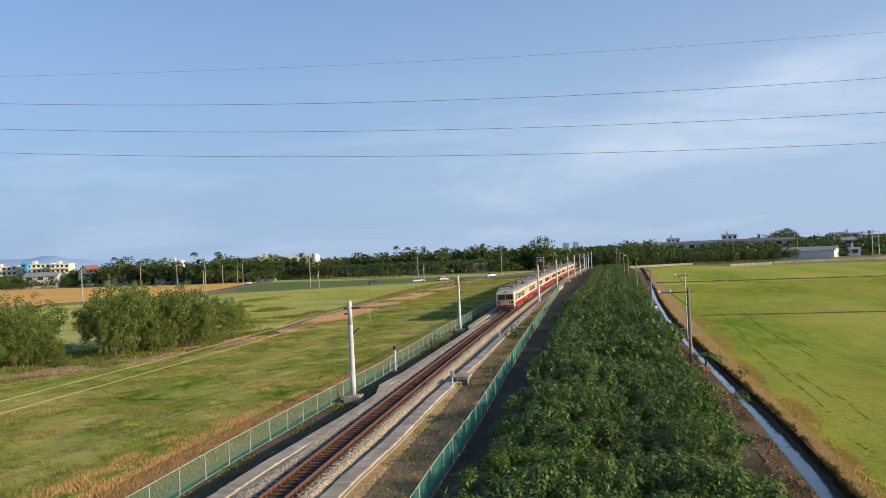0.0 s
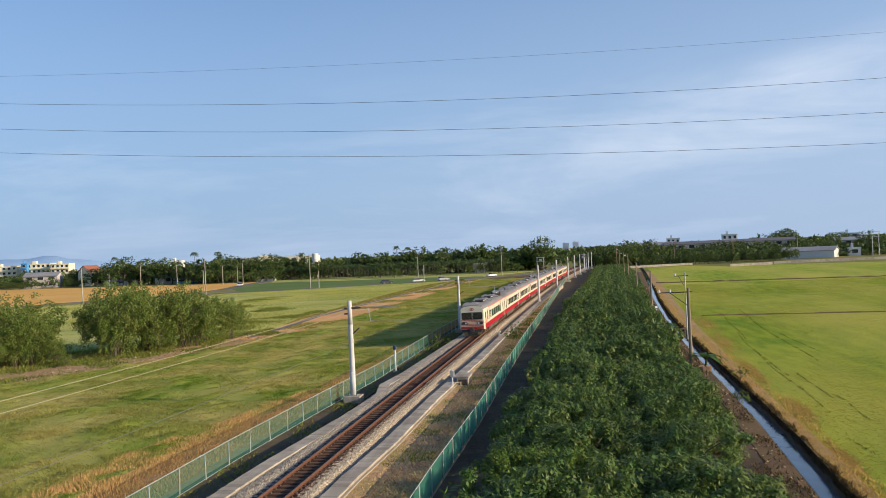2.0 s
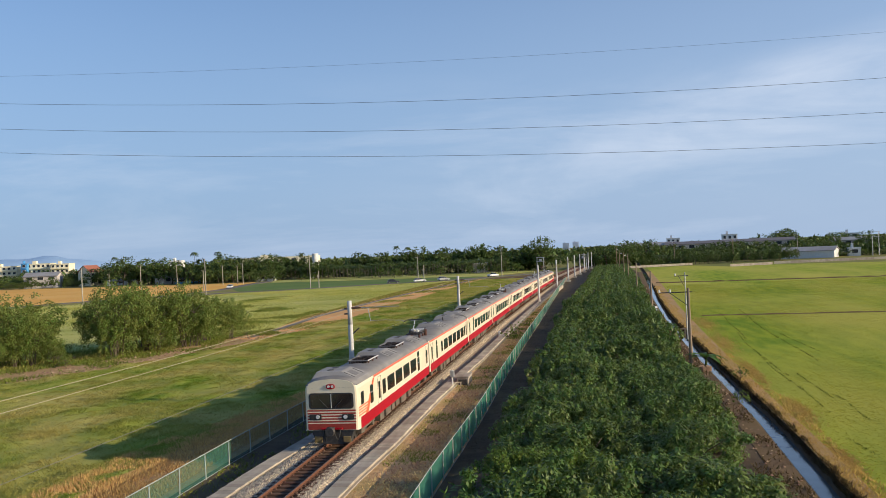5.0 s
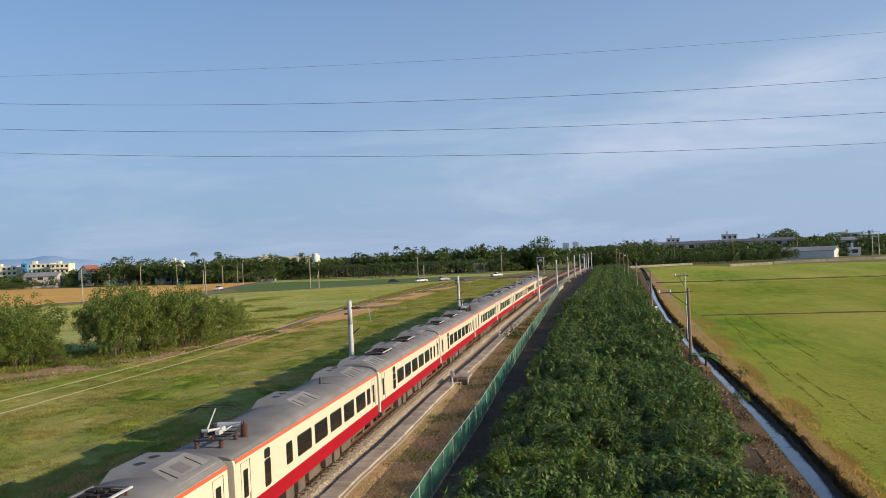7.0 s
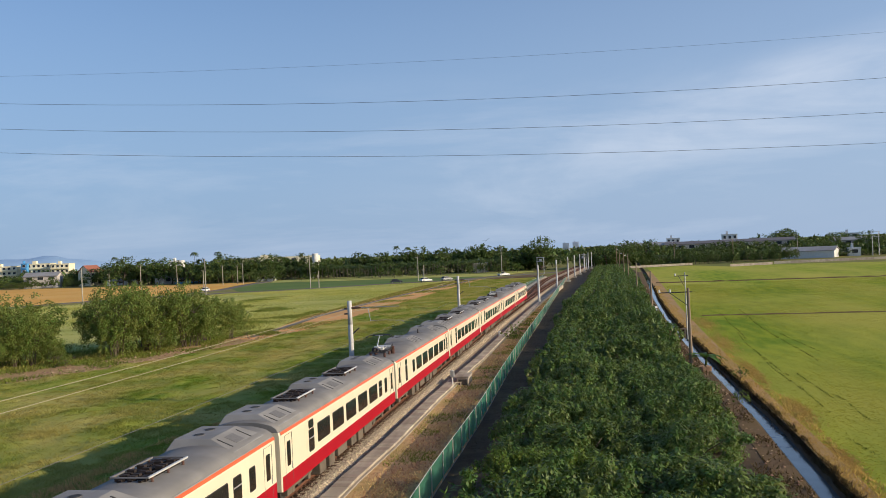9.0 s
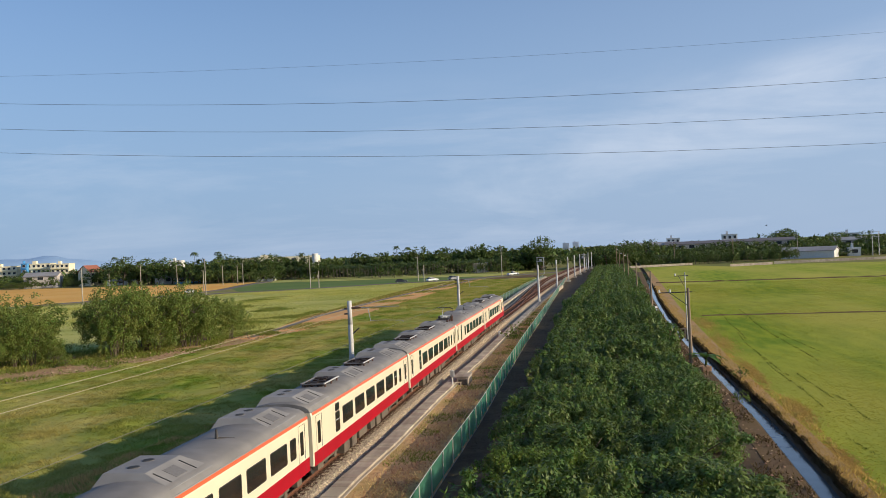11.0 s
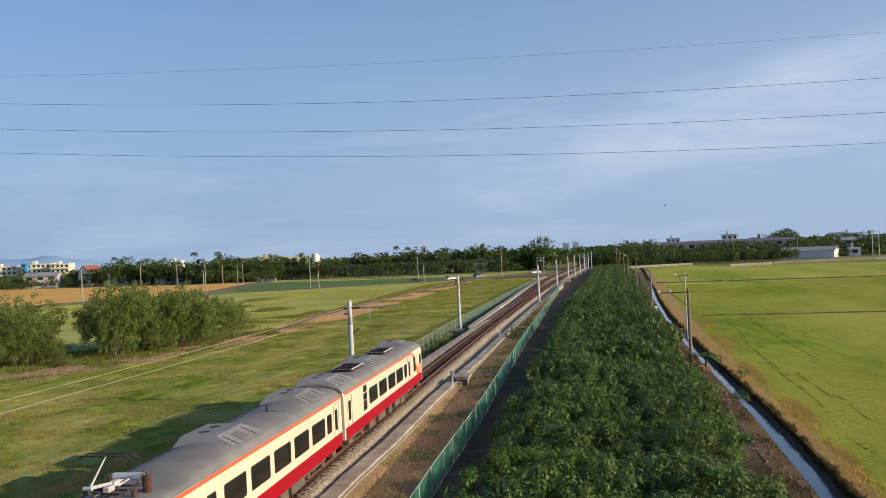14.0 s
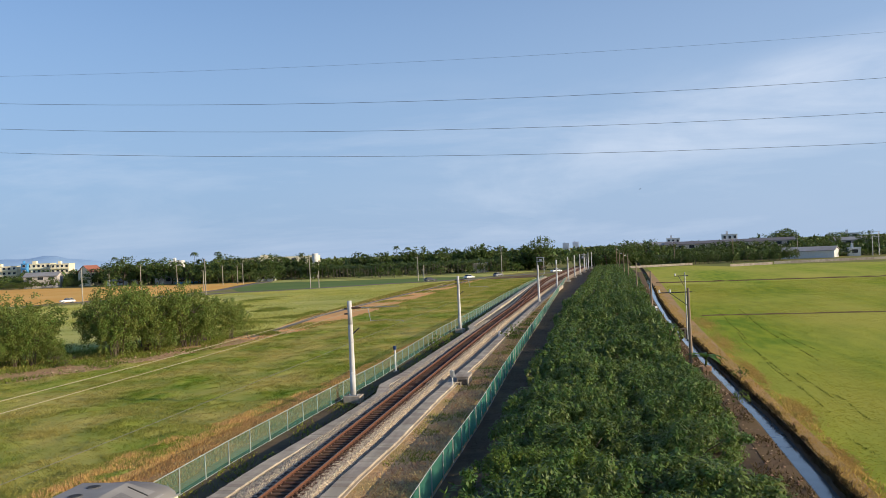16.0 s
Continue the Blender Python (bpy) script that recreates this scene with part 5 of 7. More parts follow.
def plant_bushes():
    models = [broad_tree(s, 7.0, 3.5, 150, 46, 0.29, BUSH_LEAF, "tall leafy bush with many thin stems", "bush", multi=7, low=0.16) for s in (31, 32, 33, 34)]
    rng = random.Random(9)
    # dark clump beside the dirt track, and a lighter one further on
    for x, y, s in ((-50.3, 107.5, 1.02), (-53.5, 104, 1.05), (-55.5, 99.8, 1.0), (-56.4, 108, 1.03), (-50.2, 113.5, 0.84), (-47.9, 117.0, 0.62), (-53.0, 112, 1.0), (-57.5, 103.5, 0.98), (-61.0, 91.2, 0.62), (-59.4, 92.6, 0.42), (-64.4, 88.4, 0.6), (-68, 86.5, 0.7), (-49.2, 108.5, 0.55), (-51.8, 103.2, 0.6), (-54.6, 98.0, 0.62), (-65.5, 88.2, 0.85),
                    (-62.6, 90.5, 0.90), (-64.9, 94.5, 1.06), (-67.5, 90.5, 0.95), (-70.5, 94.5, 0.92), (-63.5, 87.6, 0.72), (-74, 91, 0.9)):
        put(rng.choice(models), pose(x, y, G, 0, 0, rng.uniform(0, 360)) @ Matrix.Diagonal((s * rng.uniform(0.85, 1.1), s * rng.uniform(0.85, 1.1), s * rng.uniform(0.85, 1.12), 1)))
    small = broad_tree(35, 1.5, 1.1, 40, 22, 0.17, BUSH_LEAF, "small leafy weed clump on the verge", "bush", multi=3, low=0.05)
    for x, y, s in ((-57.5, 91.2, 1.0), (-56.0, 89.8, 0.7), (-53, 94, 0.6), (-45.8, 117.5, 0.8), (-8.3, 101.5, 0.9), (-8.0, 106, 0.8), (-8.6, 112, 0.7), (-7.4, 118, 0.7), (-8.0, 73.5, 0.55), (-15.8, 98, 0.9), (-15.9, 101, 0.7), (-15.85, 94, 0.6), (-15.1, 40.2, 0.42), (-16.4, 44.5, 0.4), (10.0, 60, 0.5), (11.9, 71, 0.5)):
        put(small, pose(x, y, G + 0.02, 0, 0, rng.uniform(0, 360)) @ Matrix.Scale(s, 4))


plant_bushes()


def palm(seed, height, frond, fronds=11, label="slender betel palm with a tuft of fronds", lean=0.02):
    rng = np.random.default_rng(seed)
    t = thing("palm", label, "palm tree", group="palms behind the fields")
    bm = bmesh.new()
    top = Vector((rng.uniform(-1, 1) * lean * height, rng.uniform(-1, 1) * lean * height, height))
    tube(bm, (0, 0, -0.1), top * 0.5, 0.13, 0.10, 7)
    tube(bm, top * 0.5, top, 0.10, 0.085, 7)
    part("trunk", bm, PALM_BARK, t)
    vs, fs = [], []
    for k in range(fronds):
        a = 6.283 * k / fronds + rng.uniform(-0.2, 0.2)
        rise = rng.uniform(-0.25, 1.15)
        d = Vector((math.cos(a), math.sin(a), 0))
        s = Vector((-math.sin(a), math.cos(a), 0))
        spine = []
        for j in range(7):
            u = j / 6
            spine.append(top + d * frond * (u * (1 - 0.25 * u)) + Vector((0, 0, frond * (rise * u - (0.55 + rise * 0.75) * u * u))))
        for j in range(6):
            p, q = spine[j], spine[j + 1]
            w = frond * 0.26 * math.sin(math.pi * min(1, (j + 0.9) / 6.6))
            for sg in (1, -1):
                for h in (0.0, 0.5):
                    b = p.lerp(q, h)
                    c = p.lerp(q, h + 0.42)
                    tip = b.lerp(c, 0.5) + s * sg * w + (q - p) * 0.55 - Vector((0, 0, w * 0.55))
                    i = len(vs)
                    vs += [b, c, tip]
                    fs.append((i, i + 1, i + 2))
    raw_mesh("crown", vs, fs, PALM_LEAF, t)
    return t


def bearing(deg, d):
    """A point at the distance d up the line and that many degrees to its right."""
    return d * math.tan(radians(deg)), d


def plant_far():
    rng = random.Random(21)
    betel = [palm(s, h, 3.0, 13) for s, h in ((41, 9.2), (42, 10.0), (43, 8.4), (44, 9.6))]
    # plantation of slender palms along the road
    for row in range(4):
        x = -158 + row * 0.7
        while x < -30 - row * 2:
            y = blend_rows([(-160, 436), (-130, 425), (-100, 408), (-70, 398), (-30, 404)], x) + row * 4.2 + rng.uniform(-0.8, 0.8)
            put(rng.choice(betel), pose(x, y, G, 0, 0, rng.uniform(0, 360)) @ Matrix.Scale(rng.uniform(0.68, 0.86), 4))
            x += rng.uniform(1.5, 2.7)
    for k in range(46):
        a = rng.uniform(4.6, 11.4)
        x, y = bearing(a, rng.uniform(408, 440))
        put(rng.choice(betel), pose(x, y, G, 0, 0, rng.uniform(0, 360)) @ Matrix.Scale(rng.uniform(0.50, 0.62), 4))
    tall = palm(47, 14.5, 3.0, 14, "tall coconut palm above the trees", 0.04)
    for a, d, s in ((-24.25, 440, 1.08), (-22.9, 440, 0.98), (-28.9, 470, 0.98), (-11.6, 450, 0.9), (-11.0, 445, 0.85), (-17.7, 450, 0.83)):
        put(tall, pose(*bearing(a, d), G, 0, 0, rng.uniform(0, 360)) @ Matrix.Scale(s, 4))
    # dwarf clumps in front of the plantation
    shrub = broad_tree(51, 3.4, 1.9, 40, 14, 0.55, LEAF, "rounded shrub in front of the palms", "tree", low=0.05)
    for a in (-20.6, -17.6, -17.1, -13.9, -13.3, -12.6, -11.8, -11.4, -10.6, -9.3, -8.9, -6.9, -4.2, -3.8):
        x, y = bearing(a + rng.uniform(-0.2, 0.2), rng.uniform(386, 396) if a > -16 else 392)
        put(shrub, pose(x, y, G, 0, 0, rng.uniform(0, 360)) @ Matrix.Scale(rng.uniform(0.7, 1.25), 4))
    broad = [broad_tree(s, 10.5, 5.2, 54, 16, 1.12, LEAF, "broad dark green tree at the edge of the fields", low=0.04) for s in (61, 62, 63, 64)]

    def stand(a0, a1, d0, d1, n, h0, h1):
        for k in range(n):
            a = a0 + (a1 - a0) * (k + rng.random()) / n
            h = rng.uniform(h0, h1) / 11.3
            put(rng.choice(broad), pose(*bearing(a, rng.uniform(d0, d1)), G, 0, 0, rng.uniform(0, 360)) @ Matrix.Diagonal((h * rng.uniform(0.85, 1.2), h * rng.uniform(0.85, 1.2), h, 1)))

    stand(-19.5, -8.8, 442, 462, 38, 8.8, 12.8)
    stand(-8.8, -4.6, 432, 450, 17, 10.8, 12.8)
    stand(-5.0, -2.9, 412, 430, 6, 10.0, 12.0)
    stand(-2.9, -1.9, 415, 425, 4, 9.0, 11.5)
    stand(-1.8, -0.6, 470, 520, 5, 5.0, 6.5)
    stand(0.5, 3.3, 408, 430, 12, 9.2, 11.4)
    stand(3.2, 4.6, 440, 470, 6, 9.0, 11.5)
    stand(-17.8, -16.0, 428, 433, 6, 7.0, 8.4)
    stand(-29.0, -25.6, 446, 470, 12, 12.0, 15.0)
    stand(-25.8, -19.3, 428, 460, 32, 10.5, 13.8)
    stand(-31.6, -29.0, 478, 500, 11, 8.0, 12.5)
    stand(-37.5, -33.5, 500, 540, 12, 7.5, 10.5)
    stand(-34.4, -30.5, 540, 580, 12, 8.0, 10.0)
    stand(4.8, 12.0, 448, 480, 44, 7.4, 9.2)
    stand(10.6, 12.9, 640, 680, 7, 12.0, 15.5)
    stand(12.5, 15.4, 470, 500, 11, 8.5, 12.5)
    stand(15.0, 19.5, 490, 540, 13, 8.0, 12.0)
    stand(13.5, 19.0, 434, 446, 12, 2.5, 4.2)
    stand(3.5, 13.0, 402, 414, 16, 2.2, 4.0)
    stand(-6.2, -4.5, 398, 405, 4, 3.5, 5.5)
    stand(-24.0, -19.5, 412, 424, 9, 5.0, 8.0)
    stand(-36.2, -33.3, 470, 488, 9, 4.5, 7.5)
    stand(4.4, 13.2, 404, 428, 30, 4.2, 6.4)
    stand(-24.5, -18.8, 424, 436, 16, 5.5, 8.5)
    stand(-4.6, -1.9, 428, 440, 7, 9.0, 12.0)
    stand(-0.6, 0.6, 560, 600, 4, 5.5, 7.0)
    stand(-38.5, -30.5, 455, 472, 16, 4.5, 7.0)
    # airy crowned tree above the crossing
    airy = broad_tree(71, 15.0, 6.2, 60, 20, 0.95, LEAF, "tall airy tree with open crown by the crossing", low=0.30)
    put(airy, pose(*bearing(-2.35, 418), G))
    # undergrowth that closes the gaps between the trunks
    c, r = [], []
    for k in range(2100):
        a = rng.uniform(-38, 20)
        if -2.2 < a < 0.4:
            continue
        d = blend_rows([(-38, 520), (-31, 500), (-26, 462), (-19, 452), (-14, 440), (-10, 424), (-4.4, 430), (0, 430), (4, 440), (20, 450)], a) + rng.uniform(-3, 9)
        x, y = bearing(a, d)
        c.append((x, y, G + rng.uniform(0.3, 5.5)))
        r.append(1.6)
    tagged(leaf_cloud("undergrowth", np.random.default_rng(82), c, r, 12, 1.6, 0.8, LEAF, None), "dark undergrowth between the far trees", "undergrowth", kind="stuff")
    # woods that close the horizon
    c, r = [], []
    for k in range(1500):
        a = rng.uniform(-60, 60)
        d = rng.uniform(620, 1500)
        x, y = bearing(a, d / max(0.5, abs(math.cos(radians(a))) ** -1))
        h = rng.uniform(4.0, 9.0)
        for _ in range(3):
            c.append((x + rng.uniform(-8, 8), y + rng.uniform(-6, 6), G + h * rng.uniform(0.2, 0.85)))
            r.append(h * 0.42)
    tagged(leaf_cloud("far_woods", np.random.default_rng(81), c, r, 9, 4.0, 2.3, LEAF, None), "far dark woods along the horizon", "woods", kind="stuff")


plant_far()


# ---------------------------------------------------------------- grass and litter
def blades(name, rng, x, y, z, h, w, material, label, category, lean=0.35):
    """Single grass blades, one bent triangle pair each."""
    n = len(x)
    a = rng.uniform(0, 6.283, n)
    d = np.stack([np.cos(a), np.sin(a), np.zeros(n)], 1)
    o = rng.normal(0, lean, (n, 2)) * h[:, None]
    p = np.stack([x, y, z], 1)
    v = np.stack([p - d * w[:, None], p + d * w[:, None], p + np.stack([o[:, 0], o[:, 1], h], 1)], 1)
    ob = array_mesh(name, v.reshape(-1, 3), np.arange(3 * n), 3, material)
    return tagged(ob, label, category, kind="stuff")


def inside(poly, x, y):
    """Which points lie inside an outline."""
    hit = np.zeros(len(x), bool)
    px, py = zip(*poly)
    j = len(poly) - 1
    for i in range(len(poly)):
        cross = (np.array(py[i]) > y) != (py[j] > y)
        with np.errstate(divide="ignore", invalid="ignore"):
            hit ^= cross & (x < (px[j] - px[i]) * (y - py[i]) / (py[j] - py[i] + 1e-12) + px[i])
        j = i
    return hit


def patchy(x, y, s, seed):
    """A slow uneven field of values from 0 to 1, for tussocks and bare patches."""
    r = np.random.default_rng(seed)
    v = np.zeros(len(x))
    for k in range(7):
        a, f, p = r.uniform(0, 6.283), s * r.uniform(0.6, 2.2), r.uniform(0, 6.283)
        v += np.sin((x * math.cos(a) + y * math.sin(a)) * f + p)
    return 0.5 + v / 9.0


VERGE_DRY = mat("brown verge litter", (0.66, 0.43, 0.24), (0.45, 0.285, 0.15), 1.5, (0.58, 0.44, 0.20), 0.3, 0.6, vary=0.7, glow_through=0.3, world=True)
VERGE_GREEN = mat("green verge weeds", (0.15, 0.20, 0.035), (0.24, 0.25, 0.05), 0.8, (0.38, 0.30, 0.11), 0.4, 0.5, vary=0.5, glow_through=0.3, world=True)
WEEDS = mat("dark track weeds", (0.11, 0.175, 0.026), (0.19, 0.23, 0.042), 0.7, (0.26, 0.23, 0.07), 0.15, 0.6, vary=0.5, glow_through=0.3, world=True)
# the bank's shade goes into this brown; path tufts share it
DARK_TUFT = mat("dark brown bank tufts", (0.085, 0.058, 0.03), (0.13, 0.09, 0.042), 1.0, (0.16, 0.12, 0.05), 0.4, 0.5, vary=0.5, glow_through=0.2, world=True)
RIPE_RICE = mat("yellow rice blades", (0.44, 0.40, 0.05), (0.50, 0.43, 0.08), 0.5, (0.36, 0.37, 0.04), 0.1, 0.6, vary=0.1, glow_through=0.45, world=True)
MEADOW_BLADES = mat("pale meadow grass blades", (0.49, 0.46, 0.13), (0.57, 0.53, 0.17), 0.3, (0.25, 0.31, 0.065), 0.06, 0.8, vary=0.2, glow_through=0.4, world=True)


RICE_LINES = ([(19.8, 132.6), (17.2, 98.2)],
              [(23.6, 138.7), (20.9, 108.5), (20.4, 94.5), (19.7, 79.1)],
              [(21.6, 104.2), (21.5, 93.6), (21.4, 85.9)],
              [(17.5, 105.5), (16.3, 91.9), (15.2, 73.1), (14.9, 64.8), (14.6, 56.4)],
              [(16.4, 72.9), (16.1, 66.7), (16.0, 61.2)],
              [(16.5, 62.3), (16.4, 58.1), (16.1, 53.7)],
              [(16.0, 85.9), (15.5, 71.5)],
              [(13.5, 49.3), (13.7, 44.7)])


def grow():
    rng = np.random.default_rng(17)
    # pasture: a short sward with leaning tussocks in it
    field = [(-23.9, 30), (-23.4, 48), (-22.0, 58), (-20.9, 67), (-19.9, 85), (-19.5, 110), (-19.3, 190), (-38.2, 190), (-38.9, 160), (-39.5, 141), (-40.8, 127), (-43, 112), (-46.7, 95), (-52, 81.5), (-60.4, 62), (-75, 46), (-75, 30)]
    turf = lambda x, y: 0.20 * patchy(x, y, 1.5, 35) * patchy(x, y, 0.7, 36) * 1.6 + 0.07 * patchy(x, y, 4.0, 37)
    gx, gy = np.arange(-75, -19, 0.26), np.concatenate([np.arange(33, 80, 0.30), np.arange(80, 190, 0.5)])
    mx, my = np.meshgrid(gx, gy)
    keep = inside(field, mx.ravel(), my.ravel()).reshape(mx.shape)
    mz = G - 0.05 + np.where(keep, turf(mx.ravel(), my.ravel()).reshape(mx.shape), 0.0)
    cell = keep[:-1, :-1] | keep[1:, :-1] | keep[:-1, 1:] | keep[1:, 1:]
    idx = np.arange(mx.size).reshape(mx.shape)
    quads = np.stack([idx[:-1, :-1][cell], idx[:-1, 1:][cell], idx[1:, 1:][cell], idx[1:, :-1][cell]], 1)
    used, quads = np.unique(quads, return_inverse=True)
    grid_v = np.stack([mx.ravel(), my.ravel(), mz.ravel()], 1)[used]
    tagged(array_mesh("turf", grid_v, quads.ravel(), 4, GRASS, smooth=True), "lumpy green turf with straw patches", "grass", kind="stuff")
    n = 480000
    y = 33 + 150 * rng.random(n) ** 1.7
    x = rng.uniform(-75, -19.3, n)
    t = patchy(x, y, 0.55, 3)
    ok = inside(field, x, y) & (rng.random(n) < 0.75 + 0.3 * t)
    x, y, t = x[ok], y[ok], t[ok]
    h = rng.uniform(0.03, 0.10, len(x)) * (0.4 + 1.0 * t)
    blades("grass", rng, x, y, G - 0.06 + turf(x, y), h, rng.uniform(0.02, 0.045, len(x)) * (1 + y / 120), BLADES, "thick uneven pasture grass", "grass", 0.55)
    n = 9000
    y = 33 + 150 * rng.random(n) ** 1.6
    x = rng.uniform(-75, -19.3, n)
    t = patchy(x, y, 0.45, 33)
    ok = inside(field, x, y) & (rng.random(n) < np.clip(2.4 * t - 0.65, 0.08, 1))
    x, y, t = x[ok], y[ok], t[ok]
    per = 60
    size = np.repeat(rng.uniform(0.6, 1.35, len(x)) * (0.55 + 0.7 * t), per)
    a, q = rng.uniform(0, 6.283, len(size)), rng.random(len(size)) ** 0.5
    tx = np.repeat(x, per) + 0.62 * size * q * np.cos(a)
    ty = np.repeat(y, per) + 0.75 * size * q * np.sin(a)
    h = size * (1.15 - 0.9 * q) * rng.uniform(0.12, 0.28, len(size))
    blades("grass_tussocks", rng, tx, ty, G - 0.06 + turf(tx, ty), h, rng.uniform(0.014, 0.032, len(tx)) * (1 + ty / 110), BLADES, "leaning green and straw tussocks in the pasture", "grass", 0.6)
    n = 110000
    y = 176 + 138 * rng.random(n)
    x = rng.uniform(-39, -12, n)
    ok = (x > np.interp(y, [176, 224, 316], [-38.6, -37.6, -35.0])) & (x < np.interp(y, [176, 253, 316], [-18.8, -16.0, -13.4]))
    x, y = x[ok], y[ok]
    blades("grass", rng, x, y, np.full(len(x), G), rng.uniform(0.05, 0.20, len(x)) * (0.4 + patchy(x, y, 0.6, 38)), rng.uniform(0.06, 0.12, len(x)), BLADES, "pasture grass thinning towards the crossing", "grass", 0.6)
    # dry strip by the fence
    n = 95000
    y = 30 + 110 * rng.random(n) ** 1.6
    x = np.interp(y, [30, 48, 58, 67, 85, 115, 180], [-24.3, -23.4, -22.0, -20.7, -19.5, -18.8, -18.6]) + rng.uniform(-0.6, 1.0, n) * np.interp(y, [30, 60, 110], [4.8, 3.0, 1.2])
    ok = x < np.interp(y, [30, 60, 115, 180], [-18.9, -18.5, -17.7, -16.6])
    x, y = x[ok], y[ok]
    blades("dry_grass", rng, x, y, np.full(len(x), G + 0.01), rng.uniform(0.06, 0.26, len(x)) * (0.35 + 1.1 * patchy(x, y, 1.3, 34)), rng.uniform(0.02, 0.045, len(x)), DRY_BLADES, "dry reddish grass along the fence", "grass")
    # verge between trough and fence
    n = 30000
    y = 28 + 150 * rng.random(n) ** 1.6
    u = rng.random(n)
    fence_x = np.interp(y, [r[0] for r in FENCE_R], [r[1] - 0.12 for r in FENCE_R])
    edge = np.interp(y, [r[0] for r in TROUGH_R], [r[1] + 0.62 for r in TROUGH_R]) + BEND * y * y
    x = edge + u * (fence_x - edge)
    t = patchy(x, y, 0.7, 9)
    z = np.where(x > fence_x - 0.78, VERGE_Z - 0.12 - 0.42 * (x - fence_x + 0.78) / 0.9, VERGE_Z - 0.06)
    for lo, hi, m, word in ((-1.0, 0.60, VERGE_DRY, "dry weeds and litter on the verge"), (0.60, 2.0, VERGE_GREEN, "green weeds growing through the litter on the verge")):
        ok = (t >= lo) & (t < hi) & (rng.random(n) < 0.7)
        k = int(ok.sum())
        blades("verge_weeds", rng, x[ok], y[ok], z[ok], rng.uniform(0.03, 0.16, k) * (1.4 if lo > 0 else 1.0), rng.uniform(0.02, 0.05, k), m, word, "weeds", 0.8)
    # weeds on the rough side of the dirt track and under the bushes
    n = 150000
    x, y = rng.uniform(-100, -40, n), rng.uniform(58, 131, n)
    patch = [(-41.5, 128), (-43.5, 112), (-47.2, 95), (-52.6, 81.5), (-61, 62), (-92, 33), (-98, 60), (-84, 96), (-64, 104), (-60, 116), (-47.5, 131)]
    t = patchy(x, y, 0.5, 15)
    back = np.interp(y, [60, 88, 100, 115, 130], [-76, -57.5, -51.5, -48.5, -46.5])
    ok = inside(patch, x, y) & (rng.random(n) < np.where(x < back, 0.9, np.clip(2.6 * t - 1.05, 0.02, 1)))
    x, y, t = x[ok], y[ok], t[ok]
    blades("weeds", rng, x, y, np.full(len(x), G + 0.02), rng.uniform(0.08, 0.34, len(x)) * (0.5 + t), rng.uniform(0.03, 0.07, len(x)), WEEDS, "dark green weeds over the rubble by the bushes", "weeds", 0.5)
    n = 60000
    x, y = rng.uniform(-52, -36, n), rng.uniform(122, 316, n)
    t = patchy(x, y, 0.22, 16)
    lane_l = np.interp(y, [118, 156, 207, 254, 318], [-46.2, -48.2, -47.0, -44.5, -38.8])
    side = np.interp(y, [118, 141, 174, 224, 316], [-41.3, -38.7, -38.4, -37.4, -34.8])
    back = np.interp(y, [118, 133, 155, 174, 221, 284, 320], [-47.6, -46.8, -50, -49.8, -50.6, -49.9, -44])
    ok = (x < side) & (x > back) & ((x < lane_l - 0.1) | (x > lane_l + 1.9)) & (rng.random(n) < np.where(x < lane_l, 0.9, np.clip(3.4 * t - 1.5, 0, 0.9)))
    x, y = x[ok], y[ok]
    blades("verge_grass", rng, x, y, np.full(len(x), G + 0.02), rng.uniform(0.06, 0.22, len(x)), rng.uniform(0.05, 0.11, len(x)), VERGE_GREEN, "green grass growing over the dirt track", "grass", 0.5)
    n = 9000
    y = 30 + 130 * rng.random(n) ** 1.5
    x = np.interp(y, [q[0] for q in FENCE_L], [q[1] for q in FENCE_L]) + 0.15 + 1.7 * rng.random(n)
    ok = (rng.random(n) < np.clip(3 * patchy(x, y, 0.6, 17) - 1.1, 0, 1)) & (x < np.interp(y, [q[0] for q in TROUGH_L], [q[1] - 0.5 for q in TROUGH_L]) + BEND * y * y)
    x, y = x[ok], y[ok]
    blades("verge_weeds", rng, x, y, np.full(len(x), G + 0.05), rng.uniform(0.04, 0.25, len(x)), rng.uniform(0.02, 0.05, len(x)), VERGE_GREEN, "scattered weeds in the dark soil inside the fence", "weeds", 0.6)
    # rice, in faint rows
    n = 400000
    y = 32 + 190 * rng.random(n) ** 1.7
    x = rng.uniform(11.5, 95, n)
    edge = np.interp(y, [r[0] for r in BANK_R], [r[1] for r in BANK_R])
    ok = (x > edge + 0.1) & (x < 0.52 * y + 6)
    x, y = x[ok], y[ok]
    x = np.where(rng.random(len(x)) < 0.7, np.round((x + 0.25 * y) / 0.3) * 0.3 - 0.25 * y + rng.normal(0, 0.04, len(x)), x)
    t = patchy(x, y, 0.16, 5)
    ok = rng.random(len(x)) < 0.45 + 0.8 * t
    x, y, t = x[ok], y[ok], t[ok]
    blades("rice", rng, x, y, np.full(len(x), G), rng.uniform(0.015, 0.04, len(x)) * (0.7 + 0.6 * t), rng.uniform(0.018, 0.034, len(x)) * (1 + y / 110), RICE_BLADES, "even young rice plants", "rice", 2.4)
    # riper yellow drifts in the rice
    n = 260000
    y = 34 + 190 * rng.random(n) ** 1.6
    x = rng.uniform(11.5, 95, n)
    edge = np.interp(y, [r[0] for r in BANK_R], [r[1] for r in BANK_R])
    t = patchy(x, y, 0.30, 51) * patchy(x, y, 0.09, 52) * 2
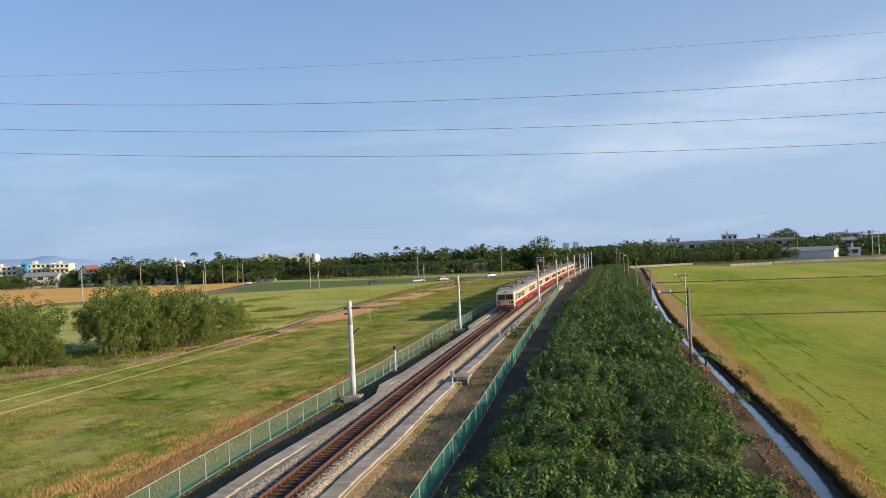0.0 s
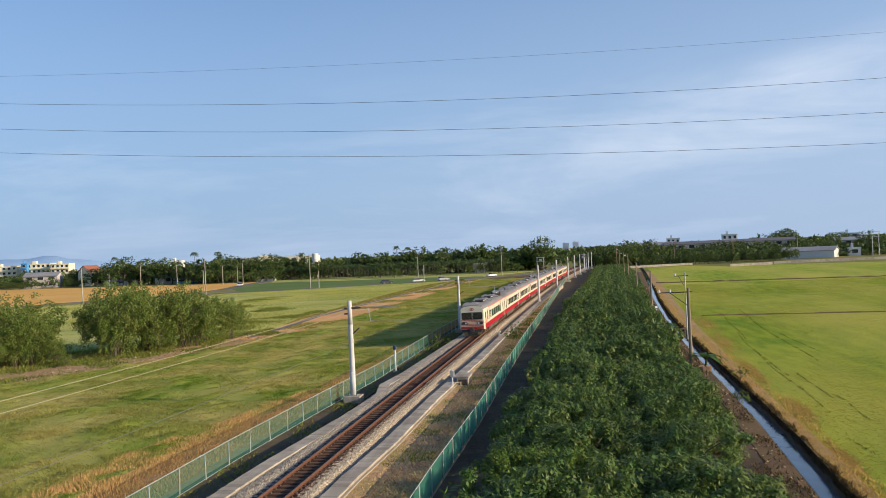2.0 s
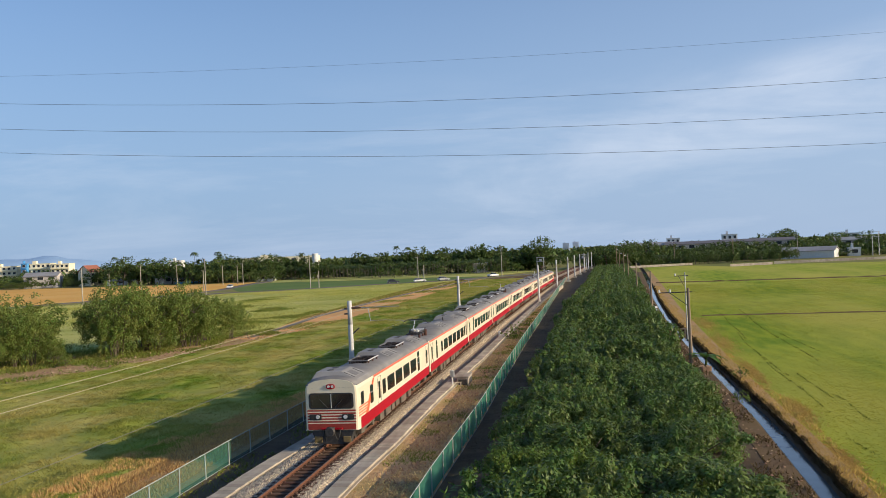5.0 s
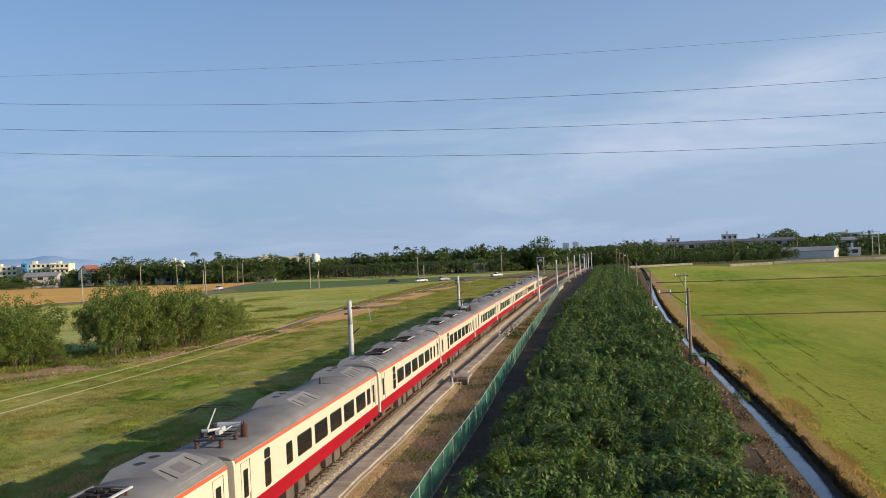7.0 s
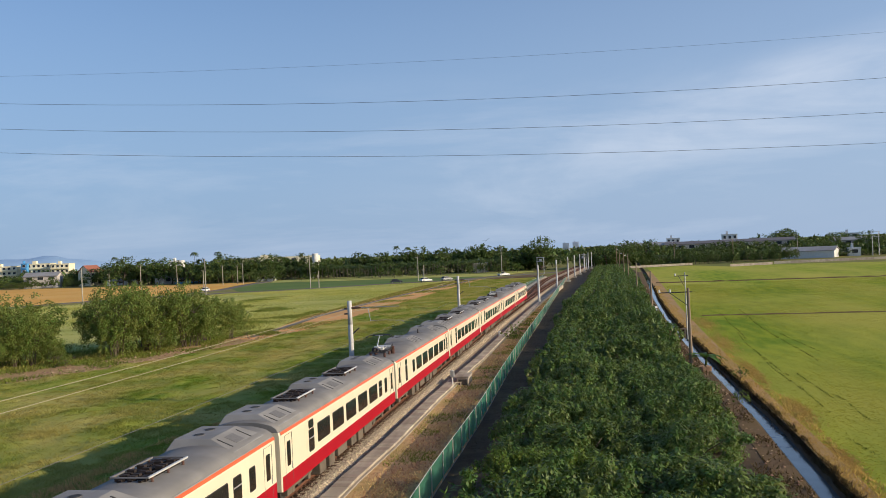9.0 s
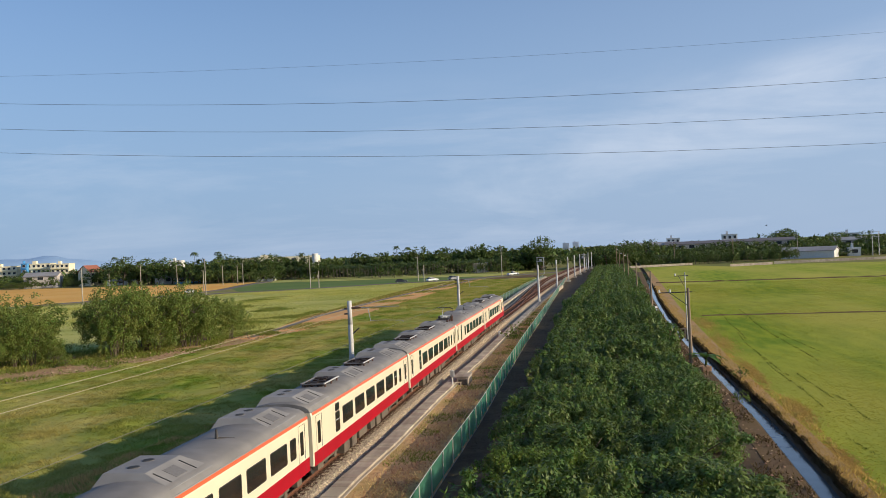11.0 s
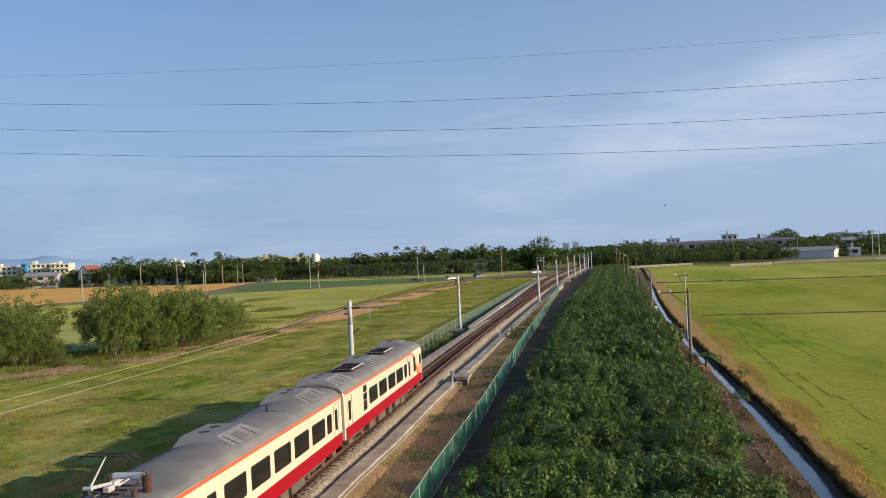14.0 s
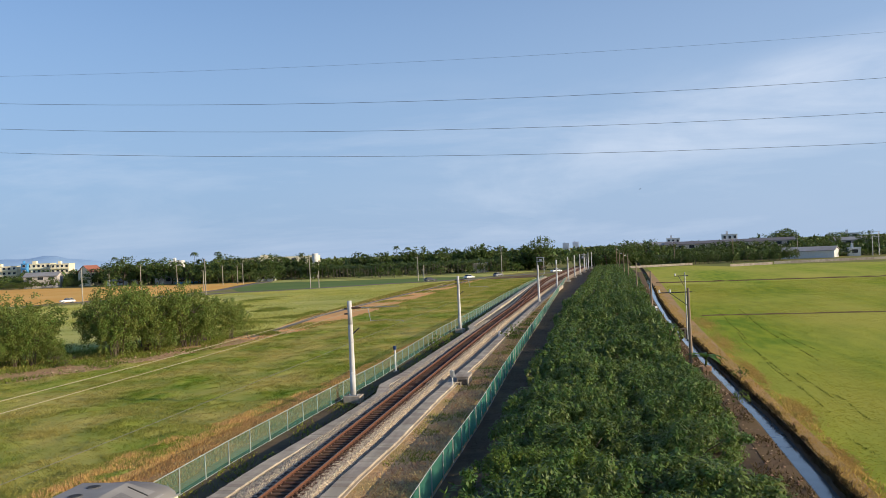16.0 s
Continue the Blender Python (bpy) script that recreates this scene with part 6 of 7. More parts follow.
    ok = (x > edge + 0.1) & (x < 0.52 * y + 6) & (rng.random(n) < np.clip(3.2 * t - 1.4 + 1.6 * np.exp(-(x - edge) / 3.5) * patchy(x, 0.35 * y, 0.9, 53), 0, 0.9))
    x, y = x[ok], y[ok]
    blades("ripe_rice", rng, x, y, np.full(len(x), G), rng.uniform(0.02, 0.045, len(x)), rng.uniform(0.018, 0.034, len(x)) * (1 + y / 110), RIPE_RICE, "yellower drifts of riper rice", "rice", 2.4)
    # faint tractor lines curving through the rice
    lx, ly = [], []
    for way in RICE_LINES:
        for (xa, ya), (xb, yb) in zip(way, way[1:]):
            for k in range(int(17 * math.hypot(xb - xa, yb - ya))):
                u = rng.random()
                yy = ya + (yb - ya) * u
                if math.sin(yy * 1.9 + xa) + 0.7 * math.sin(yy * 0.83) > -0.8:
                    lx.append(xa + (xb - xa) * u + 0.08 * math.sin(yy * 0.31) + rng.normal(0, 0.06))
                    ly.append(yy)
    lx, ly = np.array(lx), np.array(ly)
    blades("rice_tracks", rng, lx, ly, np.full(len(lx), G), rng.uniform(0.03, 0.08, len(lx)), rng.uniform(0.02, 0.04, len(lx)), WEEDS, "darker trodden lines through the rice", "rice", 0.4)
    # pale dry drifts in the rice along the bank
    spots = np.array(((12.9, 57.2, 0.35, 3.0), (14.3, 95, 0.6, 7.0), (11.9, 44.5, 0.3, 2.2), (15.6, 118, 0.7, 8.0), (13.3, 74, 0.3, 5.0)))[rng.integers(0, 5, 17000)]
    sx, sy = spots[:, 0] + spots[:, 2] * rng.normal(0, 1, 17000), spots[:, 1] + spots[:, 3] * rng.normal(0, 0.7, 17000)
    sx += 0.045 * (sy - spots[:, 1])
    ok = sx > np.interp(sy, [q[0] for q in BANK_R], [q[1] for q in BANK_R])
    sx, sy = sx[ok], sy[ok]
    blades("dry_rice", rng, sx, sy, np.full(len(sx), G), rng.uniform(0.02, 0.06, len(sx)), rng.uniform(0.03, 0.06, len(sx)), BLEACHED, "pale dry drifts of thin rice by the bank", "rice", 2.0)
    # ditch bank: edge tufts darkened for shade, golden grass above, thinning into the rice
    y = 30 + 190 * rng.random(52000) ** 1.7
    n = len(y)
    r = np.interp(y, [q[0] for q in DITCH], [q[2] for q in DITCH])
    l = np.interp(y, [q[0] for q in DITCH], [q[1] for q in DITCH])
    lump = patchy(r, y, 1.6, 41)
    u = rng.random(n)
    k = n // 3
    x = (r + 0.26 + 0.10 * lump + 0.26 * u)[:k]
    blades("bank_tufts", rng, x, y[:k], G - 0.42 + 1.5 * (x - r[:k] - 0.22), rng.uniform(0.05, 0.22, k) * (0.5 + lump[:k]), rng.uniform(0.02, 0.05, k), DARK_TUFT, "dark brown tufts along the edge of the ditch", "grass", 0.6)
    x = (r + 0.46 + 0.16 * lump + u ** 1.5 * (0.7 + 1.3 * patchy(r, y, 0.5, 43)))[k:2 * k]
    blades("dry_grass", rng, x, y[k:2 * k], np.full(k, G + 0.01), rng.uniform(0.04, 0.17, k) * (0.5 + lump[k:2 * k]), rng.uniform(0.02, 0.045, k), BLEACHED, "golden dry grass along the ditch bank", "grass", 0.6)
    x = (l - 0.68 - 1.8 * u)[2 * k:]
    ok = rng.random(len(x)) < np.clip(2.4 * patchy(x, y[2 * k:], 0.9, 44) - 0.8, 0, 1)
    x, y = x[ok], y[2 * k:][ok]
    blades("path_tufts", rng, x, y, np.full(len(x), G + 0.02), rng.uniform(0.04, 0.2, len(x)), rng.uniform(0.02, 0.045, len(x)), DARK_TUFT, "brown dry tufts on the ditch path", "grass", 0.6)
    # dark beds of rank grass in the meadow and along the lane
    beds = ((-77, 194, 5, 9), (-84, 228, 5, 12), (-65, 182, 4, 8), (-57.5, 147, 4, 7), (-53, 153, 3, 8), (-51, 161, 2.0, 12), (-55, 134, 4, 6))
    which = rng.integers(0, len(beds), 24000)
    bed = np.array(beds)[which]
    x, y = bed[:, 0] + bed[:, 2] * rng.normal(0, 0.5, len(which)), bed[:, 1] + bed[:, 3] * rng.normal(0, 0.5, len(which))
    ok = (rng.random(len(x)) < np.clip(2.6 * patchy(x, y, 0.35, 71) - 0.95, 0, 1)) & (x < np.interp(y, [118, 133, 155, 174, 221], [-48.0, -47.2, -50.4, -50.2, -51]))
    x, y = x[ok], y[ok]
    blades("rank_grass", rng, x, y, np.full(len(x), G), rng.uniform(0.12, 0.4, len(x)), rng.uniform(0.05, 0.10, len(x)), WEEDS, "dark beds of rank grass in the pale meadow", "grass", 0.5)
    # tall tussocks in the far meadow
    n = 260000
    x, y = rng.uniform(-165, -46, n), rng.uniform(70, 312, n)
    poly = [(-50.3, 156), (-51.0, 221), (-50.2, 284), (-47, 312), (-66, 306), (-100, 284), (-134, 259), (-152, 233), (-165, 215), (-165, 120), (-118, 42), (-72, 77), (-56, 92), (-49, 112), (-47.5, 133)]
    t = patchy(x, y, 0.11, 12)
    ok = inside(poly, x, y) & (rng.random(n) < t)
    x, y, t = x[ok], y[ok], t[ok]
    blades("meadow_grass", rng, x, y, np.full(len(x), G), rng.uniform(0.08, 0.28, len(x)) * (0.5 + t), rng.uniform(0.05, 0.11, len(x)), MEADOW_BLADES, "long grass tussocks in the pale meadow", "grass", 0.5)


grow()

RUBBLE = mat("broken brick rubble", (0.52, 0.35, 0.22), (0.38, 0.24, 0.15), 3, vary=0.7, bump=0.4, bscale=20, world=True)


def rubble(name, rng, x, y, z, size, material, label):
    n = len(x)
    base = np.array([[1, 0, 0], [0, 1, 0], [-1, 0, 0], [0, -1, 0], [0, 0, 0.8]])
    v = base[None] * rng.uniform(0.6, 1.4, (n, 5, 3)) * size[:, None, None]
    a = rng.uniform(0, 6.283, n)
    c, s = np.cos(a)[:, None], np.sin(a)[:, None]
    v = np.stack([v[..., 0] * c - v[..., 1] * s, v[..., 0] * s + v[..., 1] * c, v[..., 2]], -1) + np.stack([x, y, z], 1)[:, None]
    tri = np.array([[0, 1, 4], [1, 2, 4], [2, 3, 4], [3, 0, 4]])
    ob = array_mesh(name, v.reshape(-1, 3), (tri[None] + 5 * np.arange(n)[:, None, None]).ravel(), 3, material)
    return tagged(ob, label, "rubble", kind="stuff")


def scatter():
    rng = np.random.default_rng(23)
    n = 900
    y = 66 + 62 * rng.random(n)
    x = np.interp(y, [62, 75, 81.5, 95, 112, 127], [-61, -54.5, -52.3, -47, -43.2, -41]) - rng.random(n) ** 1.5 * 6.0
    rubble("rubble", rng, x, y, np.full(n, G + 0.02), rng.uniform(0.04, 0.20, n), RUBBLE, "broken stones and bricks along the dirt track")
    n = 7000
    y = 26 + 120 * rng.random(n) ** 1.4
    x = np.interp(y, [26, 54, 95, 137], [-6.6, -6.3, -6.4, -5.5]) + rng.random(n) * 2.4
    rubble("clods", rng, x, y, np.full(n, G - 0.07), rng.uniform(0.03, 0.13, n), EARTH, "dark clods of earth beside the orchard fence")
    n = 6000
    y = 28 + 110 * rng.random(n) ** 1.5
    fx = np.interp(y, [q[0] for q in FENCE_R], [q[1] for q in FENCE_R])
    a = np.interp(y, [q[0] for q in TROUGH_R], [q[1] + 0.65 for q in TROUGH_R]) + BEND * y * y
    x = a + (fx - 0.95 - a) * rng.random(n)
    ok = rng.random(n) < np.clip(3.2 * patchy(x, y, 0.8, 61) - 0.9, 0.05, 1)
    x, y = x[ok], y[ok]
    rubble("leaf_litter", rng, x, y, np.full(len(x), VERGE_Z - 0.09), rng.uniform(0.03, 0.09, len(x)), VERGE_DRY, "curled brown leaves littering the verge")
    n = 420
    y = 34 + 190 * rng.random(n) ** 1.4
    l = np.interp(y, [r[0] for r in DITCH], [r[1] - 0.75 for r in DITCH])
    x = l - rng.random(n) * 1.2
    rubble("stones", rng, x, y, np.full(n, G + 0.02), rng.uniform(0.03, 0.10, n), RUBBLE, "stones and rubbish along the ditch path")


scatter()


# ---------------------------------------------------------------- poles, houses, walls
def utility_pole(x, y, h, arm=0.0, label="weathered wooden utility pole with a cross arm", material=None, insulators=2, thick=0.17):
    p = thing("utility_pole", label, "utility pole", group="utility poles across the fields", at=(x, y, G - 0.05))
    bm = bmesh.new()
    tube(bm, (0, 0, 0), (0, 0, h), thick, thick * 0.65, 10)
    part("pole", bm, material or (WOOD_POLE if x > 0 and y < 420 else FAR_POLE), p)
    if arm:
        bm = bmesh.new()
        tube(bm, (-arm, 0, h - 0.35), (0.35, 0, h - 0.35), 0.05, 0.05, 6)
        part("cross_arm", bm, DARK_STEEL, p)
        bm = bmesh.new()
        tube(bm, (-arm * 0.62, 0, h - 0.38), (-0.1, 0, h - 1.5), 0.035, 0.035, 6)
        part("brace", bm, DARK_STEEL, p)
        for k in range(insulators):
            bm = bmesh.new()
            tube(bm, (-arm + 0.05 + k * arm * 0.36, 0, h - 0.33), (-arm + 0.05 + k * arm * 0.36, 0, h - 0.08), 0.09, 0.06, 8)
            part("insulator", bm, WHITE, p)
    return p


for x, y, h, a in ((9.08, 78.0, 6.75, 2.45), (10.25, 133, 6.6, 0.0), (11.6, 187, 6.6, 0.0), (13.2, 247.4, 7.7, 0.9), (14.2, 290.4, 7.8, 0.9), (15.6, 351.6, 8.6, 0.9), (16.7, 402.6, 9.1, 0.9),
                   (-142.5, 238.7, 10.6, 1.0), (-170.5, 327.5, 10.7, 1.0), (-233.7, 416.4, 7.1, 0.8), (-183.2, 386.2, 9.9, 0.9), (-140.2, 317.7, 7.9, 0.8), (-120.0, 273.5, 11.9, 1.0), (-159.7, 382.9, 9.0, 0.8),
                   (-156.1, 391.5, 8.6, 0.8), (-151.2, 385.7, 9.8, 1.0), (-92.0, 296.7, 10.9, 0.0), (-89.6, 298.8, 5.9, 0.0), (-60.4, 331.5, 9.2, 0.9), (-57.0, 324.5, 6.1, 0.0), (-30.8, 357.2, 12.0, 0.9),
                   (43.5, 419.7, 10.4, 0.9), (67.3, 406.7, 10.7, 0.9), (99.7, 428.9, 11.2, 0.9)):
    utility_pole(x, y, h, a, "weathered wooden utility pole with a cross arm" if a else "plain weathered utility pole beside the field")
utility_pole(11.35, 99.8, 7.3, 1.1, "thin grey steel pole with a short arm", GALV, 1, 0.075)


def h_frame(x, y):
    p = thing("twin_pole", "twin pole frame with three cross bars", "utility pole", at=(x, y, G))
    for s in (-1.4, 1.4):
        bm = bmesh.new()
        tube(bm, (s, 0, 0), (s, 0, 11), 0.18, 0.13, 8)
        part("pole", bm, PALE_CONCRETE, p)
    for z in (8.4, 9.6, 10.7):
        bm = bmesh.new()
        box(bm, -2.0, 2.0, -0.08, 0.08, z, z + 0.16)
        part("cross_arm", bm, GALV, p)


h_frame(134.3, 431)
PLASTER = mat("cream plaster", (0.88, 0.80, 0.58), (0.82, 0.74, 0.53), 0.6, (0.60, 0.52, 0.38), 0.1, 0.4, rough=0.9)
GREY_PLASTER = mat("grey tile cladding", (0.64, 0.58, 0.53), (0.56, 0.50, 0.46), 1.5, (0.34, 0.31, 0.30), 0.2, 0.4, rough=0.8)
TILE_RED = mat("red roof tiles", (0.38, 0.14, 0.09), (0.30, 0.11, 0.07), 2.5, rough=0.8)
TILE_GREY = mat("grey roof tiles", (0.17, 0.16, 0.17), (0.13, 0.12, 0.13), 2.5, rough=0.8)
SHEET = mat("corrugated roof sheet", (0.36, 0.36, 0.36), (0.29, 0.29, 0.30), 1.0, (0.24, 0.20, 0.18), 0.15, 0.5, rough=0.6)
BLUE = mat("faded blue sheeting", (0.06, 0.25, 0.55), (0.08, 0.30, 0.58), 1.0, rough=0.6)
DARK_GLASS = mat("dark house glass", (0.03, 0.035, 0.04), (0.04, 0.045, 0.05), 1.0, rough=0.15)


def house(x, y, w, d, h, storeys, wall, roof, label, name="house", turn=0.0, gable=1.6, bays=4):
    hs = thing(name, label, "building", at=(x, y, G))
    hs.rotation_euler.z = radians(turn)
    bm = bmesh.new()
    box(bm, -w / 2, w / 2, -d / 2, d / 2, -0.2, h)
    if gable:
        for e in (-1, 1):
            vs = [bm.verts.new(p) for p in ((e * (w / 2 - 0.01), -d / 2, h), (e * (w / 2 - 0.01), d / 2, h), (e * (w / 2 - 0.01), 0, h + gable))]
            bm.faces.new(vs)
    part("wall", bm, wall, hs)
    bm = bmesh.new()
    if gable:
        for s in (-1, 1):
            pts = [(-w / 2 - 0.5, s * (d / 2 + 0.6), h - 0.25), (w / 2 + 0.5, s * (d / 2 + 0.6), h - 0.25), (w / 2 + 0.5, 0, h + gable + 0.05), (-w / 2 - 0.5, 0, h + gable + 0.05)]
            loft(bm, [pts, [(a, b, c + 0.22) for a, b, c in pts]], closed=True, caps=True)
    else:
        box(bm, -w / 2 - 0.25, w / 2 + 0.25, -d / 2 - 0.25, d / 2 + 0.25, h, h + 0.35)
        box(bm, -w * 0.22, -w * 0.08, -1.6, 1.6, h + 0.34, h + 2.3)
    bmesh.ops.recalc_face_normals(bm, faces=bm.faces)
    part("roof", bm, roof, hs)
    sh = h / storeys
    for k in range(storeys):
        for b in range(bays):
            cx = -w / 2 + (b + 0.5) * w / bays
            ww, wh = w / bays * 0.5, sh * 0.45
            bm = bmesh.new()
            box(bm, cx - ww / 2 - 0.12, cx + ww / 2 + 0.12, -d / 2 - 0.10, -d / 2 + 0.02, k * sh + sh * 0.34, k * sh + sh * 0.34 + wh + 0.24)
            win = part("window", bm, WHITE, hs)
            bm = bmesh.new()
            box(bm, cx - ww / 2, cx + ww / 2, -d / 2 - 0.13, -d / 2 - 0.05, k * sh + sh * 0.34 + 0.12, k * sh + sh * 0.34 + 0.12 + wh)
            part("pane", bm, DARK_GLASS, win)
        if storeys > 2 and k:
            bm = bmesh.new()
            box(bm, -w / 2, w / 2, -d / 2 - 1.1, -d / 2, k * sh, k * sh + 0.9)
            part("balcony", bm, wall, hs)
    return hs


house(-421, 603, 22, 12, 14.0, 4, PLASTER, PLASTER, "cream four-storey apartment block behind trees", "apartment_block", 12, 0, 6)
house(-395, 606, 20, 12, 15.0, 4, PLASTER, PLASTER, "cream apartment block with stepped flat roof", "apartment_block", 12, 0, 6)
house(-375, 604, 13, 12, 14.2, 4, PLASTER, PLASTER, "cream apartment block at the end of the row", "apartment_block", 12, 0, 4)
house(-400, 596, 4, 4, 15.4, 4, BLUE, BLUE, "narrow house with faded blue cladding", "house", 10, 0, 1)
house(-312, 482, 19, 10, 7.0, 2, GREY_PLASTER, SHEET, "pale two-storey country house with a low grey roof", "house", 14, 1.9, 3)
house(-284.5, 486, 9, 10, 8.2, 2, PLASTER, TILE_RED, "cream house with a steep red roof", "house", 70, 3.6, 2)
house(-270, 492, 8, 9, 7.0, 2, WHITE, TILE_RED, "small white house among trees", "house", 20, 2.0, 2)
house(-255, 470, 16, 8, 2.6, 1, WHITE, SHEET, "low white shed at the field edge", "shed", 10, 0.9, 3)
house(-221, 455, 11, 8, 4.0, 1, GREY_PLASTER, SHEET, "grey shed with a pale gable", "shed", 60, 1.6, 2)
house(-205, 447, 14, 5, 2.6, 1, BLUE, SHEET, "low blue sheeted shelter", "shed", 8, 0.5, 2)
house(-289, 610, 9, 9, 12.6, 3, WHITE, WHITE, "white flat-roofed house above the trees", "house", 10, 0, 2)
house(-155, 428, 9, 6, 3.0, 1, WHITE, TILE_RED, "small white hut with a red roof", "hut", 10, 0.9, 2)
house(-245, 705, 66, 20, 12.0, 2, PLASTER, PLASTER, "long pale factory hall far behind the palms", "factory_hall", 8, 0, 9)
house(-46, 418, 6, 6, 4.2, 1, GREY_PLASTER, WHITE, "small grey hut with white eaves", "hut", 0, 0, 1)
house(107, 437, 23, 16, 3.4, 1, WHITE, SHEET, "white farm shed under a grey sheet roof", "shed", -22, 1.5, 0)
house(128, 442, 5, 6, 3.6, 1, WHITE, WHITE, "small white outbuilding beside the shed", "hut", -8, 0, 1)
house(150, 520, 22, 12, 7.0, 2, GREY_PLASTER, SHEET, "grey two-storey house at the village edge", "house", -10, 1.4, 4)
house(160, 560, 10, 9, 10.5, 3, WHITE, WHITE, "white flat-roofed house above the trees", "house", -10, 0, 2)
house(95, 590, 78, 24, 8.4, 2, GREY_PLASTER, TILE_GREY, "long grey factory hall with a dark roof", "factory_hall", -6, 1.4, 12)
house(46, 600, 34, 20, 8.6, 2, GREY_PLASTER, SHEET, "long grey factory hall with a low gable", "factory_hall", -6, 1.6, 7)
house(66, 640, 9, 10, 12.4, 3, WHITE, WHITE, "white house rising over the factory roofs", "house", -6, 0, 3)
house(104, 640, 10, 10, 13.4, 3, WHITE, WHITE, "pale stair tower over the factory roofs", "house", -6, 0, 3)
# pale blue-grey: the haze of the distance is put into the wall colour
HAZY = mat("hazy far plaster", (0.50, 0.56, 0.66), (0.46, 0.52, 0.62), 0.3, rough=1.0)
house(-20, 1500, 11, 10, 15, 7, HAZY, HAZY, "far grey apartment tower on the horizon", "apartment_block", 0, 0, 0)
house(-4, 1520, 10, 10, 16.5, 8, HAZY, HAZY, "far grey apartment tower on the horizon", "apartment_block", 0, 0, 0)


def water_tower():
    t = thing("water_tower", "white concrete water tower on four legs", "water tower", at=(-132.4, 437, G))
    bm = bmesh.new()
    tube(bm, (0, 0, 10.0), (0, 0, 12.3), 1.7, 1.7, 20)
    tube(bm, (0, 0, 12.3), (0, 0, 12.7), 1.8, 1.2, 20)
    tube(bm, (0, 0, 8.2), (0, 0, 10.0), 1.3, 1.7, 20)
    part("tank", bm, WHITE, t)
    for a in (-1.2, 1.2):
        for b in (-1.2, 1.2):
            bm = bmesh.new()
            tube(bm, (a, b, 0), (a, b, 8.25), 0.24, 0.22, 8)
            part("leg", bm, WHITE, t)
    for z in (2.8, 5.6):
        bm = bmesh.new()
        box(bm, -1.35, 1.35, -1.35, 1.35, z, z + 0.3)
        part("brace", bm, WHITE, t)


water_tower()


def low_wall(x0, y0, x1, y1, h, material, label):
    d = Vector((x1 - x0, y1 - y0, 0))
    w = thing("low_wall", label, "wall", kind="structure", at=((x0 + x1) / 2, (y0 + y1) / 2, G - 0.1))
    w.rotation_euler.z = math.atan2(d.y, d.x)
    n = max(1, int(d.length / 6))
    for k in range(n):
        bm = bmesh.new()
        a = -d.length / 2 + k * d.length / n
        box(bm, a + 0.01, a + d.length / n - 0.01, -0.12, 0.12, 0, h, 0.02)
        part("panel", bm, material, w)


low_wall(18.6, 388, 49, 400, 0.9, CONCRETE, "long pale concrete wall at the field's far end")
low_wall(57.0, 352, 74, 359, 1.0, CONCRETE, "grey concrete wall beside the rice field")
low_wall(76, 366, 140, 372, 1.0, CONCRETE, "weathered boundary wall of the farm")
bm = bmesh.new()
for x0, y0, x1, y1 in ((19.5, 235.5, 120, 217.5), (16.8, 129.6, 95, 119.0)):
    d = (Vector((x1, y1, 0)) - Vector((x0, y0, 0))).normalized()
    nrm = Vector((-d.y, d.x, 0))
    ring = []
    for k in range(60):
        p = Vector((x0, y0, 0)).lerp(Vector((x1, y1, 0)), k / 59) + nrm * random.uniform(-0.12, 0.12)
        hgt = random.uniform(0.10, 0.26) * (1.25 if y0 > 200 else 0.7)
        ring.append([p - nrm * 0.5 + Vector((0, 0, G - 0.02)), p - nrm * 0.15 + Vector((0, 0, G + hgt)), p + nrm * 0.15 + Vector((0, 0, G + hgt)), p + nrm * 0.5 + Vector((0, 0, G - 0.02))])
    loft(bm, ring)
bmesh.ops.recalc_face_normals(bm, faces=bm.faces)
tagged(part("field_bund", bm, PATH), "low earth bunds dividing the rice field", "bund", kind="structure")


def crossing_gear():
    for x, y in ((-15.0, 352), (1.8, 388)):
        g = thing("signal_portal", "small grey steel signal portal at the crossing", "signal portal", at=(x, y, G))
        for s in (-1.3, 1.3):
            bm = bmesh.new()
            tube(bm, (s, 0, 0), (s, 0, 6.6), 0.13, 0.13, 8)
            part("post", bm, GALV, g)
        for z in (5.0, 6.5):
            bm = bmesh.new()
            box(bm, -1.6, 1.6, -0.12, 0.12, z, z + 0.2)
            part("beam", bm, GALV, g)
        bm = bmesh.new()
        box(bm, -0.5, 0.5, -0.3, 0.3, 5.2, 6.0, 0.03)
        part("cabinet", bm, GALV, g)


crossing_gear()


BANANA = mat("banana leaf", (0.085, 0.17, 0.03), (0.12, 0.22, 0.04), 1.5, rough=0.5, glow_through=0.35)


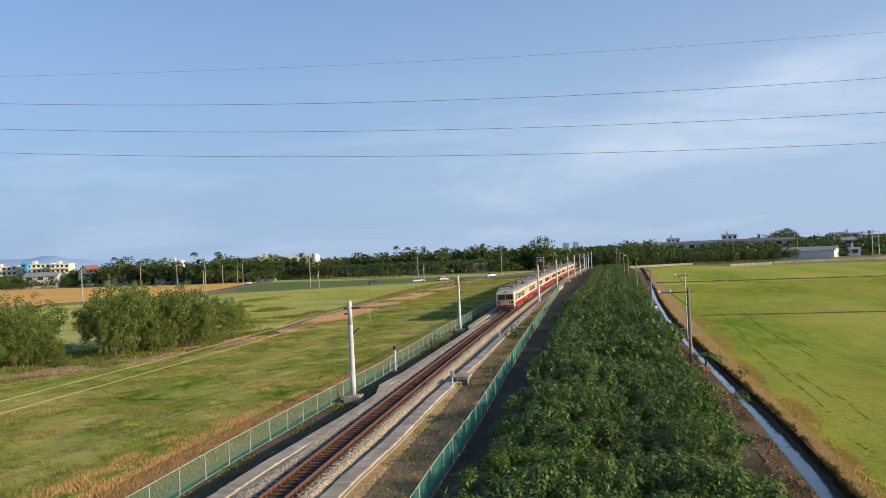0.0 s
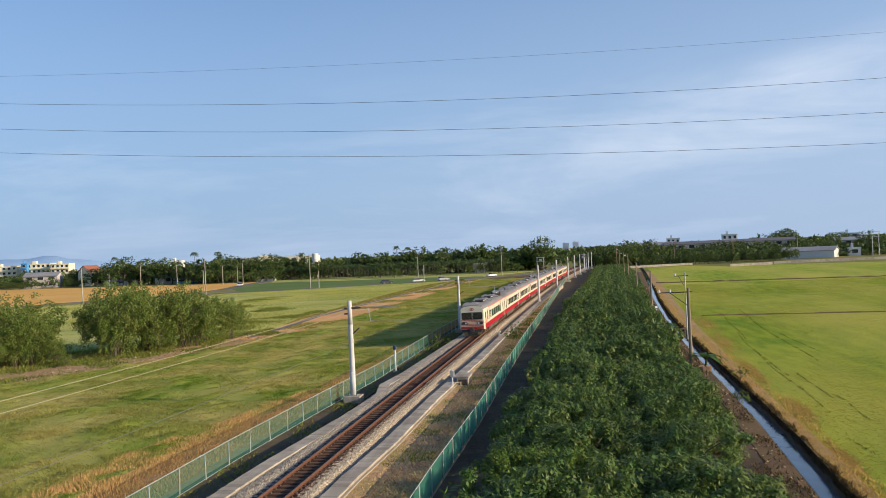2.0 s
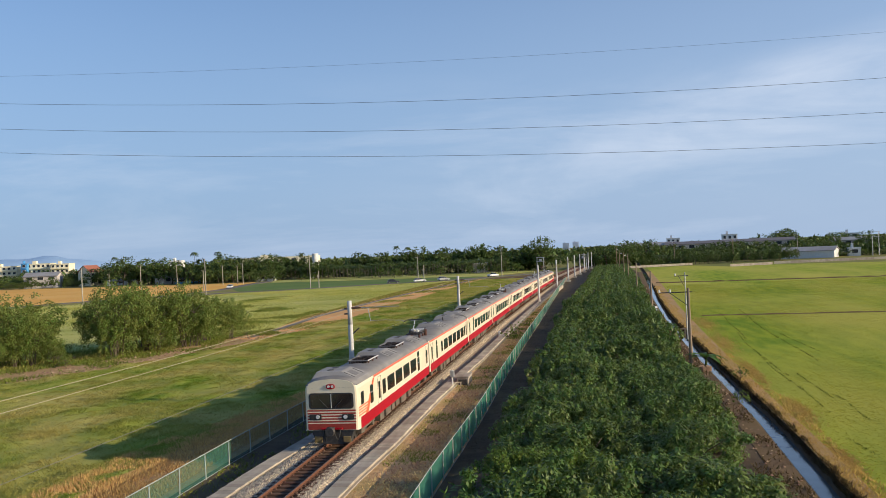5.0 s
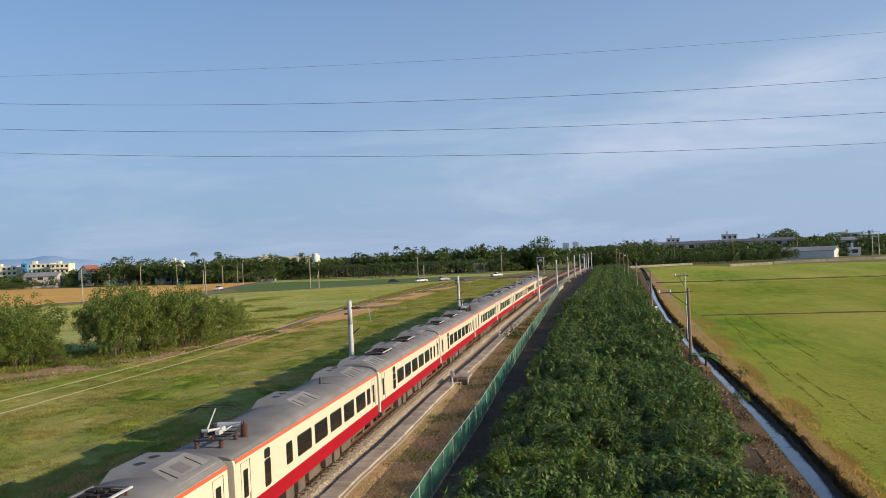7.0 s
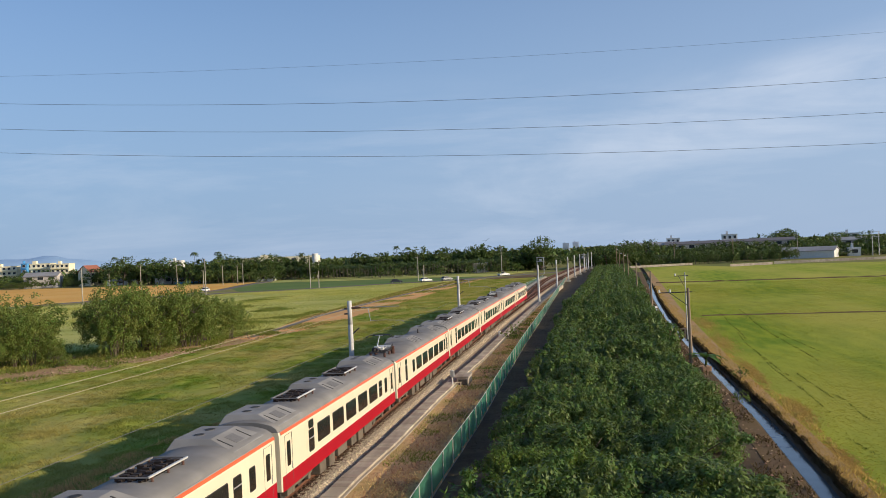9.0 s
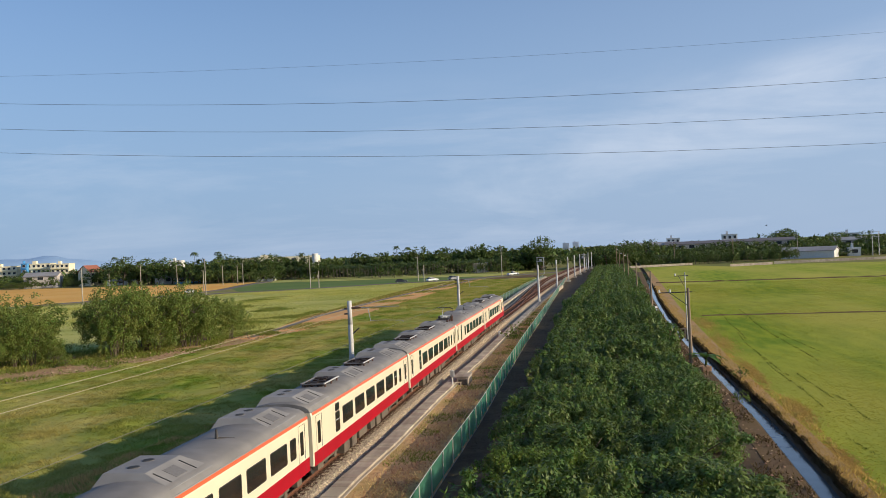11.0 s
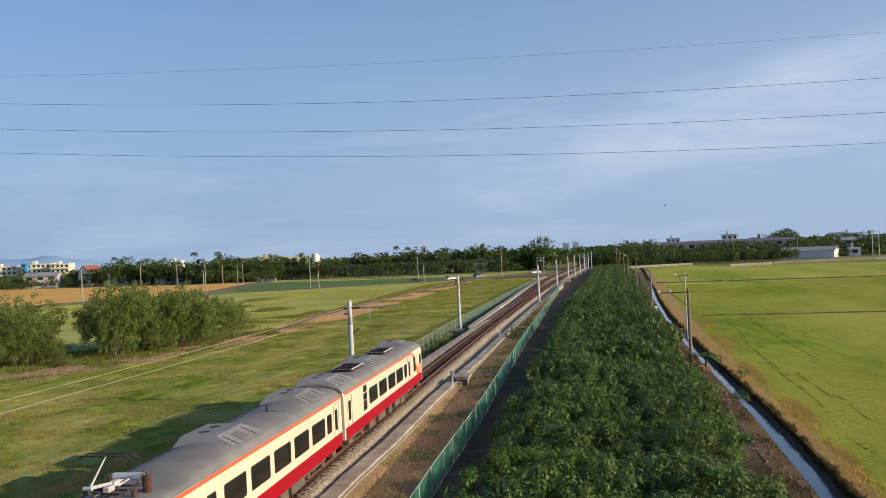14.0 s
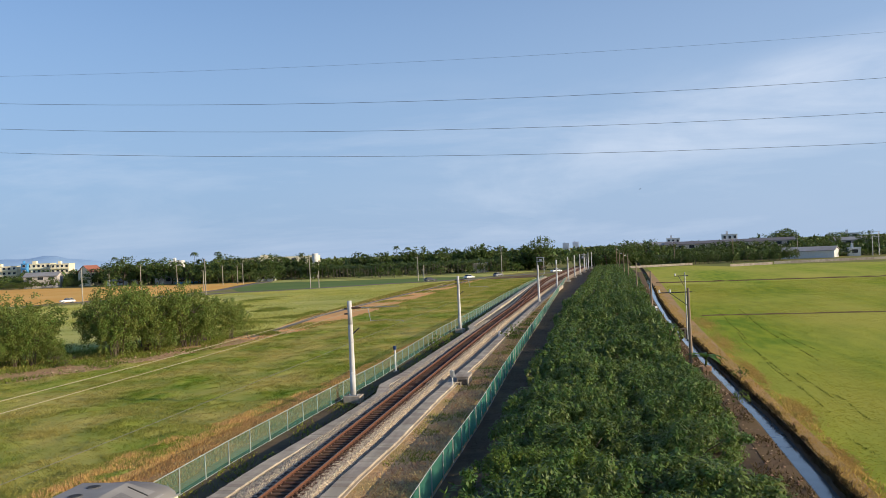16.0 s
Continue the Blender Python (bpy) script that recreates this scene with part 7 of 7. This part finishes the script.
def ditch_clutter():
    # banana plant in a brick ring beside the ditch
    rng = np.random.default_rng(6)
    b = thing("banana_plant", "young banana plant with broad ragged leaves", "banana plant", at=(10.15, 77.0, G - 0.03))
    bm = bmesh.new()
    tube(bm, (0, 0, 0), (0.05, 0, 0.9), 0.11, 0.08, 8)
    part("stem", bm, PALM_LEAF, b)
    for k in range(9):
        a = 6.283 * k / 9 + rng.uniform(-0.3, 0.3)
        d, s = Vector((math.cos(a), math.sin(a), 0)), Vector((-math.sin(a), math.cos(a), 0))
        bm = bmesh.new()
        rise = rng.uniform(0.5, 1.2)
        ring = []
        for j in range(7):
            u = j / 6
            p = Vector((0, 0, 0.85)) + d * 1.75 * u + Vector((0, 0, rise * 1.3 * u - 1.25 * u * u))
            w = 0.30 * math.sin(math.pi * (0.08 + 0.9 * u))
            ring.append([p - s * w + Vector((0, 0, 0.05)), p, p + s * w + Vector((0, 0, 0.05))])
        loft(bm, ring)
        part("leaf", bm, BANANA, b)
    r = thing("brick_ring", "ring of loose bricks round a plant", "brick planter", at=(9.75, 74.9, G))
    for k in range(14):
        a = 6.283 * (k % 7) / 7
        bm = bmesh.new()
        box(bm, 0.42 * math.cos(a) - 0.12, 0.42 * math.cos(a) + 0.12, 0.42 * math.sin(a) - 0.12, 0.42 * math.sin(a) + 0.12, (k // 7) * 0.22, (k // 7) * 0.22 + 0.21, 0.01)
        part("brick", bm, RUBBLE, r)
    f = thing("wooden_frame", "small weathered wooden frame over the ditch path", "wooden frame", at=(10.5, 100.6, G))
    for sx in (-0.7, 0.7):
        for sy in (-0.3, 0.3):
            bm = bmesh.new()
            box(bm, sx - 0.05, sx + 0.05, sy - 0.05, sy + 0.05, 0, 1.0)
            part("leg", bm, WOOD_POLE, f)
    for sy in (-0.3, 0.3):
        bm = bmesh.new()
        box(bm, -0.85, 0.85, sy - 0.06, sy + 0.06, 1.0, 1.1)
        part("bar", bm, WOOD_POLE, f)
    w = thing("water_butt", "round white plastic drum by the ditch", "drum", at=(10.3, 124, G))
    bm = bmesh.new()
    tube(bm, (0, 0, 0), (0, 0, 0.75), 0.34, 0.36, 14)
    tube(bm, (0, 0, 0.75), (0, 0, 0.85), 0.36, 0.25, 14)
    part("drum", bm, WHITE, w)
    for x, y, t in ((10.9, 141, 20), (11.2, 146, -35), (11.0, 150, 70)):
        s = thing("plastic_sheet", "crumpled pale plastic sheet on the bank", "plastic sheet", at=(x, y, G + 0.02))
        rr = random.Random(int(y))
        bm = bmesh.new()
        ring = [[(a * 0.45, c * 0.45, rr.uniform(0.03, 0.4)) for a in range(-2, 3)] for c in range(-2, 3)]
        loft(bm, ring)
        part("sheet", bm, WHITE, s)


ditch_clutter()

# ridge of hills on the far horizon, air haze mixed into their blue
HAZE_HILL = mat("hazy blue hills", (0.42, 0.60, 0.80), (0.39, 0.57, 0.77), 0.002, rough=1.0, world=True)
bm = bmesh.new()
rr = random.Random(2)
top, foot = [], []
for k in range(60):
    a = -62 + 40 * k / 59
    d = 4200
    x, y = d * math.sin(radians(a)), d * math.cos(radians(a))
    fall = min(1.0, max(0.05, (-27.5 - a) / 3.5))
    z = (56 + 8 * math.sin(a * 0.9) + 5 * math.sin(a * 2.3 + 1) + rr.uniform(-1.5, 1.5)) * fall
    top.append((x, y, z))
    foot.append((x * 0.93, y * 0.93, -3))
loft(bm, [foot, top, [(p[0] * 1.04, p[1] * 1.04, -3) for p in top]])
bmesh.ops.recalc_face_normals(bm, faces=bm.faces)
tagged(part("hills", bm, HAZE_HILL, smooth=True), "hazy blue hills on the far horizon", "hills", kind="structure")


# ---------------------------------------------------------------- road traffic
def build_auto(paint, label, pickup=False, long=4.4):
    c = thing("car", label, "car", group="cars on the country road")
    L, W = long / 2, 0.86
    bm = bmesh.new()
    prof = [(-L, 0.35), (-L, 0.75), (-L + 0.1, 0.92), (L - 1.2, 0.98), (L - 0.15, 0.80), (L, 0.6), (L, 0.35)]
    loft(bm, [[(x, s * W, z) for x, z in prof] for s in (-1, 1)], closed=True, caps=True)
    bmesh.ops.recalc_face_normals(bm, faces=bm.faces)
    body = part("body", bm, paint, c)
    bm = bmesh.new()
    cab = [(-L + (1.9 if pickup else 0.25), 0.93), (-L + (2.0 if pickup else 0.75), 1.42), (L - 2.0, 1.45), (L - 1.25, 0.96)]
    loft(bm, [[(x, s * W * k, z) for (x, z), k in zip(cab, (0.98, 0.82, 0.82, 0.98))] for s in (-1, 1)], closed=True, caps=True)
    bmesh.ops.recalc_face_normals(bm, faces=bm.faces)
    part("cabin_glass", bm, DARK_GLASS, c)
    bm = bmesh.new()
    box(bm, cab[1][0] - 0.03, cab[2][0] + 0.03, -W * 0.83, W * 0.83, 1.43, 1.50, 0.02)
    part("roof", bm, paint, c)
    for sx in (-L + 0.8, L - 0.85):
        for sy in (-1, 1):
            bm = bmesh.new()
            tube(bm, (sx, sy * (W - 0.16), 0.31), (sx, sy * (W + 0.02), 0.31), 0.31, 0.31, 14)
            tyre = part("wheel", bm, RUBBER, c)
            bm = bmesh.new()
            tube(bm, (sx, sy * (W + 0.02), 0.31), (sx, sy * (W + 0.03), 0.31), 0.19, 0.18, 10)
            part("rim", bm, GALV, tyre)
    for sy in (-0.62, 0.62):
        bm = bmesh.new()
        box(bm, L - 0.06, L + 0.015, sy - 0.15, sy + 0.15, 0.60, 0.74, 0.02)
        part("headlight", bm, LAMP_LENS, c)
    return c


CAR_WHITE = mat("white car paint", (0.80, 0.80, 0.78), (0.76, 0.76, 0.74), 1, rough=0.3, coat=0.4)
CAR_DARK = mat("dark grey car paint", (0.035, 0.04, 0.05), (0.045, 0.05, 0.06), 1, rough=0.3, coat=0.4)
CAR_SILVER = mat("silver car paint", (0.36, 0.36, 0.38), (0.33, 0.33, 0.35), 1, rough=0.3, metal=0.5, coat=0.4)
AUTOS = [
    (build_auto(CAR_WHITE, "white car on the field road"), [(0, -144.7, 375.7), (1, -142.5, 364.1), (2, -140.9, 355.5), (3, -139.5, 348.2), (4, -138.2, 341.6), (6.5, -134.8, 322.0), (7.5, -134.9, 315.5), (9, -135.1, 307.0), (11.5, -136.0, 291.0), (12, -136.5, 286.3), (13, -139.8, 279.0), (15, -151.5, 263.8), (16, -157.8, 255.7)]),
    (build_auto(CAR_WHITE, "white saloon car on the country road"), [(0, -57.4, 316.0), (6.5, -56.7, 316.3), (7.5, -56.2, 316.7), (9, -55.1, 317.7), (11.5, -52.3, 320.2), (12.5, -50.5, 321.9), (13.5, -48.5, 323.7), (14.5, -45.6, 326.9), (16, -41.2, 333.5)]),
    (build_auto(CAR_DARK, "dark grey car on the country road"), [(0, -72.6, 310.3), (1.5, -69.4, 312.6), (3.5, -67.1, 314.2), (6.5, -66.3, 314.4), (9, -65.3, 314.6), (11.5, -62.9, 315.0), (12.5, -61.1, 315.3), (14.5, -57.3, 316.0), (16, -53.7, 319.0)]),
    (build_auto(CAR_SILVER, "silver car near the level crossing"), [(0, -49.6, 322.8), (3.5, -49.4, 323.0), (7, -49.2, 323.1), (9, -48.4, 323.9), (11.5, -45.2, 327.4), (13.5, -39.9, 335.5), (16, -31.5, 347.7)]),
    (build_auto(CAR_WHITE, "white pickup waiting near the crossing", True, 5.0), [(0, -34.2, 344.0), (4, -33.6, 344.8), (7, -32.1, 347.1), (9, -29.5, 349.6), (11.5, -24.9, 354.0), (12.5, -22.1, 356.7), (14, -17.6, 361.1), (16, -9.4, 369.6)]),
]


# ---------------------------------------------------------------- birds
FEATHER = mat("dark bird plumage", (0.035, 0.035, 0.045), (0.05, 0.048, 0.055), 30, rough=0.7)


def build_bird(label):
    b = thing("bird", label, "bird", group="swallows in the air")
    bm = bmesh.new()
    rings = []
    for u, r in ((-0.09, 0.004), (-0.05, 0.018), (0.0, 0.024), (0.045, 0.019), (0.065, 0.014), (0.085, 0.003)):
        rings.append([(r * math.cos(a * 0.785), u, r * 0.85 * math.sin(a * 0.785)) for a in range(8)])
    loft(bm, rings, closed=True, caps=True)
    part("body", bm, FEATHER, b, smooth=True)
    for s in (-1, 1):
        bm = bmesh.new()
        rib = [(0.015, 0.04, -0.035, 0.0), (0.07, 0.055, -0.03, 0.028), (0.12, 0.03, -0.035, 0.045), (0.17, -0.015, -0.045, 0.05), (0.205, -0.06, -0.065, 0.046)]
        loft(bm, [[(s * x, f, z), (s * x, (f + r) / 2, z + 0.006), (s * x, r, z), (s * x, (f + r) / 2, z - 0.002)] for x, f, r, z in rib], closed=True, caps=True)
        bmesh.ops.recalc_face_normals(bm, faces=bm.faces)
        part("wing", bm, FEATHER, b)
    for s in (-1, 1):
        bm = bmesh.new()
        loft(bm, [[(s * 0.004, -0.08, 0.002), (s * 0.014, -0.08, 0.0), (s * 0.01, -0.08, -0.004)], [(s * 0.028, -0.17, 0.002), (s * 0.034, -0.17, 0.0), (s * 0.031, -0.17, -0.002)]], closed=True, caps=True)
        part("tail_feather", bm, FEATHER, b)
    return b


BIRDS = [
    (build_bird("dark swallow with spread wings in flight"), [(0, 60, -60, 14), (6.8, 8.5, 5.0, 9.6), (7.4, 3.9, 10.3, 9.9), (7.5, 3.55, 10.9, 10.0), (7.7, 2.9, 13.7, 10.2), (7.9, 1.9, 17.9, 10.3), (8, 1.15, 20.0, 10.4), (8.2, -0.3, 25.0, 10.3), (8.4, -2.0, 29.9, 10.3), (8.5, -2.5, 32.9, 10.3), (9, -4.7, 45.8, 10.2), (11, -18, 110, 12), (16, -60, 300, 14)]),
    (build_bird("dark swallow far off over the fields"), [(0, 120, 60, 9), (9, 30, 80, 9.5), (13, 10.0, 89.4, 12.6), (14.5, 8.1, 89.5, 13.6), (16, 6.3, 89.6, 15.0)]),
]


# ---------------------------------------------------------------- movement
def train_y(t):
    """Middle of the leading coach along the line."""
    return 145.227 - 18.1003 * t - 0.01645 * t ** 2 - 0.00138 * t ** 3 + 5.4 * max(0.0, t - 15.5) ** 2


def headings(rows, ahead):
    """Poses along a way, turned to where it leads; ahead: the model's own forward axis in degrees."""
    out, last = [], None
    for k, (t, *p) in enumerate(rows):
        q = rows[min(k + 1, len(rows) - 1)][1:]
        o = rows[max(k - 1, 0)][1:]
        out.append((t, p, math.degrees(math.atan2(q[1] - o[1], q[0] - o[0])) - ahead))
    return out


def motions():
    for k, car in enumerate(CARS):
        walk(car, [(0.5 * i, line_pose(train_y(0.5 * i) + PITCH * k)) for i in range(33)])
    for car, rows in AUTOS:
        walk(car, [(t, pose(p[0], p[1], G + 0.055, 0, 0, a)) for t, p, a in headings(rows, 0.0)])
    for bird, rows in BIRDS:
        walk(bird, [(t, pose(p[0], p[1], p[2], 0, 25 * math.sin(9 * t), a)) for t, p, a in headings(rows, 90.0)])


motions()
